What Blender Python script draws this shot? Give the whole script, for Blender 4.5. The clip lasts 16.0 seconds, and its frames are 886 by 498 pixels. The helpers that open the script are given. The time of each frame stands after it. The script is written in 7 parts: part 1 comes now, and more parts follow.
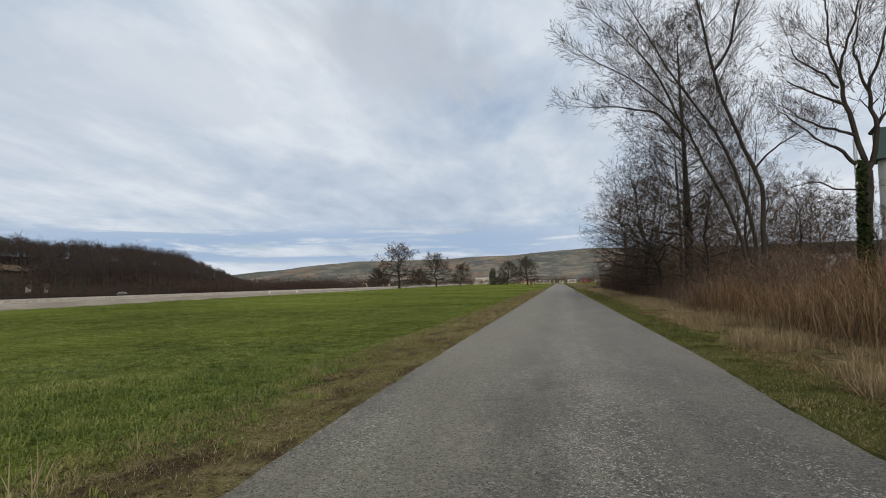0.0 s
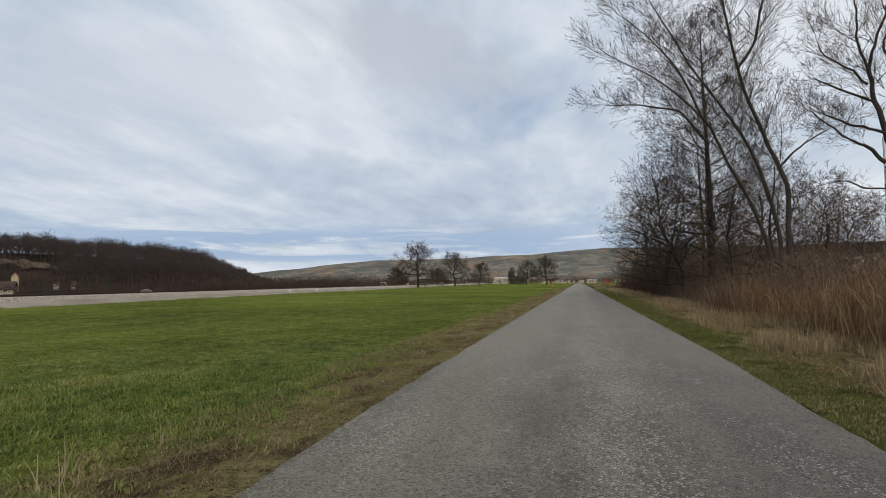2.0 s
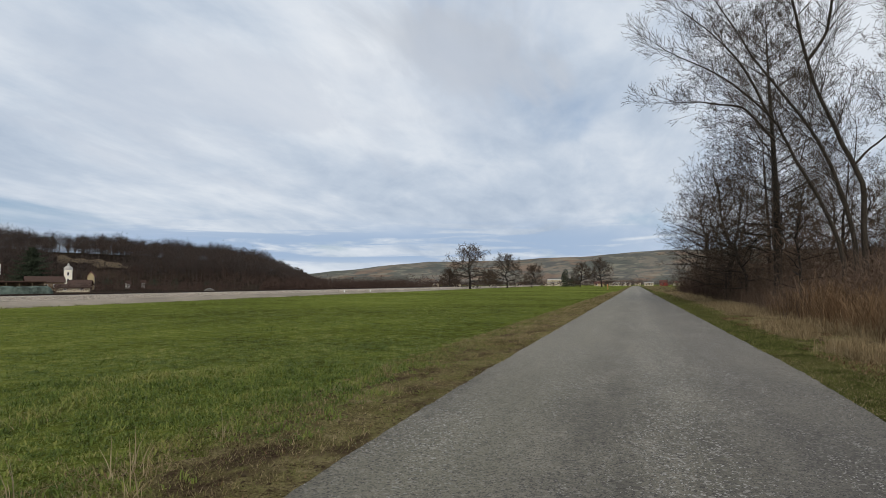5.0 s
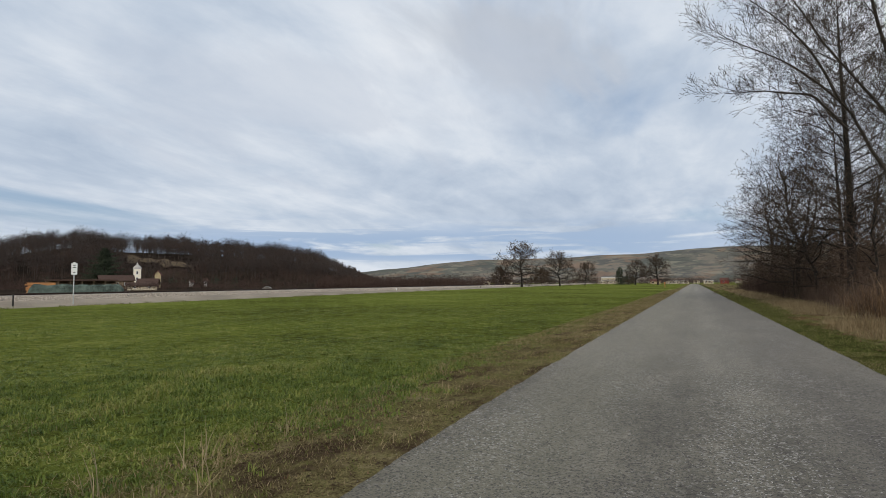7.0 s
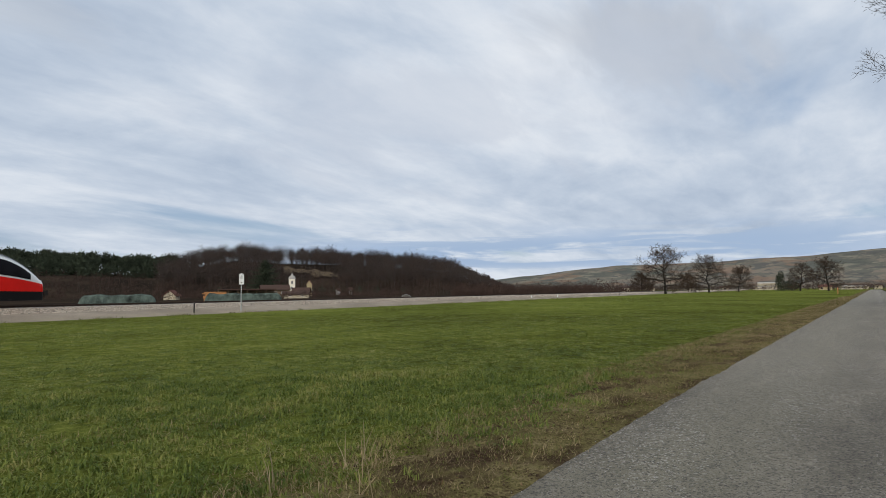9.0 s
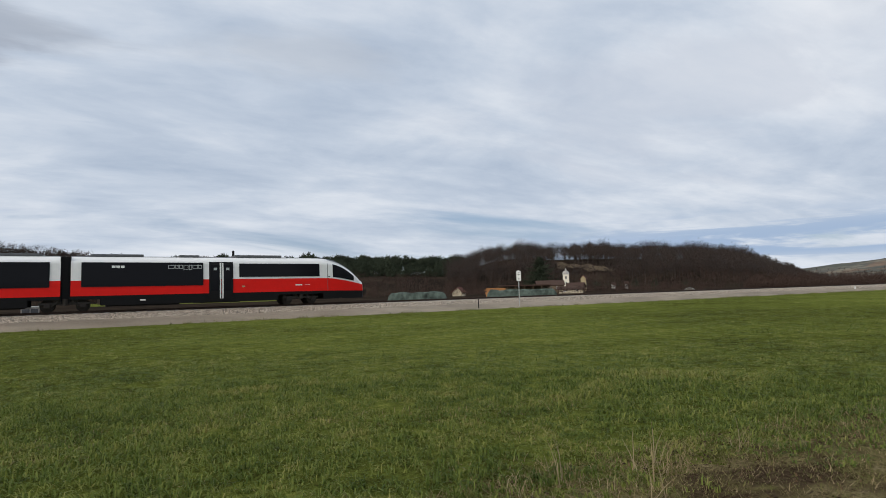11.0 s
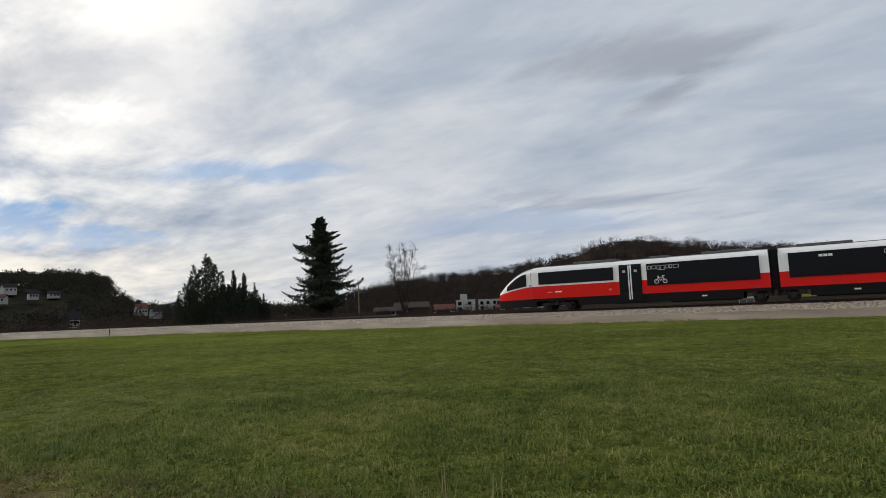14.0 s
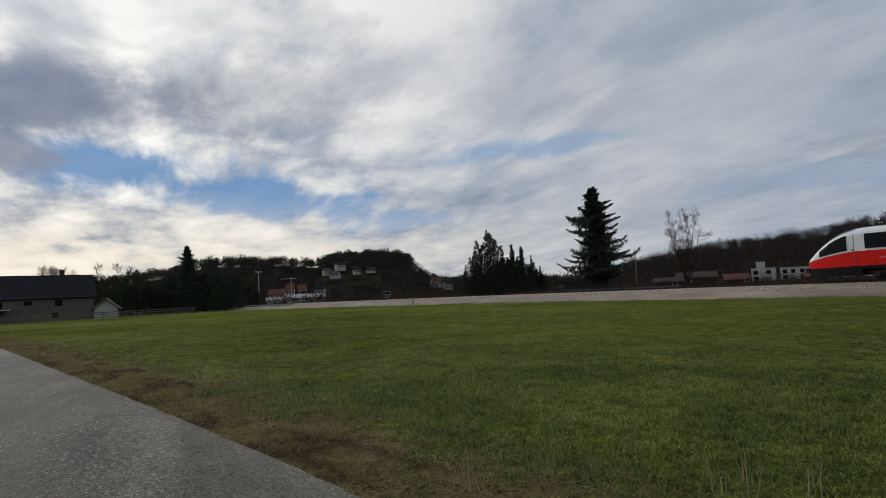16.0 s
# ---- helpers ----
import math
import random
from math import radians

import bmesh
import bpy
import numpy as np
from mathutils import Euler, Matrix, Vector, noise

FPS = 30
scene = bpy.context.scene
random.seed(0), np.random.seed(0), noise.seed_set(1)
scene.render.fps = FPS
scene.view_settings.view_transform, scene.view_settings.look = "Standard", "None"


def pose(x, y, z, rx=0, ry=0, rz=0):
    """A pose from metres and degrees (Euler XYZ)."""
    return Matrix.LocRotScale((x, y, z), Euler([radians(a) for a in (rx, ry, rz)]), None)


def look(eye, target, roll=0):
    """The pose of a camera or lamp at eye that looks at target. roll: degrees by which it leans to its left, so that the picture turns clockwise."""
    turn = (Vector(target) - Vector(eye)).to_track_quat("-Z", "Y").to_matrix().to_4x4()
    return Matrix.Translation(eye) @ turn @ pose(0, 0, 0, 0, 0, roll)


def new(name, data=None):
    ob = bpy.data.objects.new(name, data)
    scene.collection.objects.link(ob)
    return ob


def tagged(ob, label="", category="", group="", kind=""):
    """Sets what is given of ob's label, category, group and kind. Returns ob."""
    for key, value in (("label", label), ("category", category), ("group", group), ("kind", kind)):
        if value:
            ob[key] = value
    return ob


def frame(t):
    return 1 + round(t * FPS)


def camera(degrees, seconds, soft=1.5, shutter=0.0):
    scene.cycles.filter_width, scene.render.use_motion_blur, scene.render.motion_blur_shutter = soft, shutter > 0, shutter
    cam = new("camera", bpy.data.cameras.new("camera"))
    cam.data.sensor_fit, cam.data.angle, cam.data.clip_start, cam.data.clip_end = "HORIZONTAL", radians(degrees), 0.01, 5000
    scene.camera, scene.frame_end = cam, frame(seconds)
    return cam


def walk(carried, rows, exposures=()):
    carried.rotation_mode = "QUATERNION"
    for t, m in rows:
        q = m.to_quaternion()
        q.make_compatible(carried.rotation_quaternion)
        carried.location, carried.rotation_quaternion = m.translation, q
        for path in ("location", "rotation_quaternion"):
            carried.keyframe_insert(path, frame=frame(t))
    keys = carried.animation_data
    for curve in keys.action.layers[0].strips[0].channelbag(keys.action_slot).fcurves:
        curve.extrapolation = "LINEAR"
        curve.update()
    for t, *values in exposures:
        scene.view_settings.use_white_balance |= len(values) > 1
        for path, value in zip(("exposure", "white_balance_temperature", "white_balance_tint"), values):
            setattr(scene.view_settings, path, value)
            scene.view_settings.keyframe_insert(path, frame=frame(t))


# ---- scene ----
# ---- camera: a hand-held turn on the spot, on the lane ----
EYE_HEIGHT = 1.65
cam = camera(75.55, 16.0, soft=0.9)


def turned(yaw, pitch, roll, sway):
    """Pose of the camera: yaw to the left of +y, pitch up, roll as in look(), sway in metres along x."""
    eye = Vector((sway, 0.0, EYE_HEIGHT))
    a, b = radians(yaw), radians(pitch)
    ahead = Vector((-math.sin(a) * math.cos(b), math.cos(a) * math.cos(b), math.sin(b)))
    return look(eye, eye + ahead, roll)


# seconds, yaw, pitch, roll, sway
TURN = [
    (0.0, 11.44, 3.46, -1.00, 0.00),
    (0.5, 11.84, 3.61, -1.14, 0.00),
    (1.0, 12.42, 3.73, -0.99, 0.00),
    (1.5, 12.91, 3.66, -0.85, 0.00),
    (2.0, 13.33, 3.40, -0.71, 0.00),
    (2.5, 13.79, 3.57, -0.62, 0.00),
    (3.0, 14.68, 3.78, -0.61, 0.00),
    (3.5, 15.87, 3.67, -0.44, 0.00),
    (4.0, 16.72, 3.61, -0.35, 0.00),
    (6.5, 22.21, 3.48, -0.21, -0.06),
    (7.0, 23.65, 3.43, -0.30, -0.09),
    (7.5, 25.52, 3.64, -0.63, -0.12),
    (8.0, 28.79, 4.02, -1.05, -0.16),
    (10.5, 55.26, 4.01, -0.67, -0.30),
    (11.0, 63.81, 4.29, -1.57, -0.29),
    (11.5, 73.03, 4.41, -1.46, -0.26),
    (12.0, 83.10, 4.32, -1.11, -0.21),
    (12.5, 94.65, 4.14, -0.93, -0.16),
    (13.0, 106.87, 3.91, -1.74, -0.10),
    (13.5, 117.03, 4.34, -2.35, -0.05),
    (14.0, 127.23, 5.85, -2.59, -0.02),
    (14.5, 134.73, 5.55, -2.49, 0.00),
    (15.0, 143.15, 5.13, -2.64, 0.00),
    (15.5, 149.90, 4.56, -2.57, 0.00),
    (16.0, 154.31, 4.29, -2.86, 0.00),
]
walk(cam, [(t, turned(a, b, c, d)) for t, a, b, c, d in TURN], [(0, 0.0, 6450, 9), (10.8, 0.0, 6400, 10), (11.6, 0.0, 6700, 11), (12.5, 0.0, 6850, 12), (14.5, -0.38, 6450, 10), (16, -0.67, 6300, 10)])

# ---- sky, sun ----
SUN_AZ, SUN_EL = 196.0, 24.0          # azimuth to the left of +y


class Nodes:
    """Short-hand for building a node tree."""

    def __init__(self, tree):
        self.t = tree
        tree.nodes.clear()

    def add(self, kind):
        return self.t.nodes.new(kind)

    def put(self, socket, value):
        if isinstance(value, bpy.types.NodeSocket):
            self.t.links.new(value, socket)
        else:
            socket.default_value = value

    def math(self, op, a, b=0.0, clamp=False):
        n = self.add("ShaderNodeMath")
        n.operation, n.use_clamp = op, clamp
        self.put(n.inputs[0], a), self.put(n.inputs[1], b)
        return n.outputs[0]

    def vmath(self, op, a, b=(0, 0, 0)):
        n = self.add("ShaderNodeVectorMath")
        n.operation = op
        self.put(n.inputs[0], a), self.put(n.inputs[1], b)
        return n.outputs["Value"] if op in ("DOT_PRODUCT", "LENGTH") else n.outputs[0]

    def mapping(self, v, scale=(1, 1, 1), rot=(0, 0, 0), loc=(0, 0, 0)):
        n = self.add("ShaderNodeMapping")
        self.put(n.inputs["Vector"], v)
        n.inputs["Scale"].default_value, n.inputs["Rotation"].default_value, n.inputs["Location"].default_value = scale, rot, loc
        return n.outputs[0]

    def noise(self, v, scale=5.0, detail=4.0, rough=0.55, distort=0.0):
        n = self.add("ShaderNodeTexNoise")
        self.put(n.inputs["Vector"], v)
        n.inputs["Scale"].default_value, n.inputs["Detail"].default_value = scale, detail
        n.inputs["Roughness"].default_value, n.inputs["Distortion"].default_value = rough, distort
        return n.outputs["Fac"]

    def voronoi(self, v, scale=5.0, feature="F1", out="Distance"):
        n = self.add("ShaderNodeTexVoronoi")
        n.feature = feature
        self.put(n.inputs["Vector"], v)
        n.inputs["Scale"].default_value = scale
        return n.outputs[out]

    def ramp(self, fac, *stops):
        n = self.add("ShaderNodeValToRGB")
        e = n.color_ramp.elements
        while len(e) < len(stops):
            e.new(0.5)
        for el, (p, c) in zip(e, stops):
            el.position, el.color = p, (*c, 1) if isinstance(c, tuple) else (c, c, c, 1)
        self.put(n.inputs[0], fac)
        return n.outputs[0]

    def mix(self, fac, a, b, mode="MIX"):
        n = self.add("ShaderNodeMix")
        n.data_type, n.blend_type = "RGBA", mode
        self.put(n.inputs[0], fac)
        for s, v in ((n.inputs[6], a), (n.inputs[7], b)):
            self.put(s, (*v, 1) if isinstance(v, tuple) and len(v) == 3 else v)
        return n.outputs[2]

    def step(self, v, lo, hi):
        n = self.add("ShaderNodeMapRange")
        n.interpolation_type = "SMOOTHSTEP"
        self.put(n.inputs[0], v)
        n.inputs[1].default_value, n.inputs[2].default_value = lo, hi
        return n.outputs[0]


def aim(az, el):
    a, e = radians(az), radians(el)
    return Vector((-math.sin(a) * math.cos(e), math.cos(a) * math.cos(e), math.sin(e)))


def make_world():
    world = bpy.data.worlds.new("winter_sky")
    scene.world = world
    world.use_nodes = True
    n = Nodes(world.node_tree)
    d = n.vmath("NORMALIZE", n.add("ShaderNodeTexCoord").outputs["Generated"])
    sep = n.add("ShaderNodeSeparateXYZ")
    n.put(sep.inputs[0], d)
    up = n.math("MAXIMUM", sep.outputs[2], 0.0)
    sky = n.add("ShaderNodeTexSky")
    sky.sky_type, sky.sun_disc = "NISHITA", False
    sky.sun_elevation, sky.sun_rotation = radians(SUN_EL), radians(-SUN_AZ)
    clear = n.vmath("SCALE", sky.outputs[0])
    clear.node.inputs["Scale"].default_value = 0.085
    # cloud deck: the direction laid onto a plane, streaked along the wind
    over = n.math("ADD", up, 0.16)
    flat = n.add("ShaderNodeCombineXYZ")
    n.put(flat.inputs[0], n.math("DIVIDE", sep.outputs[0], over))
    n.put(flat.inputs[1], n.math("DIVIDE", sep.outputs[1], over))
    p = flat.outputs[0]
    wind = radians(-5)
    streak = n.mapping(p, scale=(1.0, 0.62, 1), rot=(0, 0, -wind))
    broad = n.noise(n.mapping(streak, loc=(3.1, 0.4, 0)), 0.55, 3, 0.5, 0.4)
    fine = n.noise(n.mapping(streak, loc=(0.2, 5.4, 0)), 1.5, 7, 0.56, 0.5)
    wisps = n.noise(n.mapping(p, scale=(1.0, 0.50, 1), rot=(0, 0, -wind)), 5.0, 6, 0.6, 0.3)
    tone = n.math("ADD", n.math("MULTIPLY", broad, 0.42), n.math("ADD", n.math("MULTIPLY", fine, 0.38), n.math("MULTIPLY", wisps, 0.20)))
    facing = n.math("MAXIMUM", n.vmath("DOT_PRODUCT", d, tuple(aim(SUN_AZ, SUN_EL))), 0.0)
    glow = n.math("POWER", facing, 3.2)
    # puffs stand out more where the sun is behind the deck
    puff = n.noise(n.mapping(p, scale=(1.0, 0.75, 1), rot=(0, 0, -wind), loc=(5, 2, 0)), 3.4, 7, 0.56, 0.25)
    tone = n.math("ADD", tone, n.math("MULTIPLY", n.math("MULTIPLY", n.math("SUBTRACT", puff, 0.5), glow), 0.7))
    grey = n.ramp(tone, (0.36, (0.40, 0.48, 0.60)), (0.46, (0.54, 0.61, 0.71)), (0.54, (0.68, 0.73, 0.80)), (0.66, (0.84, 0.86, 0.89)))
    bright = n.ramp(tone, (0.37, (0.36, 0.43, 0.56)), (0.46, (0.72, 0.77, 0.85)), (0.54, (1.30, 1.27, 1.21)), (0.61, (1.72, 1.65, 1.54)))
    lit = n.mix(n.math("MULTIPLY", glow, 1.0, True), grey, bright)
    torn = n.math("ADD", n.math("MULTIPLY", n.noise(n.mapping(p, scale=(1.0, 0.45, 1), rot=(0, 0, -wind)), 1.9, 5, 0.55, 0.8), 0.65),
                  n.math("MULTIPLY", n.noise(n.mapping(p, scale=(1.0, 0.4, 1), rot=(0, 0, -wind), loc=(2, 5, 1)), 5.5, 6, 0.6, 0.6), 0.35))

    def cloud(az, el, wide, high, tilt=0.0, ragged=1.6, lo=0.45, hi=1.15):
        """Share of one torn cloud or rift about a direction, wide and high in degrees."""
        a, e, k = radians(az), radians(el), radians(tilt)
        left = Vector((-math.cos(a), -math.sin(a), 0))
        rise = Vector((math.sin(a) * math.sin(e), -math.cos(a) * math.sin(e), math.cos(e)))
        u = n.math("DIVIDE", n.vmath("DOT_PRODUCT", d, tuple(left * math.cos(k) + rise * math.sin(k))), math.sin(radians(wide)))
        v = n.math("DIVIDE", n.vmath("DOT_PRODUCT", d, tuple(rise * math.cos(k) - left * math.sin(k))), math.sin(radians(high)))
        far = n.math("SQRT", n.math("ADD", n.math("MULTIPLY", u, u), n.math("MULTIPLY", v, v)))
        far = n.math("ADD", far, n.math("MULTIPLY", n.math("SUBTRACT", torn, 0.5), ragged))
        front = n.step(n.vmath("DOT_PRODUCT", d, tuple(aim(az, el))), 0.2, 0.5)
        return n.math("MULTIPLY", front, n.math("SUBTRACT", 1.0, n.step(far, lo, hi)))

    # openings in the deck, mostly low over the horizon
    hole_noise = n.noise(n.mapping(p, scale=(0.8, 0.4, 1), rot=(0, 0, -wind), loc=(1.7, 2.9, 0)), 0.9, 6, 0.55, 0.7)
    low = n.math("MULTIPLY", n.step(up, 0.015, 0.06), n.math("SUBTRACT", 1.0, n.step(up, 0.07, 0.22)))
    hole = n.step(n.math("ADD", hole_noise, n.math("MULTIPLY", low, 0.14)), 0.62, 0.80)
    blue = n.mix(0.55, clear, (0.24, 0.37, 0.60))
    col = n.mix(n.math("MULTIPLY", hole, 0.8), lit, blue)
    # slate-blue layer low ahead, and rifts of blue towards the sun
    lay = n.noise(n.mapping(d, scale=(2.6, 2.6, 30), rot=(0, radians(3), 0)), 1.8, 6, 0.58, 0.5)
    ahead = n.step(n.vmath("DOT_PRODUCT", d, tuple(aim(24, 3))), 0.80, 0.97)
    slab = n.math("MULTIPLY", n.step(up, 0.022, 0.05), n.math("SUBTRACT", 1.0, n.step(up, 0.075, 0.125)))
    col = n.mix(n.math("MULTIPLY", n.math("MULTIPLY", slab, ahead), n.step(lay, 0.40, 0.56)), col, (0.37, 0.48, 0.65))
    for az, el, wide, high, tilt, much in ((184.4, 12.4, 8.0, 2.2, 0, 0.95), (170.8, 9.6, 12.5, 2.2, 7, 0.95), (145.5, 13.6, 9.0, 1.3, -4, 0.6), (157, 7.4, 8.0, 1.1, 3, 0.6), (118.5, 8.3, 12.0, 1.5, 0, 0.4)):
        col = n.mix(n.math("MULTIPLY", cloud(az, el, wide, high, tilt, 4.0, 0.5, 1.25), much), col, (0.26, 0.48, 0.82))
    # denser grey clouds hanging lower
    for az, el, wide, high, tilt, much, tint in ((187, 25, 12, 4.5, 0, 0.5, (1.35, 1.33, 1.28)), (188.5, 17.6, 10, 2.6, -3, 0.9, (0.33, 0.38, 0.50)), (192, 12.6, 4, 1.6, 0, 0.7, (0.46, 0.45, 0.52)), (171, 19.3, 13, 2.8, -6, 0.45, (0.52, 0.55, 0.62)), (152, 20.5, 17, 3.4, 12, 0.3, (0.62, 0.65, 0.73)),
                                                 (128, 16, 14, 3.4, -6, 0.2, (0.54, 0.58, 0.66)), (124, 8.5, 15, 3.6, 0, 0.5, (0.46, 0.53, 0.66)), (105.5, 22.2, 8.0, 2.6, 8, 0.7, (0.36, 0.40, 0.47)), (105, 18.6, 5.0, 1.2, -14, 0.75, (0.34, 0.38, 0.46)),
                                                 (113, 9.8, 9.0, 1.3, 5, 0.7, (0.42, 0.47, 0.56)), (18, 23.5, 12, 4.0, 8, 0.6, (0.50, 0.52, 0.56)), (36, 19, 22, 7, -8, 0.5, (0.54, 0.59, 0.68)), (-20, 22, 15, 8, 0, 0.6, (0.86, 0.88, 0.91)), (76, 23, 9, 2.6, 0, 0.4, (0.50, 0.53, 0.58))):
        col = n.mix(n.math("MULTIPLY", cloud(az, el, wide, high, tilt, 5.5, 0.2, 1.4), much), col, tint)
    # thin pale haze right over the horizon
    haze = n.math("SUBTRACT", 1.0, n.step(up, 0.0, 0.05))
    col = n.mix(n.math("MULTIPLY", haze, 0.6), col, n.mix(glow, (0.66, 0.72, 0.80), (1.05, 0.98, 0.90)))
    # pale light low under the deck towards the sun
    warm = n.math("MULTIPLY", n.math("SUBTRACT", 1.0, n.step(up, 0.04, 0.20)), n.math("POWER", facing, 3.2))
    col = n.mix(n.math("MULTIPLY", warm, n.math("MULTIPLY", n.step(tone, 0.30, 0.52), 0.9)), col, (1.62, 1.42, 1.08))
    out = n.add("ShaderNodeBackground")
    n.put(out.inputs[0], col)
    out.inputs[1].default_value = 1.0
    n.put(n.add("ShaderNodeOutputWorld").inputs[0], out.outputs[0])


make_world()
sun = new("sun", bpy.data.lights.new("sun", "SUN"))
sun.data.energy, sun.data.angle, sun.data.color = 1.5, radians(14), (1.0, 0.93, 0.84)
sun.matrix_world = look(aim(SUN_AZ, SUN_EL) * 100, (0, 0, 0))
scene.view_settings.exposure = 0.0

# ---- materials ----
MATS = {}


def material(name, build):
    """A node material; build(n, principled) sets it up."""
    m = bpy.data.materials.new(name)
    m.use_nodes = True
    n = Nodes(m.node_tree)
    b = n.add("ShaderNodeBsdfPrincipled")
    n.put(n.add("ShaderNodeOutputMaterial").inputs[0], b.outputs[0])
    build(n, b)
    MATS[name] = m
    return m


def where(n):
    return n.add("ShaderNodeNewGeometry").outputs["Position"]


def bump(n, b, height, strength=0.4, distance=0.02):
    k = n.add("ShaderNodeBump")
    k.inputs["Strength"].default_value, k.inputs["Distance"].default_value = strength, distance
    n.put(k.inputs["Height"], height)
    n.put(b.inputs["Normal"], k.outputs[0])


def plain(name, col, rough=0.6, metal=0.0, vary=0.12, scale=3.0, spec=0.12):
    """Paint, metal or plaster: a colour with faint stains and grain."""
    def build(n, b):
        v = where(n)
        s = n.math("ADD", n.math("MULTIPLY", n.noise(v, scale, 5), 0.7), n.math("MULTIPLY", n.noise(v, scale * 14, 3), 0.3))
        dark, light = tuple(c * (1 - vary * 1.6) for c in col), tuple(min(1, c * (1 + vary)) for c in col)
        n.put(b.inputs["Base Color"], n.ramp(s, (0.3, dark), (0.7, light)))
        n.put(b.inputs["Roughness"], n.math("ADD", n.math("MULTIPLY", s, 0.15), rough - 0.07))
        b.inputs["Metallic"].default_value = metal
        b.inputs["Specular IOR Level"].default_value = spec
    return material(name, build)


def leafy(name, *cols, rough=0.7, clump=1.5, sheer=0.0, span=(0.22, 0.58)):
    """Blades, twigs and leaves: colour by piece and by patch; sheer: share of light let through."""
    def build(n, b):
        isl = n.add("ShaderNodeNewGeometry").outputs["Random Per Island"]
        patch = n.noise(where(n), clump, 4, 0.6)
        wide = n.noise(where(n), clump * 0.17, 3)
        f = n.math("ADD", n.math("MULTIPLY", isl, 0.28), n.math("ADD", n.math("MULTIPLY", patch, 0.46), n.math("MULTIPLY", wide, 0.34)))
        k = len(cols) - 1
        col = n.ramp(f, *[(span[0] + span[1] * i / k, c) for i, c in enumerate(cols)])
        n.put(b.inputs["Base Color"], col)
        b.inputs["Roughness"].default_value = rough
        b.inputs["Specular IOR Level"].default_value = 0.0
        if sheer:
            t = n.add("ShaderNodeBsdfTranslucent")
            n.put(t.inputs[0], col)
            m = n.add("ShaderNodeMixShader")
            m.inputs[0].default_value = sheer
            n.put(m.inputs[1], b.outputs[0]), n.put(m.inputs[2], t.outputs[0])
            out = [q for q in n.t.nodes if q.type == "OUTPUT_MATERIAL"][0]
            n.put(out.inputs[0], m.outputs[0])
    return material(name, build)


def bark(name, a, c, scale=6.0):
    def build(n, b):
        v = n.mapping(where(n), scale=(1, 1, 0.25))
        f = n.math("ADD", n.math("MULTIPLY", n.noise(v, scale, 6, 0.65), 0.7), n.math("MULTIPLY", n.noise(v, scale * 8, 2), 0.3))
        n.put(b.inputs["Base Color"], n.ramp(f, (0.32, a), (0.68, c)))
        b.inputs["Specular IOR Level"].default_value = 0.05
        b.inputs["Roughness"].default_value = 0.9
        bump(n, b, f, 0.6, 0.02)
    return material(name, build)


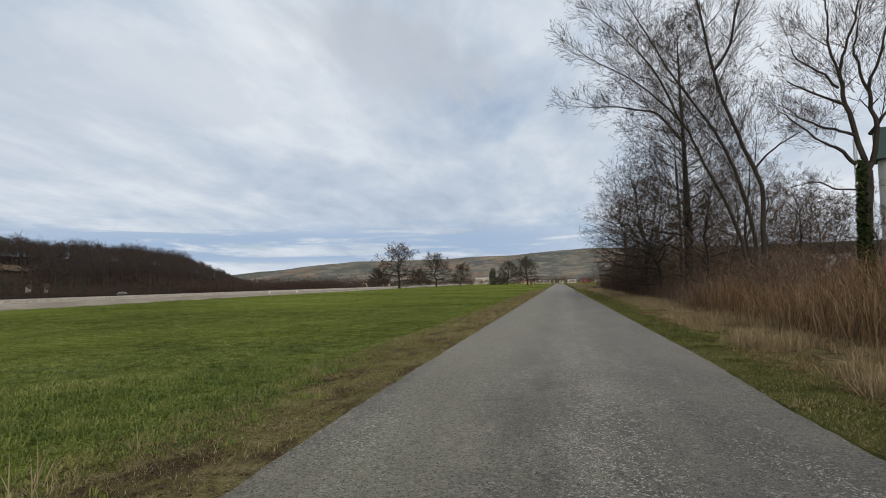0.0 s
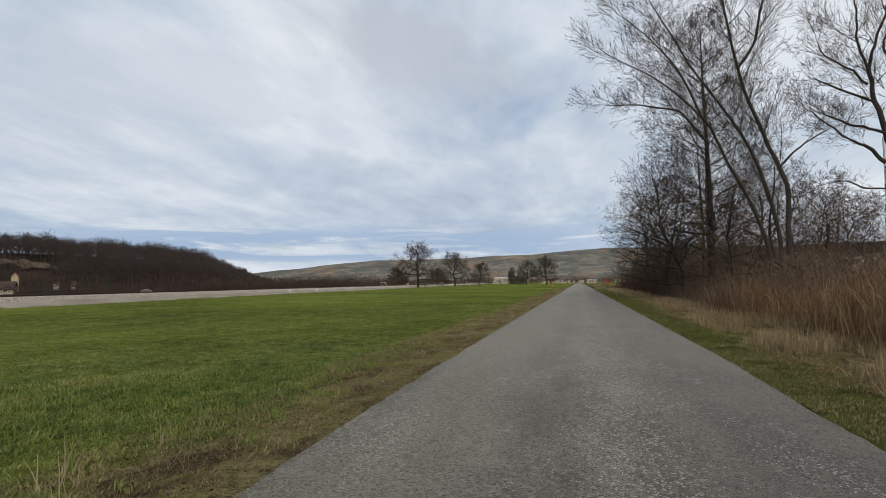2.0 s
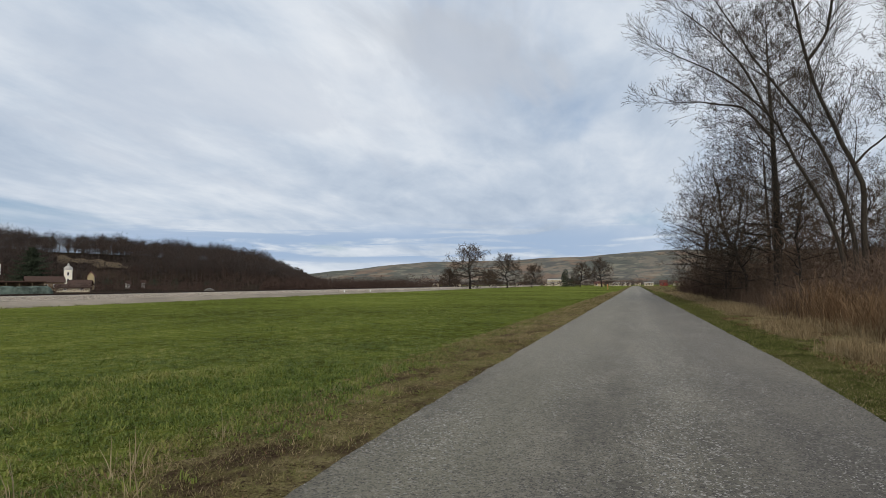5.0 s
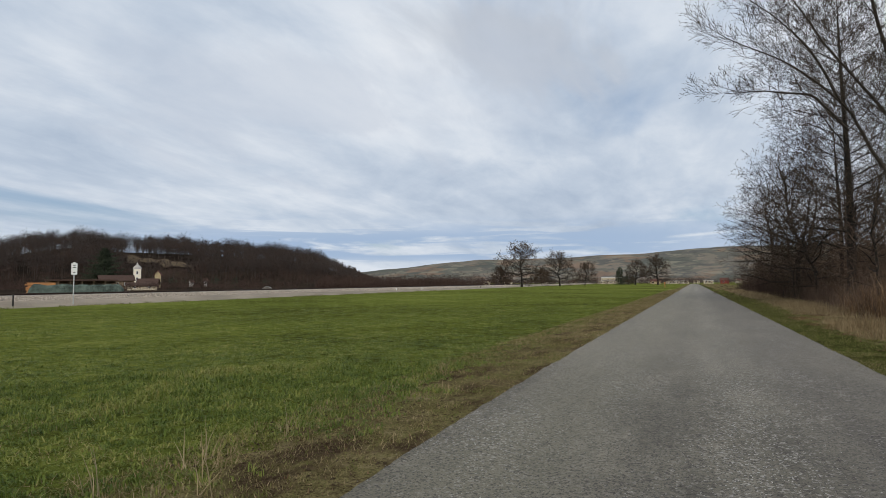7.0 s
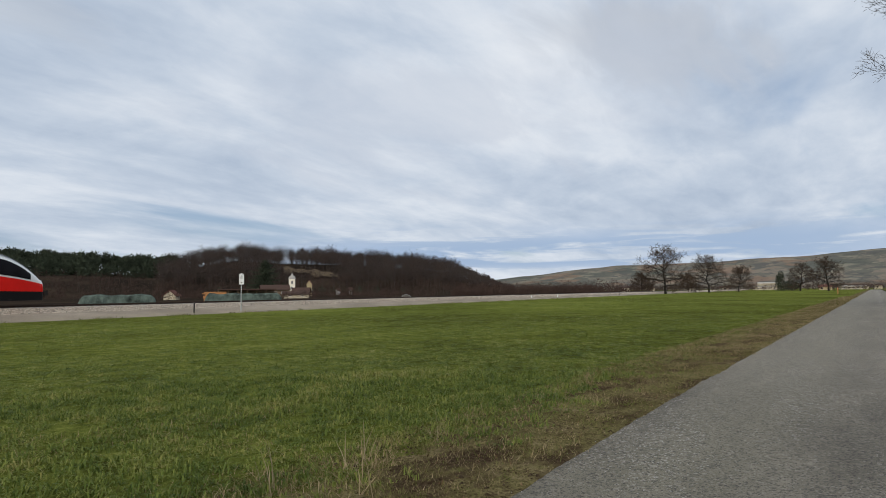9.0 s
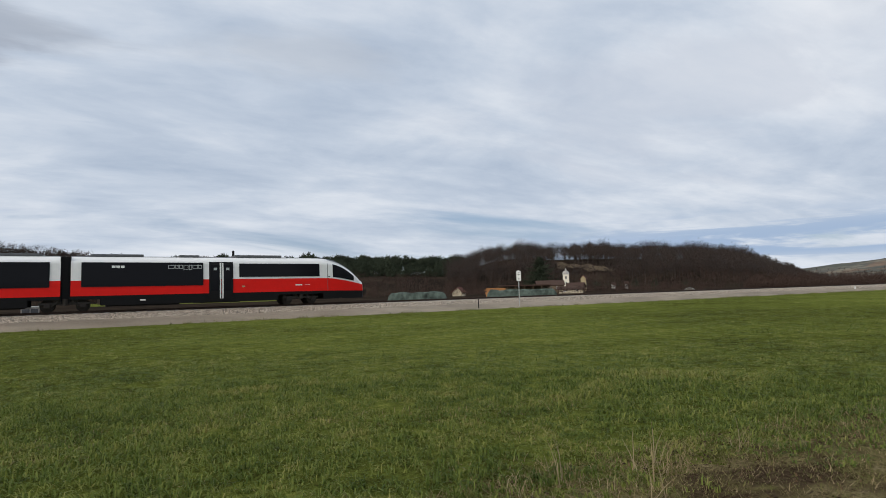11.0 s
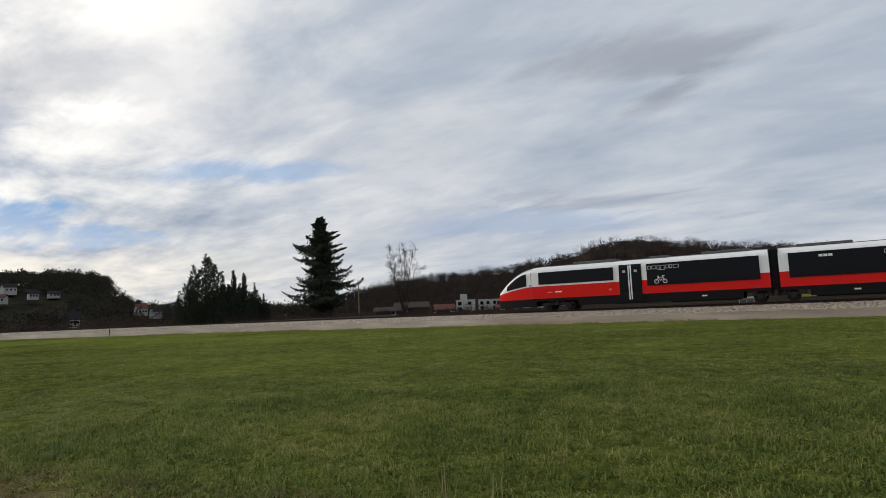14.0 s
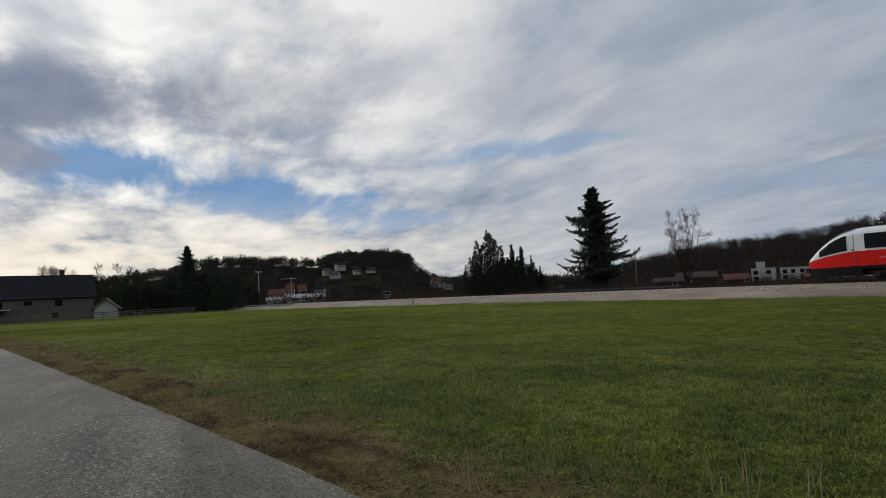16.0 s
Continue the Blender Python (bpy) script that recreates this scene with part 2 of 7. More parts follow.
def asphalt(n, b):
    v = where(n)
    stones = n.voronoi(v, 70, out="Color")
    bw = n.add("ShaderNodeRGBToBW")
    n.put(bw.inputs[0], stones)
    grain = n.noise(v, 130, 3, 0.75)
    mid = n.noise(v, 12, 5, 0.75)
    broad = n.noise(n.mapping(v, scale=(1.0, 0.13, 1)), 0.9, 5, 0.6)
    patch = n.noise(n.mapping(v, scale=(1, 0.5, 1), loc=(4, 7, 0)), 0.55, 5, 0.65)
    mixed = n.math("ADD", n.math("MULTIPLY", broad, 0.40), n.math("ADD", n.math("MULTIPLY", patch, 0.38), n.math("MULTIPLY", mid, 0.22)))
    base = n.ramp(mixed, (0.42, (0.080, 0.072, 0.057)), (0.5, (0.150, 0.135, 0.106)), (0.58, (0.250, 0.226, 0.176)))
    sx = n.add("ShaderNodeSeparateXYZ")
    n.put(sx.inputs[0], v)
    sway = n.math("MULTIPLY", n.math("SUBTRACT", broad, 0.5), 1.2)
    # pale dusty wheel track towards the field, and a crown where grit has gathered
    crown = n.math("SUBTRACT", 1.0, n.step(n.math("ABSOLUTE", n.math("ADD", n.math("ADD", sx.outputs[0], -0.45), sway)), 0.15, 0.8))
    dust = n.math("SUBTRACT", 1.0, n.step(n.math("ABSOLUTE", n.math("ADD", n.math("ADD", sx.outputs[0], 1.7), sway)), 0.3, 1.2))
    base = n.mix(n.math("MULTIPLY", dust, 0.7), base, (0.222, 0.205, 0.150))
    # paler along y: sheen at a grazing view put into the colour
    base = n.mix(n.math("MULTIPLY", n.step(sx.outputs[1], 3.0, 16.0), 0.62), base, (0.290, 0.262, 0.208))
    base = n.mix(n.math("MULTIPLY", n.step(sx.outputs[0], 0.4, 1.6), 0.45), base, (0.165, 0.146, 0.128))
    loose = n.math("MAXIMUM", n.step(n.noise(n.mapping(v, scale=(1, 0.25, 1)), 1.1, 5, 0.65), 0.46, 0.64), crown)
    speck = n.step(bw.outputs[0], 0.82, 0.86)
    coarse = n.add("ShaderNodeRGBToBW")
    n.put(coarse.inputs[0], n.voronoi(v, 30, out="Color"))
    base = n.mix(n.math("MULTIPLY", n.step(coarse.outputs[0], 0.74, 0.84), n.math("ADD", n.math("MULTIPLY", loose, 0.40), 0.16)), base, (0.44, 0.415, 0.37))
    base = n.mix(n.math("MULTIPLY", n.math("SUBTRACT", 1.0, n.step(coarse.outputs[0], 0.20, 0.30)), 0.38), base, (0.060, 0.056, 0.050))
    col = n.mix(n.math("MULTIPLY", speck, n.math("ADD", n.math("MULTIPLY", loose, 0.75), 0.2)), base, (0.50, 0.475, 0.44))
    col = n.mix(n.math("MULTIPLY", n.math("SUBTRACT", 1.0, n.step(bw.outputs[0], 0.20, 0.32)), 0.7), col, (0.036, 0.034, 0.032))
    col = n.mix(n.math("MULTIPLY", n.step(grain, 0.48, 0.66), 0.6), col, (0.045, 0.043, 0.040))
    n.put(b.inputs["Base Color"], col)
    b.inputs["Roughness"].default_value = 0.85
    b.inputs["Specular IOR Level"].default_value = 0.22
    bump(n, b, n.math("ADD", n.math("MULTIPLY", bw.outputs[0], 0.6), grain), 0.9, 0.010)


def crop_patches(n):
    """Lusher and thinner patches of the crop, about 0 on the mean."""
    v = where(n)
    wide = n.noise(n.mapping(v, scale=(1.0, 0.7, 1)), 0.55, 3, 0.5, 0.4)
    small = n.noise(v, 2.3, 4, 0.6, 0.3)
    return n.math("ADD", n.math("MULTIPLY", n.math("SUBTRACT", wide, 0.5), 1.0), n.math("MULTIPLY", n.math("SUBTRACT", small, 0.5), 1.1))


def meadow(n, b):
    """Matted young crop, going over to farmland far off."""
    v = where(n)
    f = n.noise(v, 0.05, 5, 0.6)
    g = n.noise(v, 2.6, 5, 0.7, 0.3)
    h = n.noise(v, 17, 4, 0.75, 0.4)
    k = n.noise(v, 60, 3, 0.75)
    s = n.math("ADD", n.math("MULTIPLY", f, 0.24), n.math("ADD", n.math("MULTIPLY", g, 0.30), n.math("ADD", n.math("MULTIPLY", h, 0.26), n.math("MULTIPLY", k, 0.20))))
    s = n.math("ADD", s, n.math("MULTIPLY", crop_patches(n), 0.10))
    n.put(b.inputs["Base Color"], n.ramp(s, (0.39, (0.034, 0.029, 0.014)), (0.46, (0.078, 0.090, 0.021)), (0.53, (0.148, 0.174, 0.036)), (0.61, (0.26, 0.27, 0.07))))
    b.inputs["Roughness"].default_value = 0.95
    b.inputs["Specular IOR Level"].default_value = 0.0
    bump(n, b, n.math("ADD", h, n.math("ADD", n.math("MULTIPLY", g, 0.6), n.math("MULTIPLY", k, 0.4))), 1.0, 0.07)


def crop(n, b):
    """Blades of the crop: from deep green to yellowish by patch and by blade."""
    one = n.math("MULTIPLY", n.math("SUBTRACT", n.add("ShaderNodeNewGeometry").outputs["Random Per Island"], 0.5), 0.42)
    f = n.math("ADD", n.math("ADD", crop_patches(n), 0.5), one)
    col = n.ramp(f, (0.08, (0.054, 0.082, 0.018)), (0.40, (0.124, 0.166, 0.033)), (0.66, (0.210, 0.236, 0.054)), (0.92, (0.33, 0.290, 0.10)))
    n.put(b.inputs["Base Color"], col)
    b.inputs["Roughness"].default_value = 0.6
    b.inputs["Specular IOR Level"].default_value = 0.12
    t = n.add("ShaderNodeBsdfTranslucent")
    n.put(t.inputs[0], col)
    m = n.add("ShaderNodeMixShader")
    m.inputs[0].default_value = 0.30
    n.put(m.inputs[1], b.outputs[0]), n.put(m.inputs[2], t.outputs[0])
    out = [q for q in n.t.nodes if q.type == "OUTPUT_MATERIAL"][0]
    n.put(out.inputs[0], m.outputs[0])


def verge_soil(n, b):
    v = where(n)
    g, h = n.math("ADD", n.math("MULTIPLY", n.noise(v, 1.1, 5, 0.7), 0.6), n.math("MULTIPLY", n.noise(v, 7, 5, 0.7), 0.4)), n.noise(v, 30, 4, 0.75)
    s = n.math("ADD", n.math("MULTIPLY", g, 0.5), n.math("MULTIPLY", h, 0.5))
    soil = n.ramp(s, (0.40, (0.030, 0.019, 0.013)), (0.45, (0.090, 0.064, 0.036)), (0.51, (0.175, 0.142, 0.070)), (0.60, (0.32, 0.26, 0.15)))
    moss = n.step(n.math("ADD", n.math("MULTIPLY", n.noise(v, 0.9, 4, 0.65), 0.7), n.math("MULTIPLY", h, 0.3)), 0.42, 0.54)
    turf = n.mix(n.math("MULTIPLY", moss, 0.6), soil, n.ramp(h, (0.35, (0.074, 0.072, 0.024)), (0.65, (0.210, 0.188, 0.070))))
    bare = n.math("ADD", n.math("MULTIPLY", n.noise(n.mapping(v, scale=(1.3, 0.55, 1), loc=(3, 1, 0)), 1.0, 4, 0.6), 0.75), n.math("MULTIPLY", h, 0.25))
    n.put(b.inputs["Base Color"], n.mix(n.math("MULTIPLY", n.step(bare, 0.50, 0.57), 0.85), turf, n.ramp(h, (0.38, (0.026, 0.016, 0.012)), (0.62, (0.095, 0.062, 0.042)))))
    b.inputs["Roughness"].default_value = 0.95
    b.inputs["Specular IOR Level"].default_value = 0.0
    bump(n, b, n.math("ADD", h, g), 1.0, 0.05)


def verge_moss(n, b):
    v = where(n)
    g, h = n.noise(v, 1.4, 5, 0.65), n.noise(v, 26, 4, 0.7)
    s = n.math("ADD", n.math("MULTIPLY", g, 0.55), n.math("MULTIPLY", h, 0.45))
    n.put(b.inputs["Base Color"], n.ramp(s, (0.34, (0.035, 0.026, 0.014)), (0.46, (0.048, 0.050, 0.016)), (0.58, (0.075, 0.080, 0.024)), (0.70, (0.15, 0.12, 0.055))))
    b.inputs["Roughness"].default_value = 0.95
    b.inputs["Specular IOR Level"].default_value = 0.0
    bump(n, b, n.math("ADD", h, g), 1.0, 0.05)


def ballast(n, b):
    v = where(n)
    c = n.voronoi(v, 14, out="Color")
    bw = n.add("ShaderNodeRGBToBW")
    n.put(bw.inputs[0], c)
    e = n.voronoi(v, 14)
    n.put(b.inputs["Base Color"], n.mix(n.math("MULTIPLY", n.step(e, 0.42, 0.85), 0.85), n.ramp(bw.outputs[0], (0.2, (0.29, 0.235, 0.18)), (0.8, (0.66, 0.56, 0.44))), (0.06, 0.055, 0.05)))
    b.inputs["Roughness"].default_value = 0.9
    bump(n, b, n.math("SUBTRACT", 1.0, e), 1.0, 0.08)


def gravel(n, b):
    v = where(n)
    f = n.math("ADD", n.math("MULTIPLY", n.noise(n.mapping(v, scale=(1, 0.3, 1)), 0.5, 5), 0.5), n.math("MULTIPLY", n.noise(v, 30, 4, 0.7), 0.5))
    n.put(b.inputs["Base Color"], n.ramp(f, (0.36, (0.16, 0.13, 0.093)), (0.52, (0.265, 0.22, 0.165)), (0.64, (0.38, 0.32, 0.245))))
    b.inputs["Roughness"].default_value = 0.92
    bump(n, b, n.noise(v, 40, 4, 0.7), 0.9, 0.03)


def far_hill(n, b):
    """Open hillside far off: pasture, vineyard strips, scrub and bare patches."""
    v = where(n)
    big = n.noise(n.mapping(v, scale=(1, 1, 2.5)), 0.004, 5, 0.6)
    drift = n.add("ShaderNodeTexNoise")
    drift.inputs["Scale"].default_value, drift.inputs["Detail"].default_value = 0.012, 4.0
    n.put(drift.inputs["Vector"], v)
    shake = n.vmath("SCALE", drift.outputs["Color"])
    shake.node.inputs["Scale"].default_value = 130.0
    strips = n.voronoi(n.mapping(n.vmath("ADD", v, shake), scale=(1, 0.6, 3.0)), 0.014, out="Color")
    bw = n.add("ShaderNodeRGBToBW")
    n.put(bw.inputs[0], strips)
    trees = n.noise(n.mapping(v, scale=(1, 1, 3)), 0.02, 6, 0.75)
    col = n.ramp(bw.outputs[0], (0.15, (0.110, 0.108, 0.100)), (0.4, (0.128, 0.126, 0.106)), (0.6, (0.195, 0.168, 0.136)), (0.85, (0.154, 0.141, 0.118)))
    col = n.mix(n.math("MULTIPLY", n.step(big, 0.48, 0.60), 0.75), col, (0.096, 0.105, 0.090))
    col = n.mix(n.math("MULTIPLY", n.step(trees, 0.50, 0.62), 0.6), col, (0.082, 0.084, 0.078))
    rust = n.noise(n.mapping(v, scale=(1, 1, 2.0), loc=(40, 9, 0)), 0.006, 4, 0.6)
    col = n.mix(n.math("MULTIPLY", n.step(rust, 0.54, 0.62), 0.6), col, (0.225, 0.150, 0.105))
    pale = n.noise(n.mapping(v, scale=(1, 1, 3.0), loc=(7, 80, 0)), 0.009, 4, 0.6)
    col = n.mix(n.math("MULTIPLY", n.step(pale, 0.56, 0.63), 0.55), col, (0.255, 0.235, 0.180))
    n.put(b.inputs["Base Color"], col)
    b.inputs["Roughness"].default_value = 1.0
    b.inputs["Specular IOR Level"].default_value = 0.0


def wood_floor(n, b):
    v = where(n)
    f = n.math("ADD", n.math("MULTIPLY", n.noise(v, 0.03, 4), 0.6), n.math("MULTIPLY", n.noise(v, 0.5, 4), 0.4))
    n.put(b.inputs["Base Color"], n.ramp(f, (0.36, (0.019, 0.015, 0.012)), (0.5, (0.030, 0.023, 0.018)), (0.64, (0.052, 0.039, 0.027))))
    b.inputs["Roughness"].default_value = 1.0
    b.inputs["Specular IOR Level"].default_value = 0.0


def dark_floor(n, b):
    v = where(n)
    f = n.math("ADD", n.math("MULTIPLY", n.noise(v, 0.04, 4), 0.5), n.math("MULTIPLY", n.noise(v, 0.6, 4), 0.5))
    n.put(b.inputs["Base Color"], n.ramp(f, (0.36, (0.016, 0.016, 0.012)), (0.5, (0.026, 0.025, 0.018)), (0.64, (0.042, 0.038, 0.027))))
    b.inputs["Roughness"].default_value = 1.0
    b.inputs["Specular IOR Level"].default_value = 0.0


def glass_dark(n, b):
    b.inputs["Base Color"].default_value = (0.006, 0.006, 0.008, 1)
    b.inputs["Roughness"].default_value = 0.12
    b.inputs["Specular IOR Level"].default_value = 0.12


for nm, fn in (("asphalt", asphalt), ("meadow", meadow), ("verge_soil", verge_soil), ("verge_moss", verge_moss), ("ballast", ballast), ("gravel", gravel), ("far_hill", far_hill),
               ("wood_floor", wood_floor), ("dark_floor", dark_floor), ("glass_dark", glass_dark)):
    material(nm, fn)
bark("bark", (0.020, 0.017, 0.014), (0.058, 0.048, 0.039))
bark("bark_dark", (0.015, 0.013, 0.012), (0.045, 0.039, 0.033))
leafy("tan_slope", (0.085, 0.064, 0.042), (0.14, 0.108, 0.072), clump=0.1)
leafy("twig", (0.040, 0.030, 0.024), (0.085, 0.063, 0.045), clump=0.5)
leafy("thicket_twig", (0.072, 0.050, 0.039), (0.150, 0.106, 0.078), clump=0.6)
leafy("twig_grey", (0.040, 0.033, 0.028), (0.085, 0.070, 0.057), clump=0.5)
leafy("far_twig", (0.038, 0.031, 0.028), (0.052, 0.042, 0.037), (0.074, 0.060, 0.052), clump=0.03)
leafy("dark_twig", (0.032, 0.029, 0.024), (0.046, 0.040, 0.032), (0.064, 0.054, 0.043), clump=0.05)
leafy("scrub_twig", (0.034, 0.023, 0.019), (0.058, 0.039, 0.032), (0.082, 0.058, 0.046), clump=0.06)
leafy("needles", (0.027, 0.035, 0.024), (0.060, 0.072, 0.047), clump=0.4, sheer=0.15)
material("crop", crop)
leafy("dry_grass", (0.13, 0.095, 0.05), (0.27, 0.20, 0.11), (0.42, 0.33, 0.20), clump=0.8, sheer=0.25)
leafy("straw", (0.20, 0.155, 0.085), (0.31, 0.245, 0.14), (0.44, 0.36, 0.23), clump=1.0, sheer=0.2)
leafy("verge_grass", (0.068, 0.070, 0.022), (0.142, 0.130, 0.048), (0.245, 0.190, 0.095), (0.40, 0.31, 0.18), clump=2.6, sheer=0.25, span=(0.37, 0.30))
leafy("verge_green", (0.066, 0.086, 0.022), (0.122, 0.140, 0.036), (0.185, 0.172, 0.064), (0.29, 0.225, 0.115), clump=1.2, sheer=0.3)
leafy("bramble", (0.036, 0.021, 0.013), (0.094, 0.056, 0.032), (0.172, 0.108, 0.060), (0.26, 0.185, 0.11), clump=0.9, span=(0.25, 0.48))
leafy("ivy", (0.018, 0.026, 0.011), (0.052, 0.068, 0.028), clump=2.0)
plain("train_white", (0.80, 0.80, 0.79), 0.4, vary=0.03, spec=0.25)
plain("train_red", (0.72, 0.015, 0.011), 0.3, vary=0.04, spec=0.13)
plain("bogie_grey", (0.050, 0.046, 0.041), 0.8, vary=0.3)
plain("train_black", (0.010, 0.010, 0.011), 0.6, spec=0.12)
plain("train_grey", (0.11, 0.115, 0.12), 0.6, spec=0.2)
plain("earth", (0.085, 0.062, 0.040), 0.95, vary=0.35, scale=20, spec=0.0)
plain("stone_grit", (0.56, 0.54, 0.51), 0.8, vary=0.3, scale=40)
plain("steel", (0.30, 0.27, 0.25), 0.45, 0.8)
plain("dark_steel", (0.035, 0.030, 0.027), 0.6, 0.3, spec=0.2)
plain("rust", (0.042, 0.028, 0.021), 0.8, spec=0.2)
plain("concrete", (0.42, 0.40, 0.37), 0.85)
plain("white_wall", (0.43, 0.415, 0.39), 0.85, vary=0.07)
plain("tower_wall", (0.80, 0.75, 0.62), 0.85, vary=0.06)
plain("cream_wall", (0.56, 0.49, 0.36), 0.85, vary=0.07)
plain("yellow_wall", (0.42, 0.34, 0.20), 0.85)
plain("red_roof", (0.125, 0.055, 0.042), 0.85, vary=0.2)
plain("brown_roof", (0.075, 0.048, 0.038), 0.9, vary=0.25, spec=0.1)
plain("shade_wall", (0.38, 0.37, 0.35), 0.85, vary=0.1)
plain("slate_roof", (0.024, 0.025, 0.029), 0.9, vary=0.2, spec=0.05)
plain("timber", (0.20, 0.15, 0.10), 0.8, vary=0.2)
plain("timber_grey", (0.135, 0.125, 0.108), 0.85, vary=0.2)
plain("dark_timber", (0.060, 0.048, 0.038), 0.85, vary=0.25)
plain("orange_wood", (0.42, 0.20, 0.08), 0.8, vary=0.15)
plain("green_net", (0.086, 0.112, 0.094), 0.85, vary=0.6, scale=0.8)
plain("sign_white", (0.8, 0.8, 0.78), 0.5, vary=0.04)
plain("galvanised", (0.45, 0.46, 0.46), 0.5, 0.6)
plain("red_paint", (0.26, 0.04, 0.035), 0.5)
plain("silo_green", (0.055, 0.085, 0.075), 0.6)
plain("orange_plastic", (0.62, 0.25, 0.10), 0.5)


# ---- building blocks ----
def mesh_object(name, verts, faces, mat, parent=None, smooth=False):
    me = bpy.data.meshes.new(name)
    me.from_pydata([tuple(v) for v in verts], [], [tuple(f) for f in faces])
    me.materials.append(MATS[mat])
    if smooth:
        me.polygons.foreach_set("use_smooth", [True] * len(me.polygons))
    me.update()
    ob = new(name, me)
    ob.parent = parent
    return ob


def array_object(name, verts, faces, mat, parent=None):
    """As mesh_object, from numpy arrays: verts (n, 3), faces (m, k)."""
    me = bpy.data.meshes.new(name)
    k = faces.shape[1]
    me.vertices.add(len(verts)), me.loops.add(faces.size), me.polygons.add(len(faces))
    me.vertices.foreach_set("co", verts.astype(np.float32).ravel())
    me.loops.foreach_set("vertex_index", faces.astype(np.int32).ravel())
    me.polygons.foreach_set("loop_start", np.arange(0, faces.size, k, dtype=np.int32))
    me.update(calc_edges=True)
    me.materials.append(MATS[mat])
    ob = new(name, me)
    ob.parent = parent
    return ob


def part(name, bm, mat, parent, label=""):
    """Links a bmesh as one mesh object under a thing or a part."""
    me = bpy.data.meshes.new(name)
    bm.normal_update()
    bm.to_mesh(me)
    bm.free()
    me.materials.append(MATS[mat])
    ob = new(name, me)
    ob.parent = parent
    if label:
        ob["label"] = label
    return ob


def boxes(*specs, bevel=0.0):
    """A bmesh of boxes, each (cx, cy, cz, sx, sy, sz[, turn about z in degrees])."""
    bm = bmesh.new()
    for s in specs:
        m = Matrix.Translation(s[:3]) @ Matrix.Rotation(radians(s[6] if len(s) > 6 else 0), 4, "Z") @ Matrix.Diagonal((s[3], s[4], s[5], 1))
        bmesh.ops.create_cube(bm, size=1.0, matrix=m)
    if bevel:
        bmesh.ops.bevel(bm, geom=bm.edges[:], offset=bevel, segments=2, affect="EDGES", profile=0.6)
    return bm


def rod(bm, a, b, r0, r1=None, sides=10):
    a, b = Vector(a), Vector(b)
    m = Matrix.Translation((a + b) / 2) @ (b - a).to_track_quat("Z", "Y").to_matrix().to_4x4()
    bmesh.ops.create_cone(bm, cap_ends=True, segments=sides, radius1=r0, radius2=r0 if r1 is None else r1, depth=(b - a).length, matrix=m)
    return bm


def thing(name, m, label, category, group=""):
    ob = new(name)
    ob.matrix_world = m
    return tagged(ob, label, category, group)


def polar(az, r):
    return -r * math.sin(radians(az)), r * math.cos(radians(az))


def height_at(az, table):
    return float(np.interp(az, [a for a, _ in table], [h for _, h in table]))


# ---- ground, lane, verges ----
def soft(u):
    return math.log1p(math.exp(u)) if u < 30 else u


def lane_left(y):
    """x of the lane's edge towards the field: straight ahead, bending away behind."""
    return -2.78 + 0.75 * soft((-0.5 - y) / 2.5)


LANE_WIDTH = 5.67


def foot(y):
    """x of the foot of the railway embankment."""
    return -42.6 - 0.095 * y + (0.002 * (y + 30) ** 2 if y < -30 else 0.0)


def wobble(y, k, amp):
    return amp * (0.7 * noise.noise((k, y * 0.6, 0)) + 0.5 * noise.noise((k, y * 3.1, 5)) + 0.4 * noise.noise((k, y * 7.3, 9)))


def make_ground():
    rings = [0.0] + [1.5 * 1.16 ** i for i in range(54)] + [4700.0]
    sides = 96
    vs, fs = [(0, 0, 0)], []
    for r in rings[1:]:
        vs += [(r * math.cos(2 * math.pi * i / sides), r * math.sin(2 * math.pi * i / sides), 0.0) for i in range(sides)]
    for i in range(sides):
        fs.append((0, 1 + i, 1 + (i + 1) % sides))
    for k in range(len(rings) - 2):
        o = 1 + k * sides
        fs += [(o + i, o + sides + i, o + sides + (i + 1) % sides, o + (i + 1) % sides) for i in range(sides)]
    tagged(mesh_object("ground", vs, fs, "meadow"), "flat field of short green winter crop", "field", kind="structure")


def strip(name, left, right, ys, z, mat, across=2, thick=0.0, worn=0.05):
    """A strip of ground between two edges x(y); a thick one breaks off within its worn edge."""
    vs, fs = [], []
    for y in ys:
        a, b = left(y), right(y)
        vs += [(a + (worn if i == 1 else b - a - worn if i == across - 1 else (b - a) * i / across) if thick and i else a + (b - a) * i / across, y, z + (0.0 if 0 < i < across else -thick)) for i in range(across + 1)]
    w = across + 1
    for j in range(len(ys) - 1):
        fs += [(j * w + i, j * w + i + 1, (j + 1) * w + i + 1, (j + 1) * w + i) for i in range(across)]
    return mesh_object(name, vs, fs, mat)


make_ground()
ALL_Y = [-70 + 1.0 * i for i in range(56)] + [-14 + 0.1 * i for i in range(540)] + [40 + 1.0 * i for i in range(60)] + [100 + 8.0 * i for i in range(50)]
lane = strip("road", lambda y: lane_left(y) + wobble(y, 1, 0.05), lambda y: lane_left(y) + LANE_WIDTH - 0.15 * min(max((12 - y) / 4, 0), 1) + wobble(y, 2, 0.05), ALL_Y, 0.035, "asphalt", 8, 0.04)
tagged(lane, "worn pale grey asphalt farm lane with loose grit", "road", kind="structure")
tagged(strip("verge_field_side", lambda y: lane_left(y) - 1.45 + wobble(y, 3, 0.5), lambda y: lane_left(y) + 0.25, ALL_Y, 0.012, "verge_soil"),
       "brown earthy verge with thin dry grass beside the lane", "verge", kind="structure")
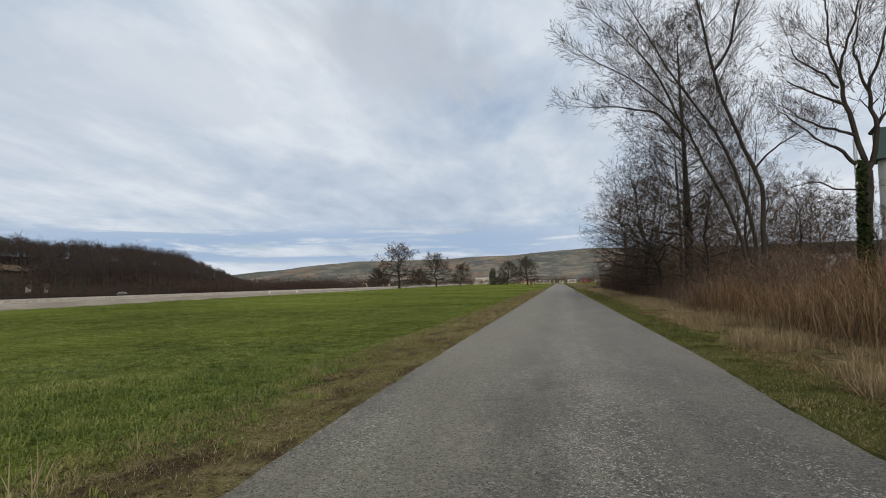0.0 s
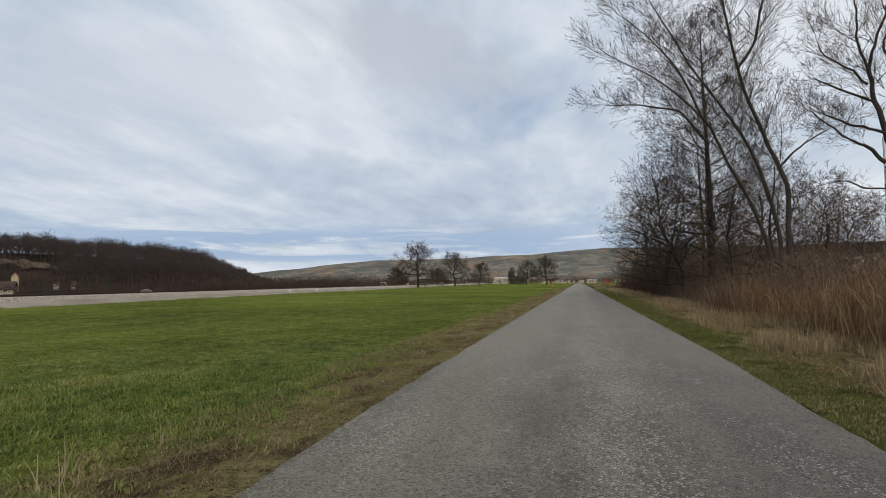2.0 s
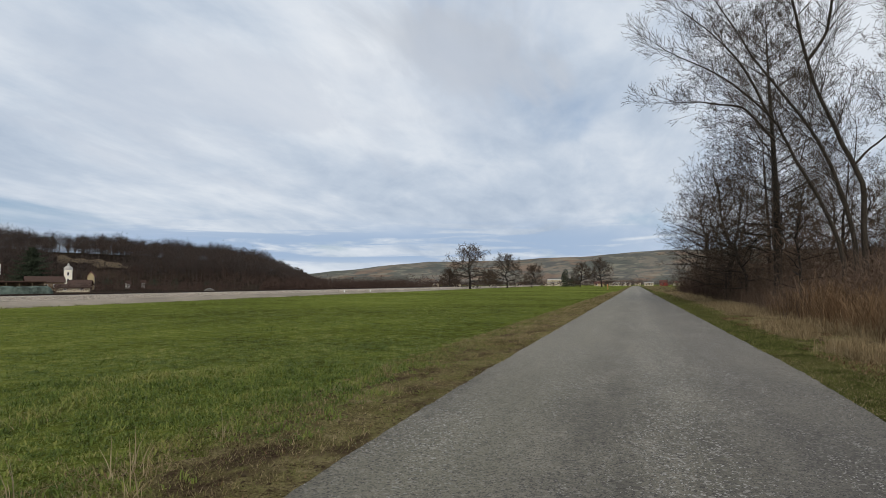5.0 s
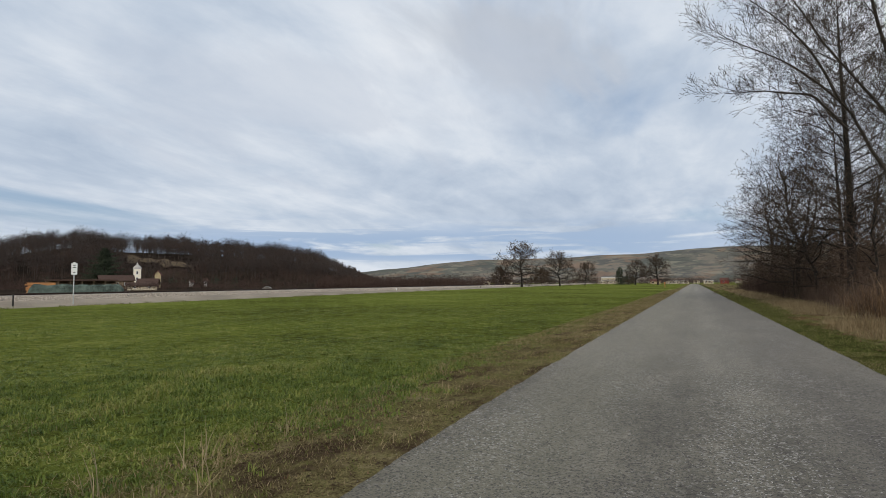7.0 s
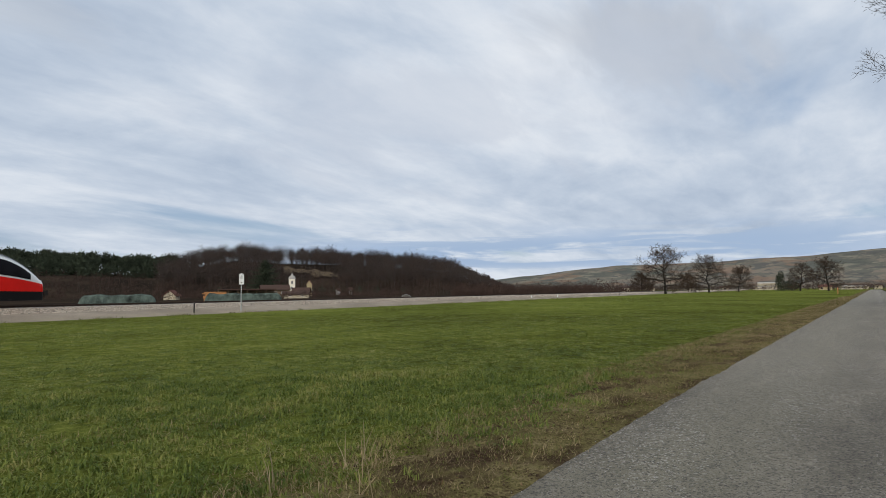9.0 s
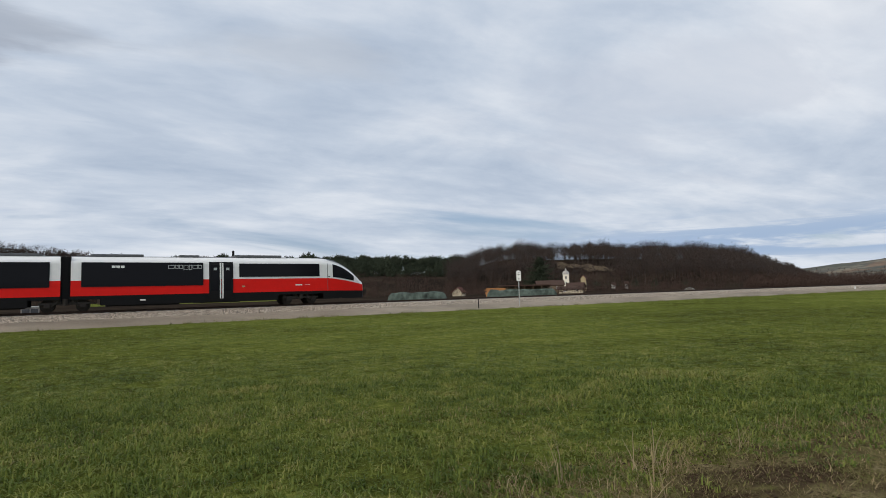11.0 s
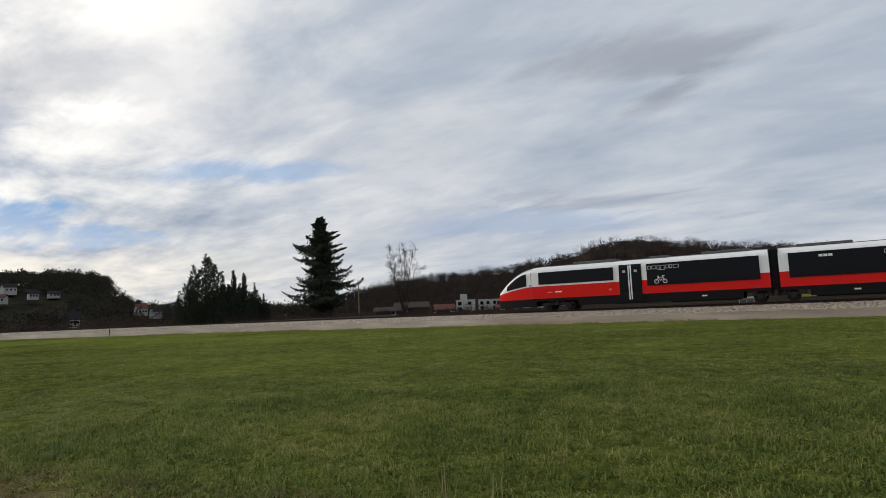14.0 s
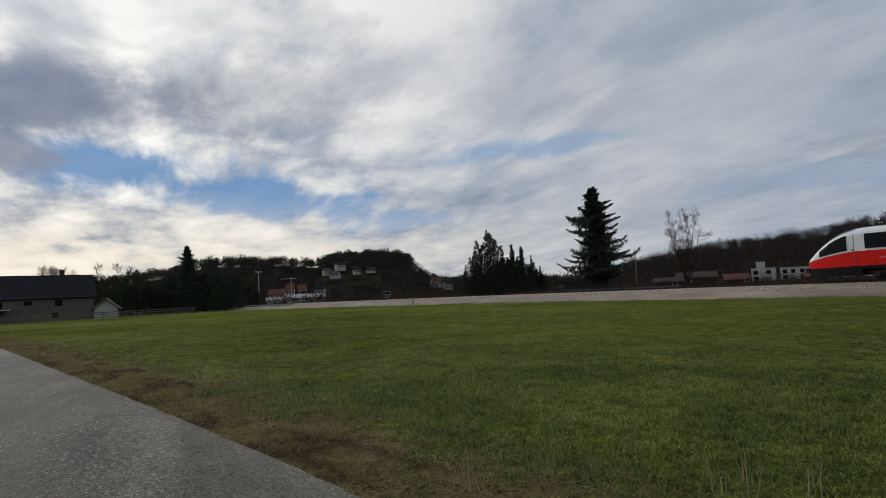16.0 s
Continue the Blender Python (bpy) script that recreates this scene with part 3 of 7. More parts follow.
tagged(strip("verge_hedge_side", lambda y: lane_left(y) + LANE_WIDTH - 0.25, lambda y: lane_left(y) + LANE_WIDTH + 1.25 + wobble(y, 4, 0.5), ALL_Y, 0.010, "verge_moss"),
       "narrow green grass verge beside the lane", "verge", kind="structure")
tagged(strip("hedge_bank", lambda y: lane_left(y) + LANE_WIDTH + 0.95 + wobble(y, 4, 0.5), lambda y: lane_left(y) + LANE_WIDTH + 16, ALL_Y, 0.006, "verge_soil"),
       "brown bank of leaf litter under the hedge", "bank", kind="structure")


tagged(strip("waste_ground", lambda y: -700.0, lambda y: foot(y) - 8.0, [-400 + 20.0 * i for i in range(60)], 0.008, "wood_floor"),
       "brown rough ground behind the railway", "ground", kind="structure")
meadow_strip = [polar_point for polar_point in ((79, 215), (79, 470), (96, 470), (96, 215))]
tagged(mesh_object("far_meadow", [(-r * math.sin(radians(a)), r * math.cos(radians(a)), 0.014) for a, r in meadow_strip], [(0, 1, 2, 3)], "meadow"),
       "strip of green meadow below the pine wood", "meadow", kind="structure")


# ---- railway ----
def along(profile, y0, y1, step, jitter=0.0, seed=0):
    """Verts and faces of a cross-section (offset from the foot, height) drawn along the line."""
    rng = random.Random(seed)
    ys = np.arange(y0, y1, step)
    vs, fs, w = [], [], len(profile)
    for y in ys:
        slope = (foot(y + 0.5) - foot(y - 0.5))
        nx, ny = -1 / math.hypot(1, slope), slope / math.hypot(1, slope)
        for k, (o, z) in enumerate(profile):
            j = jitter if 0 < k < w - 1 else 0
            vs.append((foot(y) + nx * (o + rng.uniform(-j, j)), y + ny * o + rng.uniform(-j, j), z + rng.uniform(-j, j) * 0.8))
    for j in range(len(ys) - 1):
        fs += [(j * w + i, j * w + i + 1, (j + 1) * w + i + 1, (j + 1) * w + i) for i in range(w - 1)]
    return vs, fs


TRACK = 4.3            # offset of the track's middle from the foot
bed = mesh_object("railway_embankment", *along([(-0.3, -0.05), (0.0, 0.03), (0.45, 0.2), (0.95, 0.36), (1.5, 0.46), (2.0, 0.5), (6.6, 0.5), (8.6, -0.05)], -170, 720, 1.0, 0.03), "gravel")
tagged(bed, "low embankment of pale crushed gravel", "embankment", kind="structure")
near_bed = mesh_object("ballast_bed", *along([(1.5, 0.40), (1.62, 0.52), (1.8, 0.60), (1.95, 0.68), (2.1, 0.76), (2.3, 0.83), (2.6, 0.85), (3.4, 0.85), (4.3, 0.85), (5.2, 0.85), (6.0, 0.85), (6.9, 0.45)], -110, 140, 0.16, 0.045, 3), "ballast")
tagged(near_bed, "bed of pale angular ballast stones", "ballast", kind="structure")
far_bed = mesh_object("ballast_bed_far", *along([(1.5, 0.40), (1.8, 0.60), (2.3, 0.83), (4.3, 0.85), (6.2, 0.85), (6.9, 0.45)], 139.8, 720, 1.5, 0.02, 4), "ballast")
tagged(far_bed, "bed of pale ballast stones far along the line", "ballast", kind="structure")
for side in (-0.7525, 0.7525):
    o = TRACK + side
    rail = mesh_object("rail", *along([(o - 0.075, 0.86), (o - 0.07, 0.88), (o - 0.014, 0.90), (o - 0.014, 0.965), (o - 0.036, 0.975), (o - 0.036, 1.01), (o + 0.036, 1.01), (o + 0.036, 0.975), (o + 0.014, 0.965), (o + 0.014, 0.90), (o + 0.07, 0.88), (o + 0.075, 0.86)], -170, 720, 2.0), "rust")
    tagged(rail, "rust-brown steel rail", "rail", "rails", "structure")


def on_line(y, o, z):
    slope = foot(y + 0.5) - foot(y - 0.5)
    k = math.hypot(1, slope)
    return (foot(y) - o / k, y + slope * o / k, z), math.degrees(math.atan2(slope, 1.0))


def make_sleepers():
    base = boxes((0, 0, 0, 2.6, 0.26, 0.2))
    me = bpy.data.meshes.new("sleeper")
    base.to_mesh(me)
    base.free()
    me.materials.append(MATS["concrete"])
    vs, fs = [], []
    for i in range(1300):
        y = -150 + 0.62 * i
        p, turn = on_line(y, TRACK, 0.775)
        if -75 < y < 75:
            ob = new("sleeper", me)
            ob.parent = near_bed
            ob.matrix_local = pose(*p, 0, 0, -turn)
        else:
            k = len(vs)
            m = pose(*p, 0, 0, -turn)
            vs += [m @ Vector((sx * 1.3, sy * 0.13, sz * 0.1)) for sx in (-1, 1) for sy in (-1, 1) for sz in (-1, 1)]
            fs += [(k + 1, k + 5, k + 7, k + 3), (k, k + 1, k + 3, k + 2), (k + 4, k + 6, k + 7, k + 5), (k, k + 4, k + 5, k + 1), (k + 2, k + 3, k + 7, k + 6)]
    ob = mesh_object("sleepers", vs, fs, "concrete", far_bed)
    ob["kind"] = "stuff"


# ---- the railcar ----
def half_width(s):
    u = min(max((s - 16.8) / 4.6, 0), 1)
    return 1.41 * (1 - 0.42 * u ** 2.6)


def roof_z(s):
    u = min(max((s - 17.1) / 4.2, 0), 1)
    return 3.78 - 2.0 * u ** 2.3


def skin(s, z):
    """Half-width of the body at s metres from the middle and height z over the rail."""
    top, w = roof_z(s), half_width(s)
    t = (z - (top - 0.75)) / 0.75
    lean = 0.10 * max(z - 2.0, 0) / 1.8 + 0.05 * max(1.0 - z, 0)
    return max(w - lean, 0.05) * (1 - max(t, 0) ** 3) ** 0.5 if t < 1 else 0.0


CAR = [0.28 + 0.6 * i for i in range(28)] + [17.0 + 0.178 * i for i in range(25)]


def shell(z0, z1, rows, out=0.0, stations=None, sides=(-1, 1)):
    """Both flanks of the body between two heights, each a number or a function of s."""
    bm = bmesh.new()
    ss = [s for s in CAR if stations is None or stations[0] <= s <= stations[1]]
    if stations:
        ss = sorted(set([stations[0], stations[1]] + ss))
    for sgn in sides:
        grid = []
        for s in ss:
            a = z0(s) if callable(z0) else z0
            b = z1(s) if callable(z1) else z1
            b = max(b, a)
            grid.append([bm.verts.new((s, sgn * (skin(s, a + (b - a) * k / rows) + out), a + (b - a) * k / rows)) for k in range(rows + 1)])
        for i in range(len(ss) - 1):
            for k in range(rows):
                q = (grid[i][k], grid[i + 1][k], grid[i + 1][k + 1], grid[i][k + 1])
                bm.faces.new(q if sgn < 0 else q[::-1])
    bmesh.ops.remove_doubles(bm, verts=bm.verts[:], dist=0.0005)
    bmesh.ops.recalc_face_normals(bm, faces=bm.faces[:])
    return bm


def flank(s0, s1, z0, z1, sgn, out=0.034, thick=0.06, slant=None):
    """A pane or door leaf on one flank, following the skin; slant(s) may give its upper edge."""
    bm = bmesh.new()
    n, rows = max(2, int((s1 - s0) / 0.3)), 9
    grid = []
    for i in range(n + 1):
        s = s0 + (s1 - s0) * i / n
        top = slant(s) if slant else z1
        low = z0(s) if callable(z0) else z0
        grid.append([(s, sgn * (skin(s, low + (top - low) * k / rows) + out), low + (top - low) * k / rows) for k in range(rows + 1)])
    vv = [[bm.verts.new(p) for p in row] for row in grid]
    ww = [[bm.verts.new((p[0], p[1] - sgn * thick, p[2])) for p in row] for row in grid]
    for i in range(n):
        for k in range(rows):
            bm.faces.new((vv[i][k], vv[i + 1][k], vv[i + 1][k + 1], vv[i][k + 1]))
    for i in range(n):
        bm.faces.new((vv[i][0], ww[i][0], ww[i + 1][0], vv[i + 1][0]))
        bm.faces.new((vv[i][rows], vv[i + 1][rows], ww[i + 1][rows], ww[i][rows]))
    for k in range(rows):
        bm.faces.new((vv[0][k], vv[0][k + 1], ww[0][k + 1], ww[0][k]))
        bm.faces.new((vv[n][k], ww[n][k], ww[n][k + 1], vv[n][k + 1]))
    bmesh.ops.recalc_face_normals(bm, faces=bm.faces[:])
    return bm


def band_top(s):
    """Upper edge of the red band, sweeping down to the nose."""
    u = max(s - 17.9, 0) / 3.37
    return 2.05 - 0.55 * u ** 1.4


def band_low(s):
    u = max(s - 17.9, 0) / 3.37
    return 1.02 - 0.05 * u


def nose_cap(z0, z1, out=0.0):
    """Rounded front of the nose at the end of the flanks."""
    bm = bmesh.new()
    s_end, rows, cols = CAR[-1], 5, 10
    grid = []
    for k in range(rows + 1):
        z = z0 + (z1 - z0) * k / rows
        w = skin(s_end, z) + out
        grid.append([bm.verts.new((s_end + out + 0.30 * (1 - (2 * c / cols - 1) ** 2) * (1 - 0.25 * (z - 1.0)), w * (2 * c / cols - 1), z)) for c in range(cols + 1)])
    for k in range(rows):
        for c in range(cols):
            bm.faces.new((grid[k][c], grid[k][c + 1], grid[k + 1][c + 1], grid[k + 1][c]))
    return bm


def make_bogie(parent, s):
    b = part("bogie", boxes((s, -1.08, 0.56, 2.9, 0.14, 0.16), (s, 1.08, 0.56, 2.9, 0.14, 0.16), (s, 0, 0.55, 0.5, 2.0, 0.24), (s - 0.5, -1.02, 0.75, 0.25, 0.2, 0.3), (s + 0.5, -1.02, 0.75, 0.25, 0.2, 0.3),
                               (s - 0.5, 1.02, 0.75, 0.25, 0.2, 0.3), (s + 0.5, 1.02, 0.75, 0.25, 0.2, 0.3), bevel=0.03), "bogie_grey", parent, "dark grimy bogie frame")
    for sy in (-1.17, 1.17):
        for dx in (-1.0, 1.0):
            part("axle_box", boxes((s + dx, sy, 0.42, 0.36, 0.16, 0.30), bevel=0.03), "dark_steel", b)
            part("damper", rod(bmesh.new(), (s + dx * 0.75, sy, 0.36), (s + dx * 0.3, sy, 0.84), 0.05), "bogie_grey", b)
        part("spring", rod(bmesh.new(), (s, sy, 0.44), (s, sy, 0.86), 0.17, sides=14), "dark_steel", b)
    for dx in (-1.0, 1.0):
        for sy in (-0.75, 0.75):
            bm = bmesh.new()
            rod(bm, (s + dx, sy - 0.07, 0.40), (s + dx, sy + 0.07, 0.40), 0.38, sides=24)
            rod(bm, (s + dx, sy * 1.0 - math.copysign(0.09, sy), 0.40), (s + dx, sy - math.copysign(0.06, sy), 0.40), 0.42, sides=24)
            rod(bm, (s + dx, sy + math.copysign(0.07, sy), 0.40), (s + dx, sy + math.copysign(0.2, sy), 0.40), 0.13, sides=12)
            part("wheel", bm, "dark_steel", b, "brown steel wheel")


def make_car(parent, flip):
    """One half of the railcar, built along +x from the middle."""
    car = new("car")
    car.parent = parent
    if flip:
        car.matrix_local = Matrix.Rotation(math.pi, 4, "Z")
    part("upper_body", shell(band_top, lambda s: roof_z(s) - 0.09, 18), "train_white", car, "white upper body")
    part("red_band", shell(band_low, band_top, 4, 0.002), "train_red", car, "red lower flank")
    for z0, s0, s1 in ((0.36, 2.0, 13.95), (0.80, 13.95, 17.6), (0.36, 17.6, CAR[-1]), (0.80, 0.28, 2.0)):
        for sgn in (-1, 1):
            part("skirt", shell(z0, band_low, 3, -0.01, (s0, s1), (sgn,)), "train_black", car, "black skirt panel")
    part("roof", shell(lambda s: roof_z(s) - 0.095, lambda s: roof_z(s), 4, 0.004), "train_grey", car, "dark grey roof")
    bm = nose_cap(0.97, 1.5)
    part("nose", bm, "train_red", car)
    part("nose_upper", nose_cap(1.5, 1.78), "train_white", car)
    part("front_bumper", nose_cap(0.40, 0.97, -0.01), "train_black", car, "black front apron")
    # windscreen over the sloping nose
    bm = bmesh.new()
    ss = [18.05 + 0.165 * i for i in range(20)]
    grid = []
    for s in ss:
        top = roof_z(s)
        row = []
        for k in range(-8, 9):
            f = 0.80 * k / 8
            zz = top - 0.75 * (1 - (1 - abs(f) ** 2) ** (1 / 3)) * 0.9
            row.append(bm.verts.new((s + 0.02, f * (half_width(s) - 0.10) if f else 0.0, zz + 0.03)))
        grid.append(row)
    for i in range(len(ss) - 1):
        for k in range(16):
            bm.faces.new((grid[i][k], grid[i + 1][k], grid[i + 1][k + 1], grid[i][k + 1]))
    bmesh.ops.recalc_face_normals(bm, faces=bm.faces[:])
    part("windscreen", bm, "glass_dark", car, "large dark sloping windscreen")
    for sgn in (-1, 1):
        part("window_strip", flank(11.0, 17.3, 2.2, 3.22, sgn), "glass_dark", car, "long dark window strip")
        part("large_window", flank(0.87, 8.45, 1.62, 3.28, sgn), "glass_dark", car, "tall dark window band")
        part("cab_window", flank(18.45, 20.4, lambda s: band_top(s) + 0.12, 0, sgn, slant=lambda s: max(band_top(s) + 0.14, min(3.18, roof_z(s) - 0.42))), "glass_dark", car, "swept dark cab window")
        for s0 in (8.85, 9.72):
            door = part("door", flank(s0, s0 + 0.83, 0.46, 3.34, sgn, 0.028), "train_black", car, "black sliding door leaf")
            part("door_glass", flank(s0 + 0.14, s0 + 0.69, 1.2, 3.1, sgn, 0.040), "glass_dark", door)
        for s0 in (9.60, 9.77):
            part("door_rail", flank(s0, s0 + 0.09, 0.62, 3.26, sgn, 0.046), "train_white", car, "white door edge")
        part("writing", flank(16.1, 16.5, 1.51, 1.54, sgn, 0.012), "train_white", car)
        part("writing", flank(18.0, 18.2, 2.12, 2.2, sgn, 0.012), "train_grey", car)
        ring = bmesh.new()
        for cx in (7.75, 7.15):
            for j in range(12):
                a, b = 2 * math.pi * j / 12, 2 * math.pi * (j + 1) / 12
                rod(ring, (cx + 0.15 * math.cos(a), sgn * (skin(7, 1.95) + 0.05), 1.90 + 0.15 * math.sin(a)), (cx + 0.15 * math.cos(b), sgn * (skin(7, 1.95) + 0.05), 1.90 + 0.15 * math.sin(b)), 0.022, sides=4)
        for a, b in (((7.75, 1.93), (7.6, 2.25)), ((7.15, 1.93), (7.3, 2.3)), ((7.6, 2.2), (7.3, 2.2)), ((7.45, 1.93), (7.3, 2.2)), ((7.45, 1.93), (7.62, 2.2)), ((7.15, 2.3), (7.34, 2.3)), ((7.55, 2.28), (7.7, 2.28))):
            rod(ring, (a[0], sgn * (skin(7, 1.95) + 0.05), a[1]), (b[0], sgn * (skin(7, 1.95) + 0.05), b[1]), 0.022, sides=4)
        if flip:
            part("bicycle_symbol", ring, "sign_white", car, "white bicycle pictogram")
        else:
            ring.free()
        for i, wide in enumerate((0.42, 0.20, 0.26, 0.32, 0.20, 0.36, 0.26)):
            s0, low = 6.1 + (0.0, 0.48, 0.72, 1.02, 1.38, 1.62, 2.0)[i], 2.84 - 0.09 * (i in (3, 4))
            bm = bmesh.new()
            for (a0, a1, b0, b1) in ((s0, s0 + wide, low, low + 0.035), (s0, s0 + wide, 3.065, 3.10), (s0, s0 + 0.035, low, 3.10), (s0 + wide - 0.035, s0 + wide, low, 3.10)):
                yy = sgn * (skin(a0, (b0 + b1) / 2) + 0.040)
                bmesh.ops.create_cube(bm, size=1.0, matrix=Matrix.Translation(((a0 + a1) / 2, yy, (b0 + b1) / 2)) @ Matrix.Diagonal((a1 - a0, 0.012, b1 - b0, 1)))
            part("lettering_bar", bm, "galvanised", car, "grey outlined lettering as plain bars")
        for k in range(3 if not flip else 0):
            part("lettering_bar", flank(2.62 + 0.27 * k, 2.84 + 0.27 * k, 2.90, 3.06, sgn, 0.044), "sign_white", car)
        for s0 in (9.05, 9.93):
            part("door_sign", flank(s0 + 0.12, s0 + 0.34, 2.72, 2.90, sgn, 0.046), "galvanised", car)
        part("skirt_plate", flank(4.35, 4.7, 0.62, 0.72, sgn, 0.012), "sign_white", car)
        part("maker_plate", flank(11.2, 11.4, 1.42, 1.54, sgn, 0.012), "yellow_wall", car)
        part("panel_joint", flank(17.98, 18.02, 1.05, 3.5, sgn, 0.010), "train_grey", car)
        part("writing", flank(15.3, 15.85, 1.48, 1.58, sgn, 0.012), "train_white", car)
        part("head_lamp", boxes((21.14, sgn * 0.66, 1.32, 0.22, 0.26, 0.14), bevel=0.03), "sign_white", car, "clear headlamp")
    # units on the roof
    for s, l, h in ((3.0, 3.2, 0.10), (7.6, 1.4, 0.08), (12.6, 3.6, 0.12)):
        part("roof_unit", boxes((s, 0, 3.74 + h / 2, l, 1.5, h + 0.1), bevel=0.05), "train_grey", car, "low grey roof equipment")
    bm = rod(bmesh.new(), (10.9, 0.3, 3.75), (10.9, 0.3, 4.32), 0.09, sides=10)
    part("exhaust", bm, "train_black", car)
    # equipment under the floor
    part("underfloor_case", boxes((4.6, 0, 0.52, 4.6, 2.3, 0.5), (9.6, 0, 0.5, 3.0, 2.2, 0.36), bevel=0.05), "train_black", car)
    part("end_wall", boxes((0.27, 0, 2.15, 0.06, 2.6, 3.0), bevel=0.02), "train_black", car)
    bm = rod(bmesh.new(), (21.1, 0, 0.85), (21.75, 0, 0.85), 0.09, sides=10)
    bmesh.ops.create_cube(bm, size=1.0, matrix=Matrix.Translation((21.8, 0, 0.87)) @ Matrix.Diagonal((0.26, 0.34, 0.34, 1)))
    part("coupler", bm, "dark_steel", car, "black coupler head")
    for sgn in (-1, 1):
        part("cab_step", boxes((19.0, sgn * 1.18, 0.42, 0.5, 0.2, 0.06), bevel=0.01), "dark_steel", car)
    make_bogie(car, 15.8)
    return car


def make_train():
    p, turn = on_line(-5.45, TRACK, 1.0)
    t = thing("railcar", pose(*p, 0, 0, 90 - turn), "white and red two-car diesel railcar with black windows", "train")
    make_car(t, False)
    make_car(t, True)
    part("bellows", boxes((0, 0, 2.1, 0.5, 2.35, 3.1), bevel=0.05), "train_black", t, "black bellows between the cars")
    make_bogie(t, 0.0)


make_train()


# ---- hills and woods ----
def hill(name, table, r0, r1, r2, mat, label, low=0.0, steps=9, az_step=0.5, rough=2.0):
    """A ridge seen from the lane: table of (azimuth, height); its foot at r0, crest at r1, back at r2."""
    a0, a1 = table[0][0], table[-1][0]
    azs = np.arange(a0, a1 + 0.01, az_step)
    vs, fs = [], []
    w = steps + 3
    for a in azs:
        h = height_at(a, table)
        for k in range(steps + 1):
            u = k / steps
            r = r0 + (r1 - r0) * u
            x, y = polar(a, r)
            z = low + (h - low) * (u * u * (3 - 2 * u)) + rough * noise.noise((x * 0.01, y * 0.01, 3)) * math.sin(math.pi * u)
            vs.append((x, y, z - (0.5 if k == 0 else 0)))
        vs.append((*polar(a, (r1 + r2) / 2), low + (h - low) * 0.55))
        vs.append((*polar(a, r2), -1.0))
    for i in range(len(azs) - 1):
        fs += [(i * w + k, (i + 1) * w + k, (i + 1) * w + k + 1, i * w + k + 1) for k in range(w - 1)]
    ob = mesh_object(name, vs, fs, mat, smooth=True)
    return tagged(ob, label, "hill", kind="structure")


def hill_z(table, r0, r1, az, r):
    u = min(max((r - r0) / (r1 - r0), 0), 1)
    return height_at(az, table) * (u * u * (3 - 2 * u))


def slivers(a, b, w, rng):
    """Thin triangles from a (n, 3) to b (n, 3), w wide at a."""
    d = b - a
    side = np.cross(d, rng.normal(size=d.shape))
    side *= (w / (np.linalg.norm(side, axis=1) + 1e-9))[:, None] / 2
    v = np.stack([a - side, a + side, b], 1).reshape(-1, 3)
    return v, np.arange(len(v)).reshape(-1, 3)


def bare_wood(name, spots, mat, label, seed=1, twigs=70, width=0.3, trunk=0.3, clear=0.3, trunk_mat=None, spray=0.09):
    """Leafless trees far off, joined: round crowns of crossing twigs on slim trunks; spots are (x, y, z, height, crown radius)."""
    rng = np.random.default_rng(seed)
    s = np.array(spots)
    base = np.repeat(s, twigs, 0)
    n = len(base)
    d = rng.normal(size=(n, 3))
    d /= np.linalg.norm(d, axis=1, keepdims=True)
    rad = rng.random(n) ** 0.45
    if clear == 0:
        d[:, 2] = np.abs(d[:, 2])
    half = base[:, 3] * (1 - clear) / (2 if clear else 1)
    lump = 0.82 + 0.36 * rng.random(n)
    c = base[:, :3] + d * np.stack([base[:, 4], base[:, 4], half], 1) * (rad * lump)[:, None]
    c[:, 2] += base[:, 3] * (clear + (1 - clear) / 2) if clear else 0.0
    out = d * np.array([1, 1, 0.8]) + np.array([0, 0, 0.45]) + rng.normal(size=(n, 3)) * 0.55
    out /= np.linalg.norm(out, axis=1, keepdims=True)
    long = (base[:, 3] * spray * (0.5 + rng.random(n)))[:, None]
    v1, f1 = slivers(c - out * long * 0.5, c + out * long * 0.6, width * (0.5 + rng.random(n)), rng)
    ob = array_object(name, v1, f1, mat)
    ta, tb = np.repeat(s[:, :3], 2, 0), np.repeat(s[:, :3], 2, 0)
    tb[:, 2] += np.repeat(s[:, 3], 2) * 0.8
    tb[:, :2] += rng.normal(size=(len(tb), 2)) * 0.05 * np.repeat(s[:, 3], 2)[:, None]
    ta[:, 2] -= 0.5
    v2, f2 = slivers(ta, tb, np.repeat(s[:, 3], 2) * trunk / 12, rng)
    stems = array_object("trunks", v2, f2, trunk_mat or mat, ob)
    stems["kind"] = "stuff"
    return tagged(ob, label, "woods", kind="stuff")


# azimuth, height of the ground under the wood
RIDGE = [(24, 0), (28, 1), (30.5, 3), (32.5, 9), (37, 19), (41.5, 24), (46, 26), (50, 27), (53, 27.5), (56.7, 30.5), (60, 25), (63, 18), (66.5, 18), (72, 20), (80, 21), (89, 21), (95, 10)]
RIDGE2 = [(84, 0), (88, 30), (91.5, 43), (94, 46), (97, 50), (100, 53), (103, 60), (106, 65), (108.3, 69), (110.4, 70), (112.5, 66), (114.5, 58), (116.5, 51), (119, 45), (122, 40), (125, 36), (128.4, 35), (132.5, 27), (136, 20), (142, 0)]
RIDGE3 = [(140, 0), (148, 2), (153, 5), (156, 11), (157.8, 27), (160, 31), (165, 31), (167, 28), (170, 31), (177, 31), (181, 23), (186, 16), (192, 14), (200, 10)]
hill("wooded_hill", RIDGE, 330, 520, 760, "wood_floor", "brown wooded hill behind the railway")
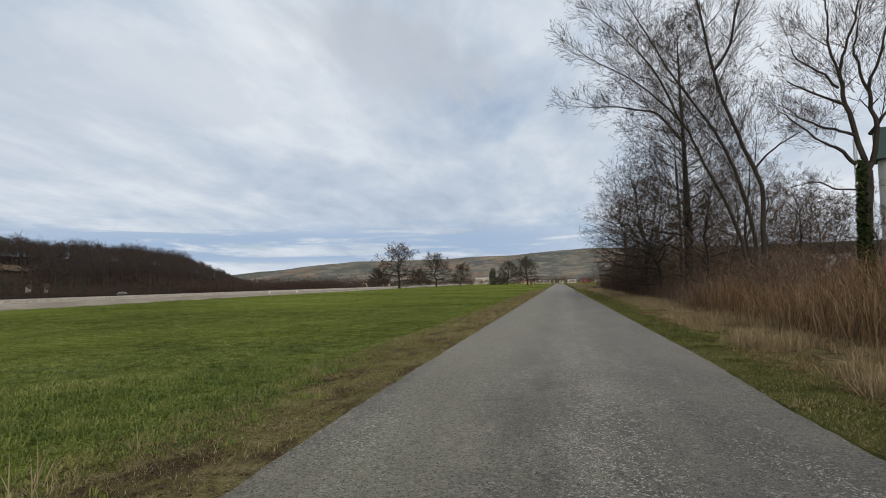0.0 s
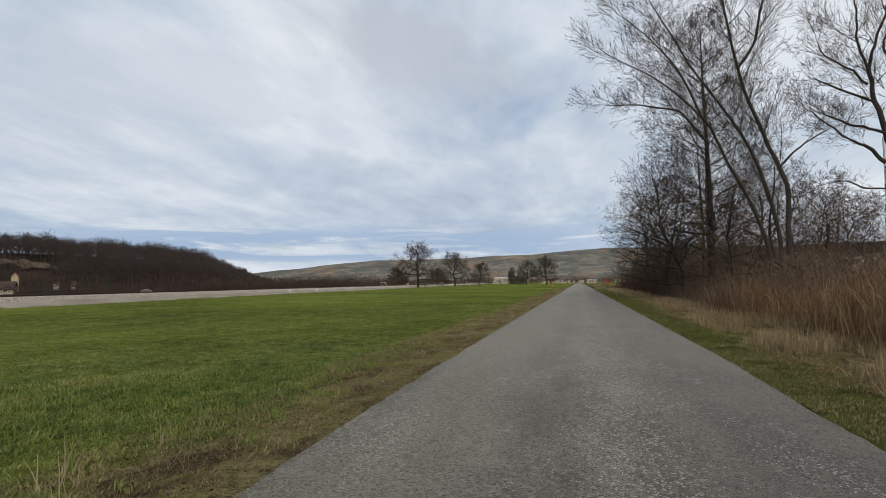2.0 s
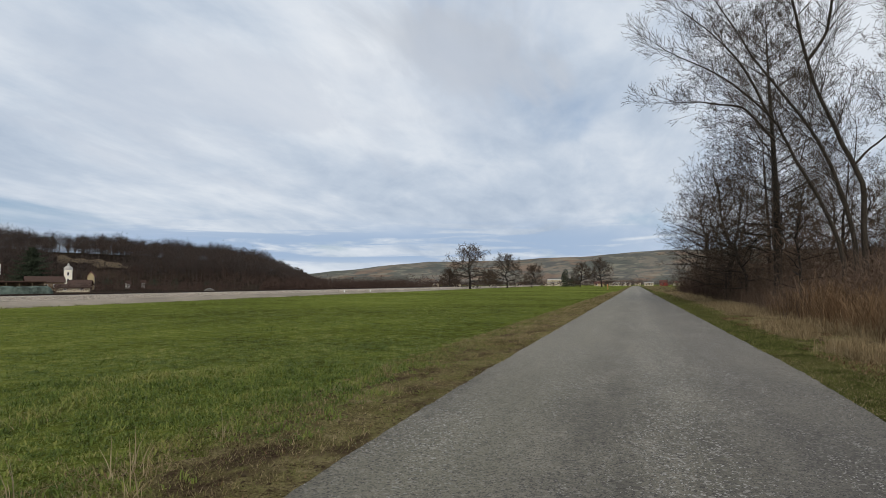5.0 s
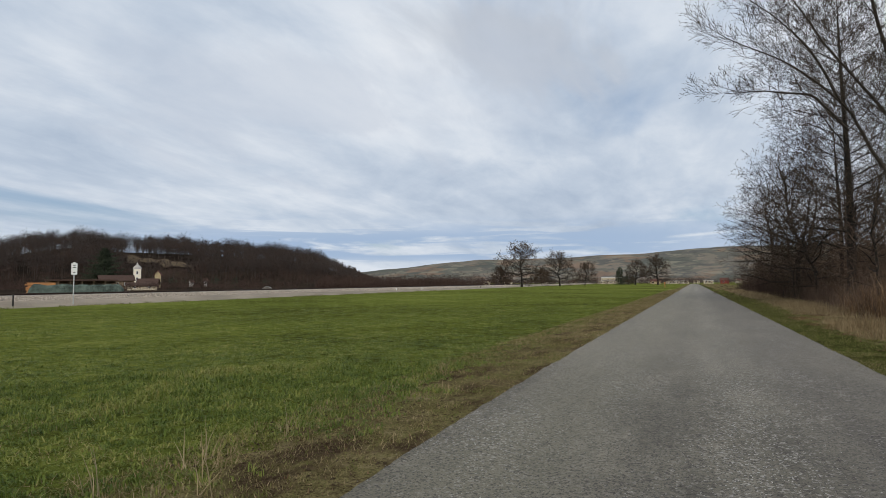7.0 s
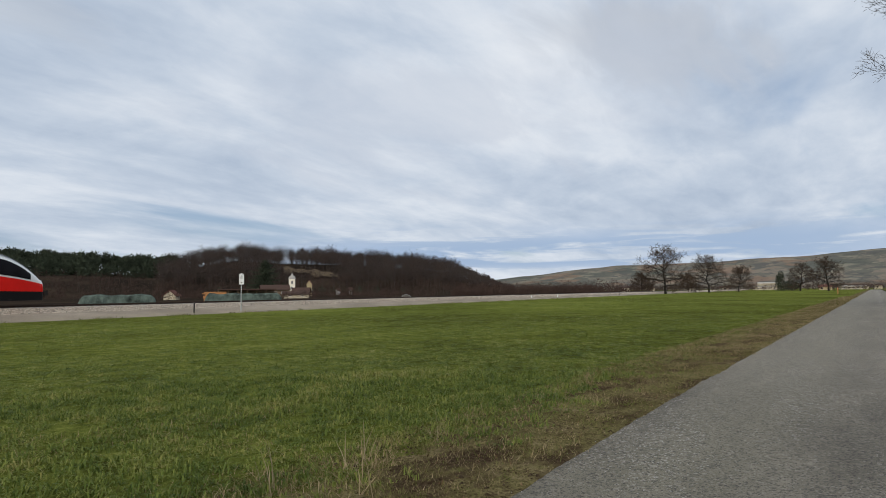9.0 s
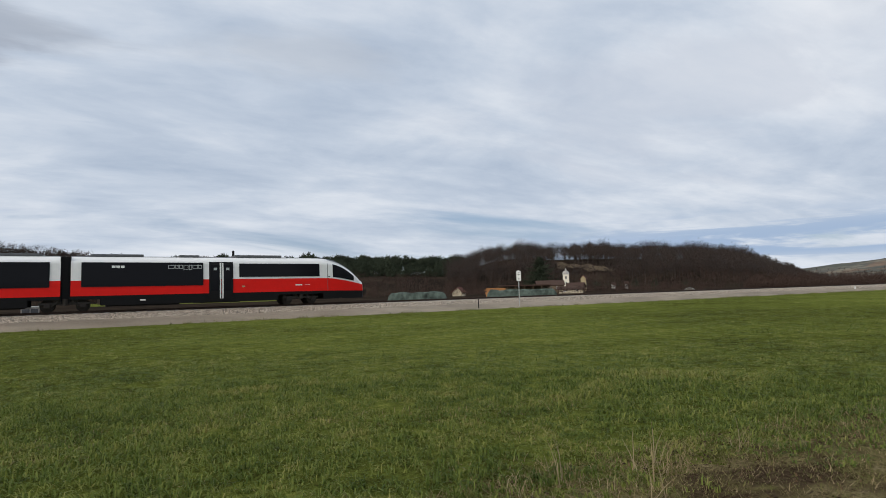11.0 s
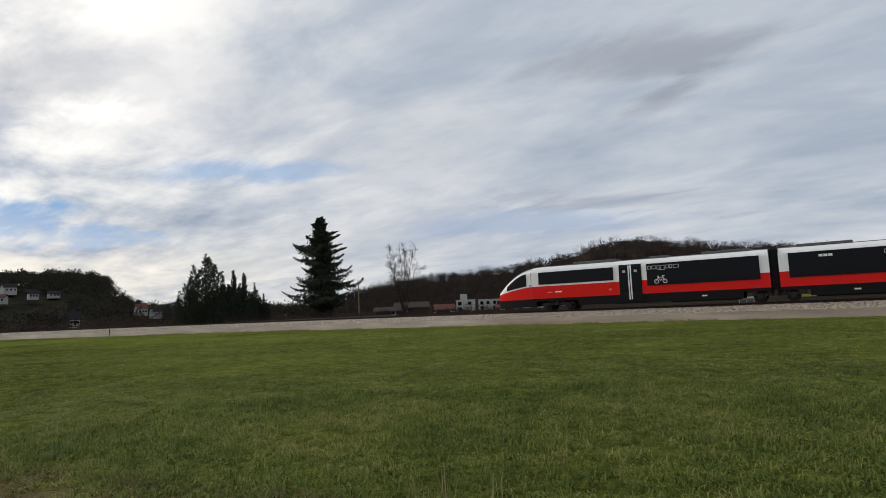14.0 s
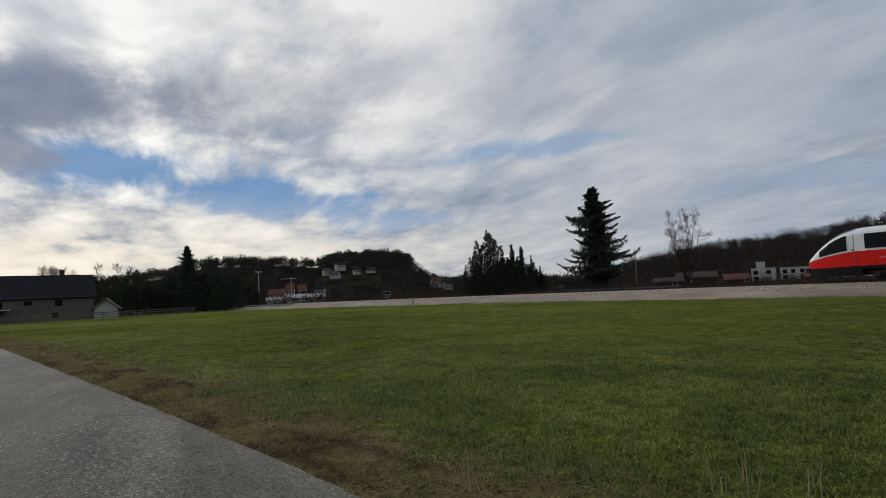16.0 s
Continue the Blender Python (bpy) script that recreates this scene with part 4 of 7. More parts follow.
hill("wooded_hill_2", RIDGE2, 480, 760, 1000, "wood_floor", "brown wooded hill farther off")
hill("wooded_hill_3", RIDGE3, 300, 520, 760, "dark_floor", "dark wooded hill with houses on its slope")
FAR = [(-30, 110), (-20, 135), (-10, 155), (-5, 160), (-2, 160), (1, 152), (4, 138), (8, 134), (12, 122), (16, 120), (20, 117), (24, 102), (28, 76), (32, 58), (38, 40)]
hill("far_hills", FAR, 1900, 2900, 3600, "far_hill", "long hazy hills of fields and scrub", steps=14, rough=14)
hill("far_hills_2", [(126, 0), (132, 30), (138, 42), (146, 45), (152, 30), (160, 0)], 3000, 3600, 4200, "far_hill", "low blue hills on the horizon", rough=6)


def wood_on(table, r0, r1, a0, a1, count, rng, hmin, hmax, crest=0.3, u0=0.0, slim=(0.28, 0.42)):
    spots = []
    for _ in range(count):
        a = rng.uniform(a0, a1)
        u = 1.0 + rng.uniform(-0.10, 0.05) if rng.random() < crest else u0 + (1 - u0) * rng.random() ** 0.85
        r = r0 + (r1 - r0) * u
        h = rng.uniform(hmin, hmax) * (1.0 + 0.25 * noise.noise((a * 0.9, u * 3, 1)))
        h *= min(1.0, max(0.35, (a - 29.0) / 7.0)) if table is RIDGE else 1.0
        x, y = polar(a, r)
        spots.append((x, y, hill_z(table, r0, r1, a, min(r, r1)), h, h * rng.uniform(*slim)))
    return spots


CLEARING = (47.2, 52.6)


def open_ground(spots):
    """Leaves out the trees that would stand in the clearing."""
    keep = []
    for p in spots:
        a, u = math.degrees(math.atan2(-p[0], p[1])), (math.hypot(p[0], p[1]) - 330) / 190
        mid = 0.60 + 0.025 * (a - 52)
        if not (CLEARING[0] < a < CLEARING[1] and -0.21 < u - mid < 0.07 + 0.05 * noise.noise((a, 2, 0))):
            keep.append(p)
    return keep


HILL_HOMES = ((164.6, 430), (165.9, 400), (165.1, 395), (161.6, 420), (168.3, 330), (169.4, 335), (166.6, 320), (160.1, 300), (170.6, 300), (155.2, 380), (154.0, 372), (163.0, 405))


def off_homes(spots):
    """Leaves out the trees that would stand in the gardens before the houses on the slope."""
    keep = []
    for p in spots:
        a, r = math.degrees(math.atan2(-p[0], p[1])) % 360, math.hypot(p[0], p[1])
        if not any(abs(a - az) < 1.15 and q - 75 < r < q + 8 for az, q in HILL_HOMES):
            keep.append(p)
    return keep


rng = random.Random(11)
bare_wood("hillside_wood", open_ground(wood_on(RIDGE, 330, 508, 30, 63.5, 1250, rng, 9, 14, 0.0, u0=0.25)), "far_twig", "leafless brown deciduous wood covering the hill", 5, 90, 0.38, clear=0.22, trunk_mat="twig_grey")
bare_wood("ridge_trees", wood_on(RIDGE, 330, 520, 33, 63, 190, rng, 12, 16.5, 1.0, slim=(0.24, 0.34)), "far_twig", "tall leafless trees with round crowns along the crest", 25, 220, 0.28, 0.5, clear=0.12, trunk_mat="bark_dark")
bare_wood("ridge_shrubs", wood_on(RIDGE, 330, 518, 34, 63, 200, rng, 4, 6.5, 1.0, slim=(0.5, 0.7)), "far_twig", "low leafless shrubs under the trees on the crest", 28, 90, 0.36, clear=0.0)
scrub = [p for p in open_ground(wood_on(RIDGE, 318, 480, 19, 89, 1700, rng, 4, 8.5, 0.0, slim=(0.4, 0.6))) if p[0] > -1.95 * p[1] or math.hypot(p[0], p[1]) < 410]
bare_wood("hillside_scrub", scrub, "scrub_twig", "reddish-brown leafless scrub at the foot of the hill", 15, 48, 0.36, clear=0.05, trunk_mat="twig_grey")
bare_wood("hillside_wood", wood_on(RIDGE2, 480, 760, 86, 138, 2000, rng, 6, 10, 0.10, slim=(0.45, 0.65)), "far_twig", "leafless brown deciduous wood covering the hill", 6, 52, 0.95, clear=0.0, spray=0.14)
crest = []
for p in wood_on(RIDGE2, 480, 755, 87, 136, 420, rng, 8, 13, 1.0, slim=(0.34, 0.5)):
    low = 0.55 if math.degrees(math.atan2(-p[0], p[1])) < 117.5 else 1.0
    if noise.noise((p[0] * 0.02, p[1] * 0.02, 4)) > -0.12:
        crest.append(p[:3] + (p[3] * low, p[4]))
bare_wood("ridge_trees", crest, "dark_twig", "leafless trees with round crowns along the crest", 26, 170, 0.45, 0.5, clear=0.08, trunk_mat="bark_dark")
bare_wood("slope_trees", wood_on(RIDGE2, 470, 745, 117, 137, 230, rng, 10, 15, 0.0, 0.15, (0.36, 0.52)), "dark_twig", "dark leafless trees with broad crowns on the slope", 27, 150, 0.36, 0.5, clear=0.15, trunk_mat="bark_dark")
bare_wood("hillside_scrub", wood_on(RIDGE2, 440, 700, 94, 142, 600, rng, 5, 9, 0.0, slim=(0.4, 0.6)), "scrub_twig", "reddish-brown leafless scrub at the foot of the hill", 16, 55, 0.5, clear=0.05)
bare_wood("hillside_wood", off_homes(wood_on(RIDGE3, 290, 520, 138, 199, 1500, rng, 6, 10.5, 0.10, slim=(0.38, 0.52))), "dark_twig", "leafless dark wood on the slope", 7, 75, 0.55, clear=0.05, spray=0.12)
bare_wood("pine_wood", wood_on(RIDGE, 430, 520, 62, 89.3, 700, rng, 14, 16.5, 0.4, 0.3, (0.2, 0.3)), "needles", "dark green pine wood on the rise", 8, 120, 1.0, clear=0.34, trunk_mat="twig_grey", spray=0.10)
bare_wood("pine_grove", off_homes(wood_on(RIDGE3, 420, 520, 157.6, 166, 120, rng, 8, 13, 0.6, 0.5, (0.34, 0.5))), "needles", "dark umbrella-shaped pines on the crest", 9, 200, 0.95, clear=0.28, spray=0.09)
bare_wood("pine_grove", off_homes(wood_on(RIDGE3, 340, 520, 143, 198, 620, rng, 6, 11, 0.12, 0.05, (0.38, 0.52))), "needles", "dark pines among the hillside houses", 10, 110, 1.0, clear=0.05, spray=0.10)


def make_clearing():
    vs, fs = [], []
    azs = [CLEARING[0] + 0.12 * i for i in range(46)]
    for a in azs:
        mid = 0.60 + 0.025 * (a - 52)
        for k in range(6):
            u = mid + 0.03 * noise.noise((a * 0.9, 7, 0)) + (k - 2.5) * 0.4 * (0.055 + 0.07 * noise.noise((a * 1.1, 3, 0)))
            x, y = polar(a, 330 + 190 * u)
            vs.append((x, y, hill_z(RIDGE, 330, 520, a, 330 + 190 * u) + 1.6))
    for i in range(len(azs) - 1):
        fs += [(i * 6 + k, (i + 1) * 6 + k, (i + 1) * 6 + k + 1, i * 6 + k + 1) for k in range(5)]
    tagged(mesh_object("hillside_clearing", vs, fs, "tan_slope", smooth=True), "tan clearing of dry grass on the wooded slope", "clearing", kind="structure")


make_clearing()


# ---- trees ----
class Tree:
    """Grows a leafless tree as tapering tubes; stout wood, twigs and the little cones at twig ends are kept apart."""

    def __init__(self, seed):
        self.r = random.Random(seed)
        self.wood, self.twigs, self.tips = [], [], []

    def add(self, p, q, r0, r1):
        (self.wood if r0 > 0.022 else self.twigs).append((p, q, r0, r1))

    def shoot(self, p, d, length, radius, kids, rise=0.1, gnarl=0.14, spread=(0.5, 1.0), share=(0.40, 0.66)):
        """A limb that bends towards the light, with kids[0] side shoots, each with kids[1] of its own, and so on."""
        r = self.r
        n = 6 if len(kids) > 1 else 4 if kids else 3
        p, d = Vector(p), Vector(d).normalized()
        nodes = []
        for i in range(n):
            d = (d + Vector((r.gauss(0, gnarl), r.gauss(0, gnarl), r.gauss(0, gnarl) * 0.7 + rise))).normalized()
            q = p + d * (length / n)
            r0, r1 = radius * (1 - 0.82 * i / n), radius * (1 - 0.82 * (i + 1) / n)
            self.add(p, q, r0, r1)
            nodes.append((p, q, d, r1))
            p = q
        if not kids:
            self.tips.append(p)
            return
        ang = r.uniform(0, 6.28)
        for j in range(kids[0]):
            u = min(0.999, 0.16 + 0.84 * (j + r.random()) / kids[0])
            a, b, e, rr = nodes[int(u * n)]
            ang += 2.4 + r.uniform(-0.5, 0.5)
            x = e.orthogonal().normalized()
            side = x * math.cos(ang) + e.cross(x) * math.sin(ang)
            k = r.uniform(*spread)
            self.shoot(a.lerp(b, u * n % 1.0), e * math.cos(k) + side * math.sin(k), length * r.uniform(*share) * (1.2 - 0.6 * u), rr * r.uniform(0.5, 0.72) + 0.002, kids[1:], rise, gnarl, spread, share)

    def stem(self, knots, r0, r1, lean=0.0, every=0.9, reach=3.0, kids=(6, 5), bare=0.35, rise=0.12, up=0.7, gnarl=0.14, share=(0.40, 0.66)):
        """A stout stem through knots (x, z), leaning lean metres along y for each metre up, with limbs along it above its bare share."""
        r = self.r
        w = Vector((0, 0, 0))
        pts = [Vector((x, lean * z, z)) for x, z in knots]
        ext = [pts[0] * 2 - pts[1]] + pts + [pts[-1] * 2 - pts[-2]]
        line = []
        for i in range(1, len(ext) - 2):
            p0, p1, p2, p3 = ext[i - 1:i + 3]
            for k in range(4):
                t = k / 4
                w = w * 0.7 + Vector((r.gauss(0, 0.03), r.gauss(0, 0.05), 0))
                line.append(0.5 * (2 * p1 + (p2 - p0) * t + (2 * p0 - 5 * p1 + 4 * p2 - p3) * t * t + (3 * p1 - p0 - 3 * p2 + p3) * t ** 3) + w)
        line.append(pts[-1])
        n, ang, due = len(line) - 1, r.uniform(0, 6), 0.0
        for i in range(n):
            a, b = line[i], line[i + 1]
            u = i / n
            s0, s1 = r0 + (r1 - r0) * u, r0 + (r1 - r0) * (i + 1) / n
            self.add(a, b, s0, s1)
            due += (b - a).length / every if u >= bare else 0.0
            d = (b - a).normalized()
            while due > 0:
                due -= 1
                ang += 2.4 + r.uniform(-0.6, 0.6)
                out = Vector((math.cos(ang), math.sin(ang), 0))
                self.shoot(a.lerp(b, r.random()), out + d * up * r.uniform(0.5, 1.4), reach * r.uniform(0.55, 1.1) * (1.1 - 0.55 * u), min(s1 * 0.55, 0.011 * reach) * r.uniform(0.6, 1.0) + 0.003, kids, rise, gnarl, (0.35, 0.85), share)
        self.shoot(line[-1], line[-1] - line[-2], reach * 0.6, r1, kids, rise, gnarl, (0.35, 0.85), share)

    def ribbons(self, segs, least):
        """Twigs as thin flat slips; on trees farther off each tapers to its end."""
        a, b = np.array([s[0][:] for s in segs]), np.array([s[1][:] for s in segs])
        r0, r1 = np.array([s[2] for s in segs]), np.array([s[3] for s in segs])
        g = np.random.default_rng(len(segs))
        side = np.cross(b - a, g.normal(size=a.shape))
        side /= np.linalg.norm(side, axis=1, keepdims=True) + 1e-9
        w0, w1 = np.maximum(r0, least)[:, None], np.maximum(r1 * 0.8, least * 0.6)[:, None]
        if least >= 0.014:
            return slivers(a, b + (b - a) * 0.25, 2.5 * w0[:, 0], g)
        v = np.stack([a - side * w0, a + side * w0, b + side * w1, b - side * w1], 1).reshape(-1, 3)
        return v, np.arange(len(v)).reshape(-1, 4)

    def clusters(self, share, size):
        """Clusters of small cones hanging at twig ends."""
        g = np.random.default_rng(len(self.tips))
        c = np.array([t[:] for t in self.tips if self.r.random() < share])
        c = np.repeat(c, 3, 0) + g.normal(size=(len(c) * 3, 3)) * size * 1.2
        return slivers(c, c + g.normal(size=c.shape) * size * 0.5 - np.array([0, 0, size]), np.full(len(c), size * 0.9), g)

    def tubes(self, segs):
        vs, fs = [], []
        for a, b, r0, r1 in segs:
            n = 9 if r0 > 0.09 else 6 if r0 > 0.05 else 4
            d = (b - a)
            if d.length < 1e-5:
                continue
            d.normalize()
            x = d.orthogonal().normalized()
            y = d.cross(x)
            k = len(vs)
            e = b + d * r1 * 0.5
            for i in range(n):
                c, s = math.cos(2 * math.pi * i / n), math.sin(2 * math.pi * i / n)
                vs.append(a + (x * c + y * s) * r0)
                vs.append(e + (x * c + y * s) * r1)
            fs += [(k + 2 * i, k + 2 * ((i + 1) % n), k + 2 * ((i + 1) % n) + 1, k + 2 * i + 1) for i in range(n)]
        return vs, fs

    def stand(self, name, at, label, group, bark_mat, twig_mat, least, turn=0.0):
        ob = thing(name, pose(*at, 0, 0, turn), label, "tree", group)
        mesh_object("trunk", *self.tubes(self.wood), bark_mat, ob, True)
        array_object("crown", *self.ribbons(self.twigs, least), twig_mat, ob)
        return ob


def leader_tree(name, at, height, label, seed, radius, reach, group="", least=0.008, low=0.14, kids=(8, 6, 3), tiers=46, cones=0.0):
    """A tree with one straight stem and tiers of near-level boughs."""
    t = Tree(seed)
    r = t.r
    n, ang = 16, 0.0
    mid = [Vector((0.12 * math.sin(5 * i / n), 0.12 * math.sin(4 * i / n + 1), height * i / n - (0.2 if i == 0 else 0))) for i in range(n + 1)]
    for i in range(n):
        t.add(mid[i], mid[i + 1], radius * (1 - 0.93 * i / n) * (1.25 if i == 0 else 1), radius * (1 - 0.93 * (i + 1) / n))
    for k in range(tiers):
        u = low + (0.97 - low) * (k + r.random()) / tiers
        i = int(u * n)
        ang += 2.4 + r.uniform(-0.5, 0.5)
        wide = reach * min(1.0, 0.62 + 1.1 * (u - low)) * (1 - u) ** 0.55 + 0.9
        t.shoot(mid[i].lerp(mid[i + 1], u * n % 1.0), (math.cos(ang), math.sin(ang), r.uniform(-0.15, 0.3) + 0.75 * u), wide * r.uniform(0.7, 1.15), 0.078 * (1 - 0.6 * u) * r.uniform(0.6, 1.1), kids, 0.05 * u, 0.12)
    ob = t.stand(name, at, label, group, "bark_dark", "twig", least)
    if cones:
        tips = array_object("cone", *t.clusters(cones, 0.05), "bark_dark", ob)
        tips["label"], tips["kind"] = "small dark cones at the twig ends", "stuff"
    return ob


def stem_tree(name, at, label, seed, stems, group="", bark_mat="bark", twig_mat="twig_grey", least=0.007):
    """A tree from stout stems: each the arguments of Tree.stem."""
    t = Tree(seed)
    for args in stems:
        t.stem(*args[0], **args[1])
    return t.stand(name, at, label, group, bark_mat, twig_mat, least)


def round_tree(name, at, height, width, label, seed, limbs=11, kids=(7, 6, 3), bole=0.26, radius=None, group="", least=0.03, rise=0.03, gnarl=0.2, bark_mat="bark_dark", twig_mat="twig"):
    """An old tree with a short bole, a winding leader and limbs that fill a round crown."""
    t = Tree(seed)
    r = t.r
    radius = radius or height * 0.026
    tall = height * 0.82
    mid = [Vector((0, 0, -0.2))]
    for i in range(1, 9):
        mid.append(Vector((mid[-1].x + r.gauss(0, 0.022) * height * (i > 2), mid[-1].y + r.gauss(0, 0.022) * height * (i > 2), tall * i / 8)))
    for i in range(8):
        t.add(mid[i], mid[i + 1], radius * (1.25 if i == 0 else 1 - 0.1 * i), radius * (0.9 - 0.1 * i))
    ang = r.uniform(0, 6)
    for k in range(limbs):
        f = (k + r.uniform(0.2, 0.8)) / limbs
        u = bole + (0.92 - bole) * f ** 0.9
        i = min(7, int(u * 8))
        ang += 2.4 + r.uniform(-0.4, 0.4)
        wide = width / 2 * math.sqrt(max(0.12, 1 - ((f - 0.22) / 0.85) ** 2))
        t.shoot(mid[i].lerp(mid[i + 1], u * 8 % 1.0), (math.cos(ang), math.sin(ang), 0.12 + 1.3 * f * f + r.uniform(-0.1, 0.2)), wide * r.uniform(0.85, 1.1), radius * (0.50 - 0.28 * f), kids, rise, gnarl, (0.55, 1.1))
    t.shoot(mid[-1], (r.gauss(0, 0.2), r.gauss(0, 0.2), 1), height * 0.22, radius * 0.2, kids, rise, gnarl)
    return t.stand(name, at, label, group, bark_mat, twig_mat, least)


HEDGE = "trees along the lane"
leader_tree("alder_tree", (9.05, 43.5, 0), 20.0, "tall leafless alder with a straight dark trunk", 3, 0.31, 6.6, HEDGE, 0.011, 0.18, (8, 7, 3), 56, 0.5)
round_tree("alder_tree", (8.8, 62, 0), 15.0, 13.0, "leafless alder with sweeping boughs over the bank", 6, 24, (6, 6, 3), 0.10, 0.22, HEDGE, 0.014, 0.02, 0.12)
leader_tree("alder_tree", (10.4, 53, 0), 15.0, "leafless alder with level boughs over the bank", 9, 0.2, 6.0, HEDGE, 0.013, 0.10, (7, 6, 3), 40)
round_tree("alder_tree", (8.8, 82, 0), 16.0, 12.0, "leafless alder with sweeping boughs over the bank", 12, 24, (6, 6, 3), 0.10, 0.22, HEDGE, 0.016, 0.02, 0.12)
W = dict(every=0.62, reach=3.6, kids=(6, 5, 3), up=1.2, rise=0.06, gnarl=0.065, share=(0.55, 0.85))
stem_tree("willow_tree", (11.5, 36, 0), "tall leafless willow with several leaning stems", 8, (
    (([(0, -0.2), (0.1, 4), (0.1, 7), (-1.0, 10.1), (-2.2, 13.9), (-3.2, 19.2), (-3.7, 21.8)], 0.175, 0.035, -0.03), W),
    (([(-2.2, 13.9), (-1.2, 15.5), (-0.8, 17.6), (0.2, 19.2), (0.7, 20.8)], 0.09, 0.03, -0.03), dict(W, bare=0.1)),
    (([(-0.4, -0.2), (-0.3, 4), (-1.2, 8.0), (-2.5, 11.0), (-4.7, 14.8), (-6.9, 19.0)], 0.145, 0.03, 0.02), W),
    (([(-0.8, -0.2), (-1.1, 4), (-2.9, 8.5), (-4.1, 11.1), (-6.4, 13.6), (-9.4, 15.6)], 0.125, 0.025, 0.0), W),
    (([(-3.8, 9.6), (-5.2, 11.5), (-6.5, 12.0), (-8.0, 12.3), (-9.4, 12.4)], 0.08, 0.02, 0.0), dict(W, bare=0.3, reach=3.0)),
    (([(-4.1, 11.1), (-5.4, 14.2), (-6.7, 16.1), (-8.3, 17.7)], 0.075, 0.025, 0.0), dict(W, bare=0.2)),
    (([(-0.2, 8.0), (0.9, 9.1), (2.0, 9.8), (3.1, 10.3)], 0.07, 0.02, -0.02), dict(W, bare=0.3, reach=2.4))), HEDGE, least=0.009)
V = dict(every=0.42, reach=1.9, kids=(6, 5, 2), bare=0.15, up=1.3, rise=0.05, gnarl=0.065, share=(0.55, 0.85))
stem_tree("ivy_tree", (9.15, 19.6, 0), "leafless tree with an ivy-clad trunk", 21, (
    (([(0, -0.2), (0.05, 2.5), (0.2, 4.8)], 0.16, 0.14, 0.0), dict(V, bare=2.0, reach=0.01, kids=())),
    (([(0.2, 4.7), (-0.2, 6.7), (-0.4, 7.6), (-0.3, 8.5), (0.0, 9.6), (0.3, 10.6)], 0.085, 0.02, 0.0), V),
    (([(-0.4, 7.6), (-0.6, 8.5), (-0.7, 9.5), (-0.8, 10.4)], 0.05, 0.02, -0.01), V),
    (([(0.2, 4.8), (0.5, 6.1), (0.4, 7.4), (0.7, 8.6), (1.1, 9.8)], 0.085, 0.02, -0.02), V),
    (([(0.4, 7.4), (0.2, 8.6), (0.3, 9.7)], 0.05, 0.02, 0.02), V),
    (([(0.0, 5.1), (-0.5, 5.6), (-1.0, 5.8), (-1.8, 6.7), (-2.2, 7.0)], 0.06, 0.014, 0.01), dict(V, reach=1.1)),
    (([(-0.1, 6.0), (-0.9, 6.3), (-1.6, 6.6), (-2.0, 7.0)], 0.05, 0.014, 0.0), dict(V, reach=1.1)),
    (([(-0.3, 7.0), (-1.2, 7.4), (-1.8, 7.8), (-2.2, 7.8)], 0.045, 0.012, 0.0), dict(V, reach=1.1)),
    (([(-0.5, 7.5), (-1.1, 8.1), (-1.7, 8.7), (-1.9, 9.5)], 0.045, 0.012, 0.0), dict(V, reach=1.2)),
    (([(-0.1, 4.3), (-0.7, 4.4), (-1.2, 4.6), (-1.8, 4.5)], 0.035, 0.01, 0.0), dict(V, reach=0.9)),
    (([(0.4, 6.0), (1.0, 7.0), (1.7, 8.0)], 0.06, 0.02, 0.0), V)), HEDGE, twig_mat="twig", least=0.0045)
for x, y, h, w, sd in ((9.6, 72, 13, 9, 33), (12.5, 58, 13, 9, 35), (11, 96, 14, 10, 39), (13.2, 43, 11, 8, 41), (9.3, 39, 8.5, 6.5, 45), (13.4, 27.5, 5.6, 4.4, 47), (10.5, 115, 14, 10, 49), (7.6, 56, 7.5, 6, 51), (15.0, 41, 8.0, 7, 52), (17.6, 46, 8.0, 8, 53), (16.4, 38, 6.5, 6, 54), (20, 50, 8.5, 8, 55), (14.2, 52, 12, 9, 57), (17.0, 58, 12, 10, 58), (20.5, 57, 11, 9, 59), (15.6, 46, 10, 7, 61), (8.4, 51, 11.5, 7, 62), (9.9, 66, 15, 10, 63), (10.6, 48, 12, 7, 64)):
    round_tree("hedge_tree", (x, y, 0), h, w, "dark leafless hedge tree with fine drooping twigs", sd, 16, (6, 6, 3), 0.10, h * 0.013, HEDGE, 0.010 if y < 50 else 0.014, 0.0, 0.13)


rt = random.Random(77)
thicket = [(rt.uniform(8.5, 17), rt.uniform(38, 120), 0.0, rt.uniform(3.5, 7.0), rt.uniform(1.4, 2.6)) for _ in range(110)] + [(rt.uniform(9.5, 17), rt.uniform(24, 45), 0.0, rt.uniform(2.2, 3.6), rt.uniform(1.0, 1.8)) for _ in range(44)]
bare_wood("hedge_thicket", thicket, "thicket_twig", "tangled leafless thicket below the hedge trees", 78, 420, 0.034, 0.10, 0.03)


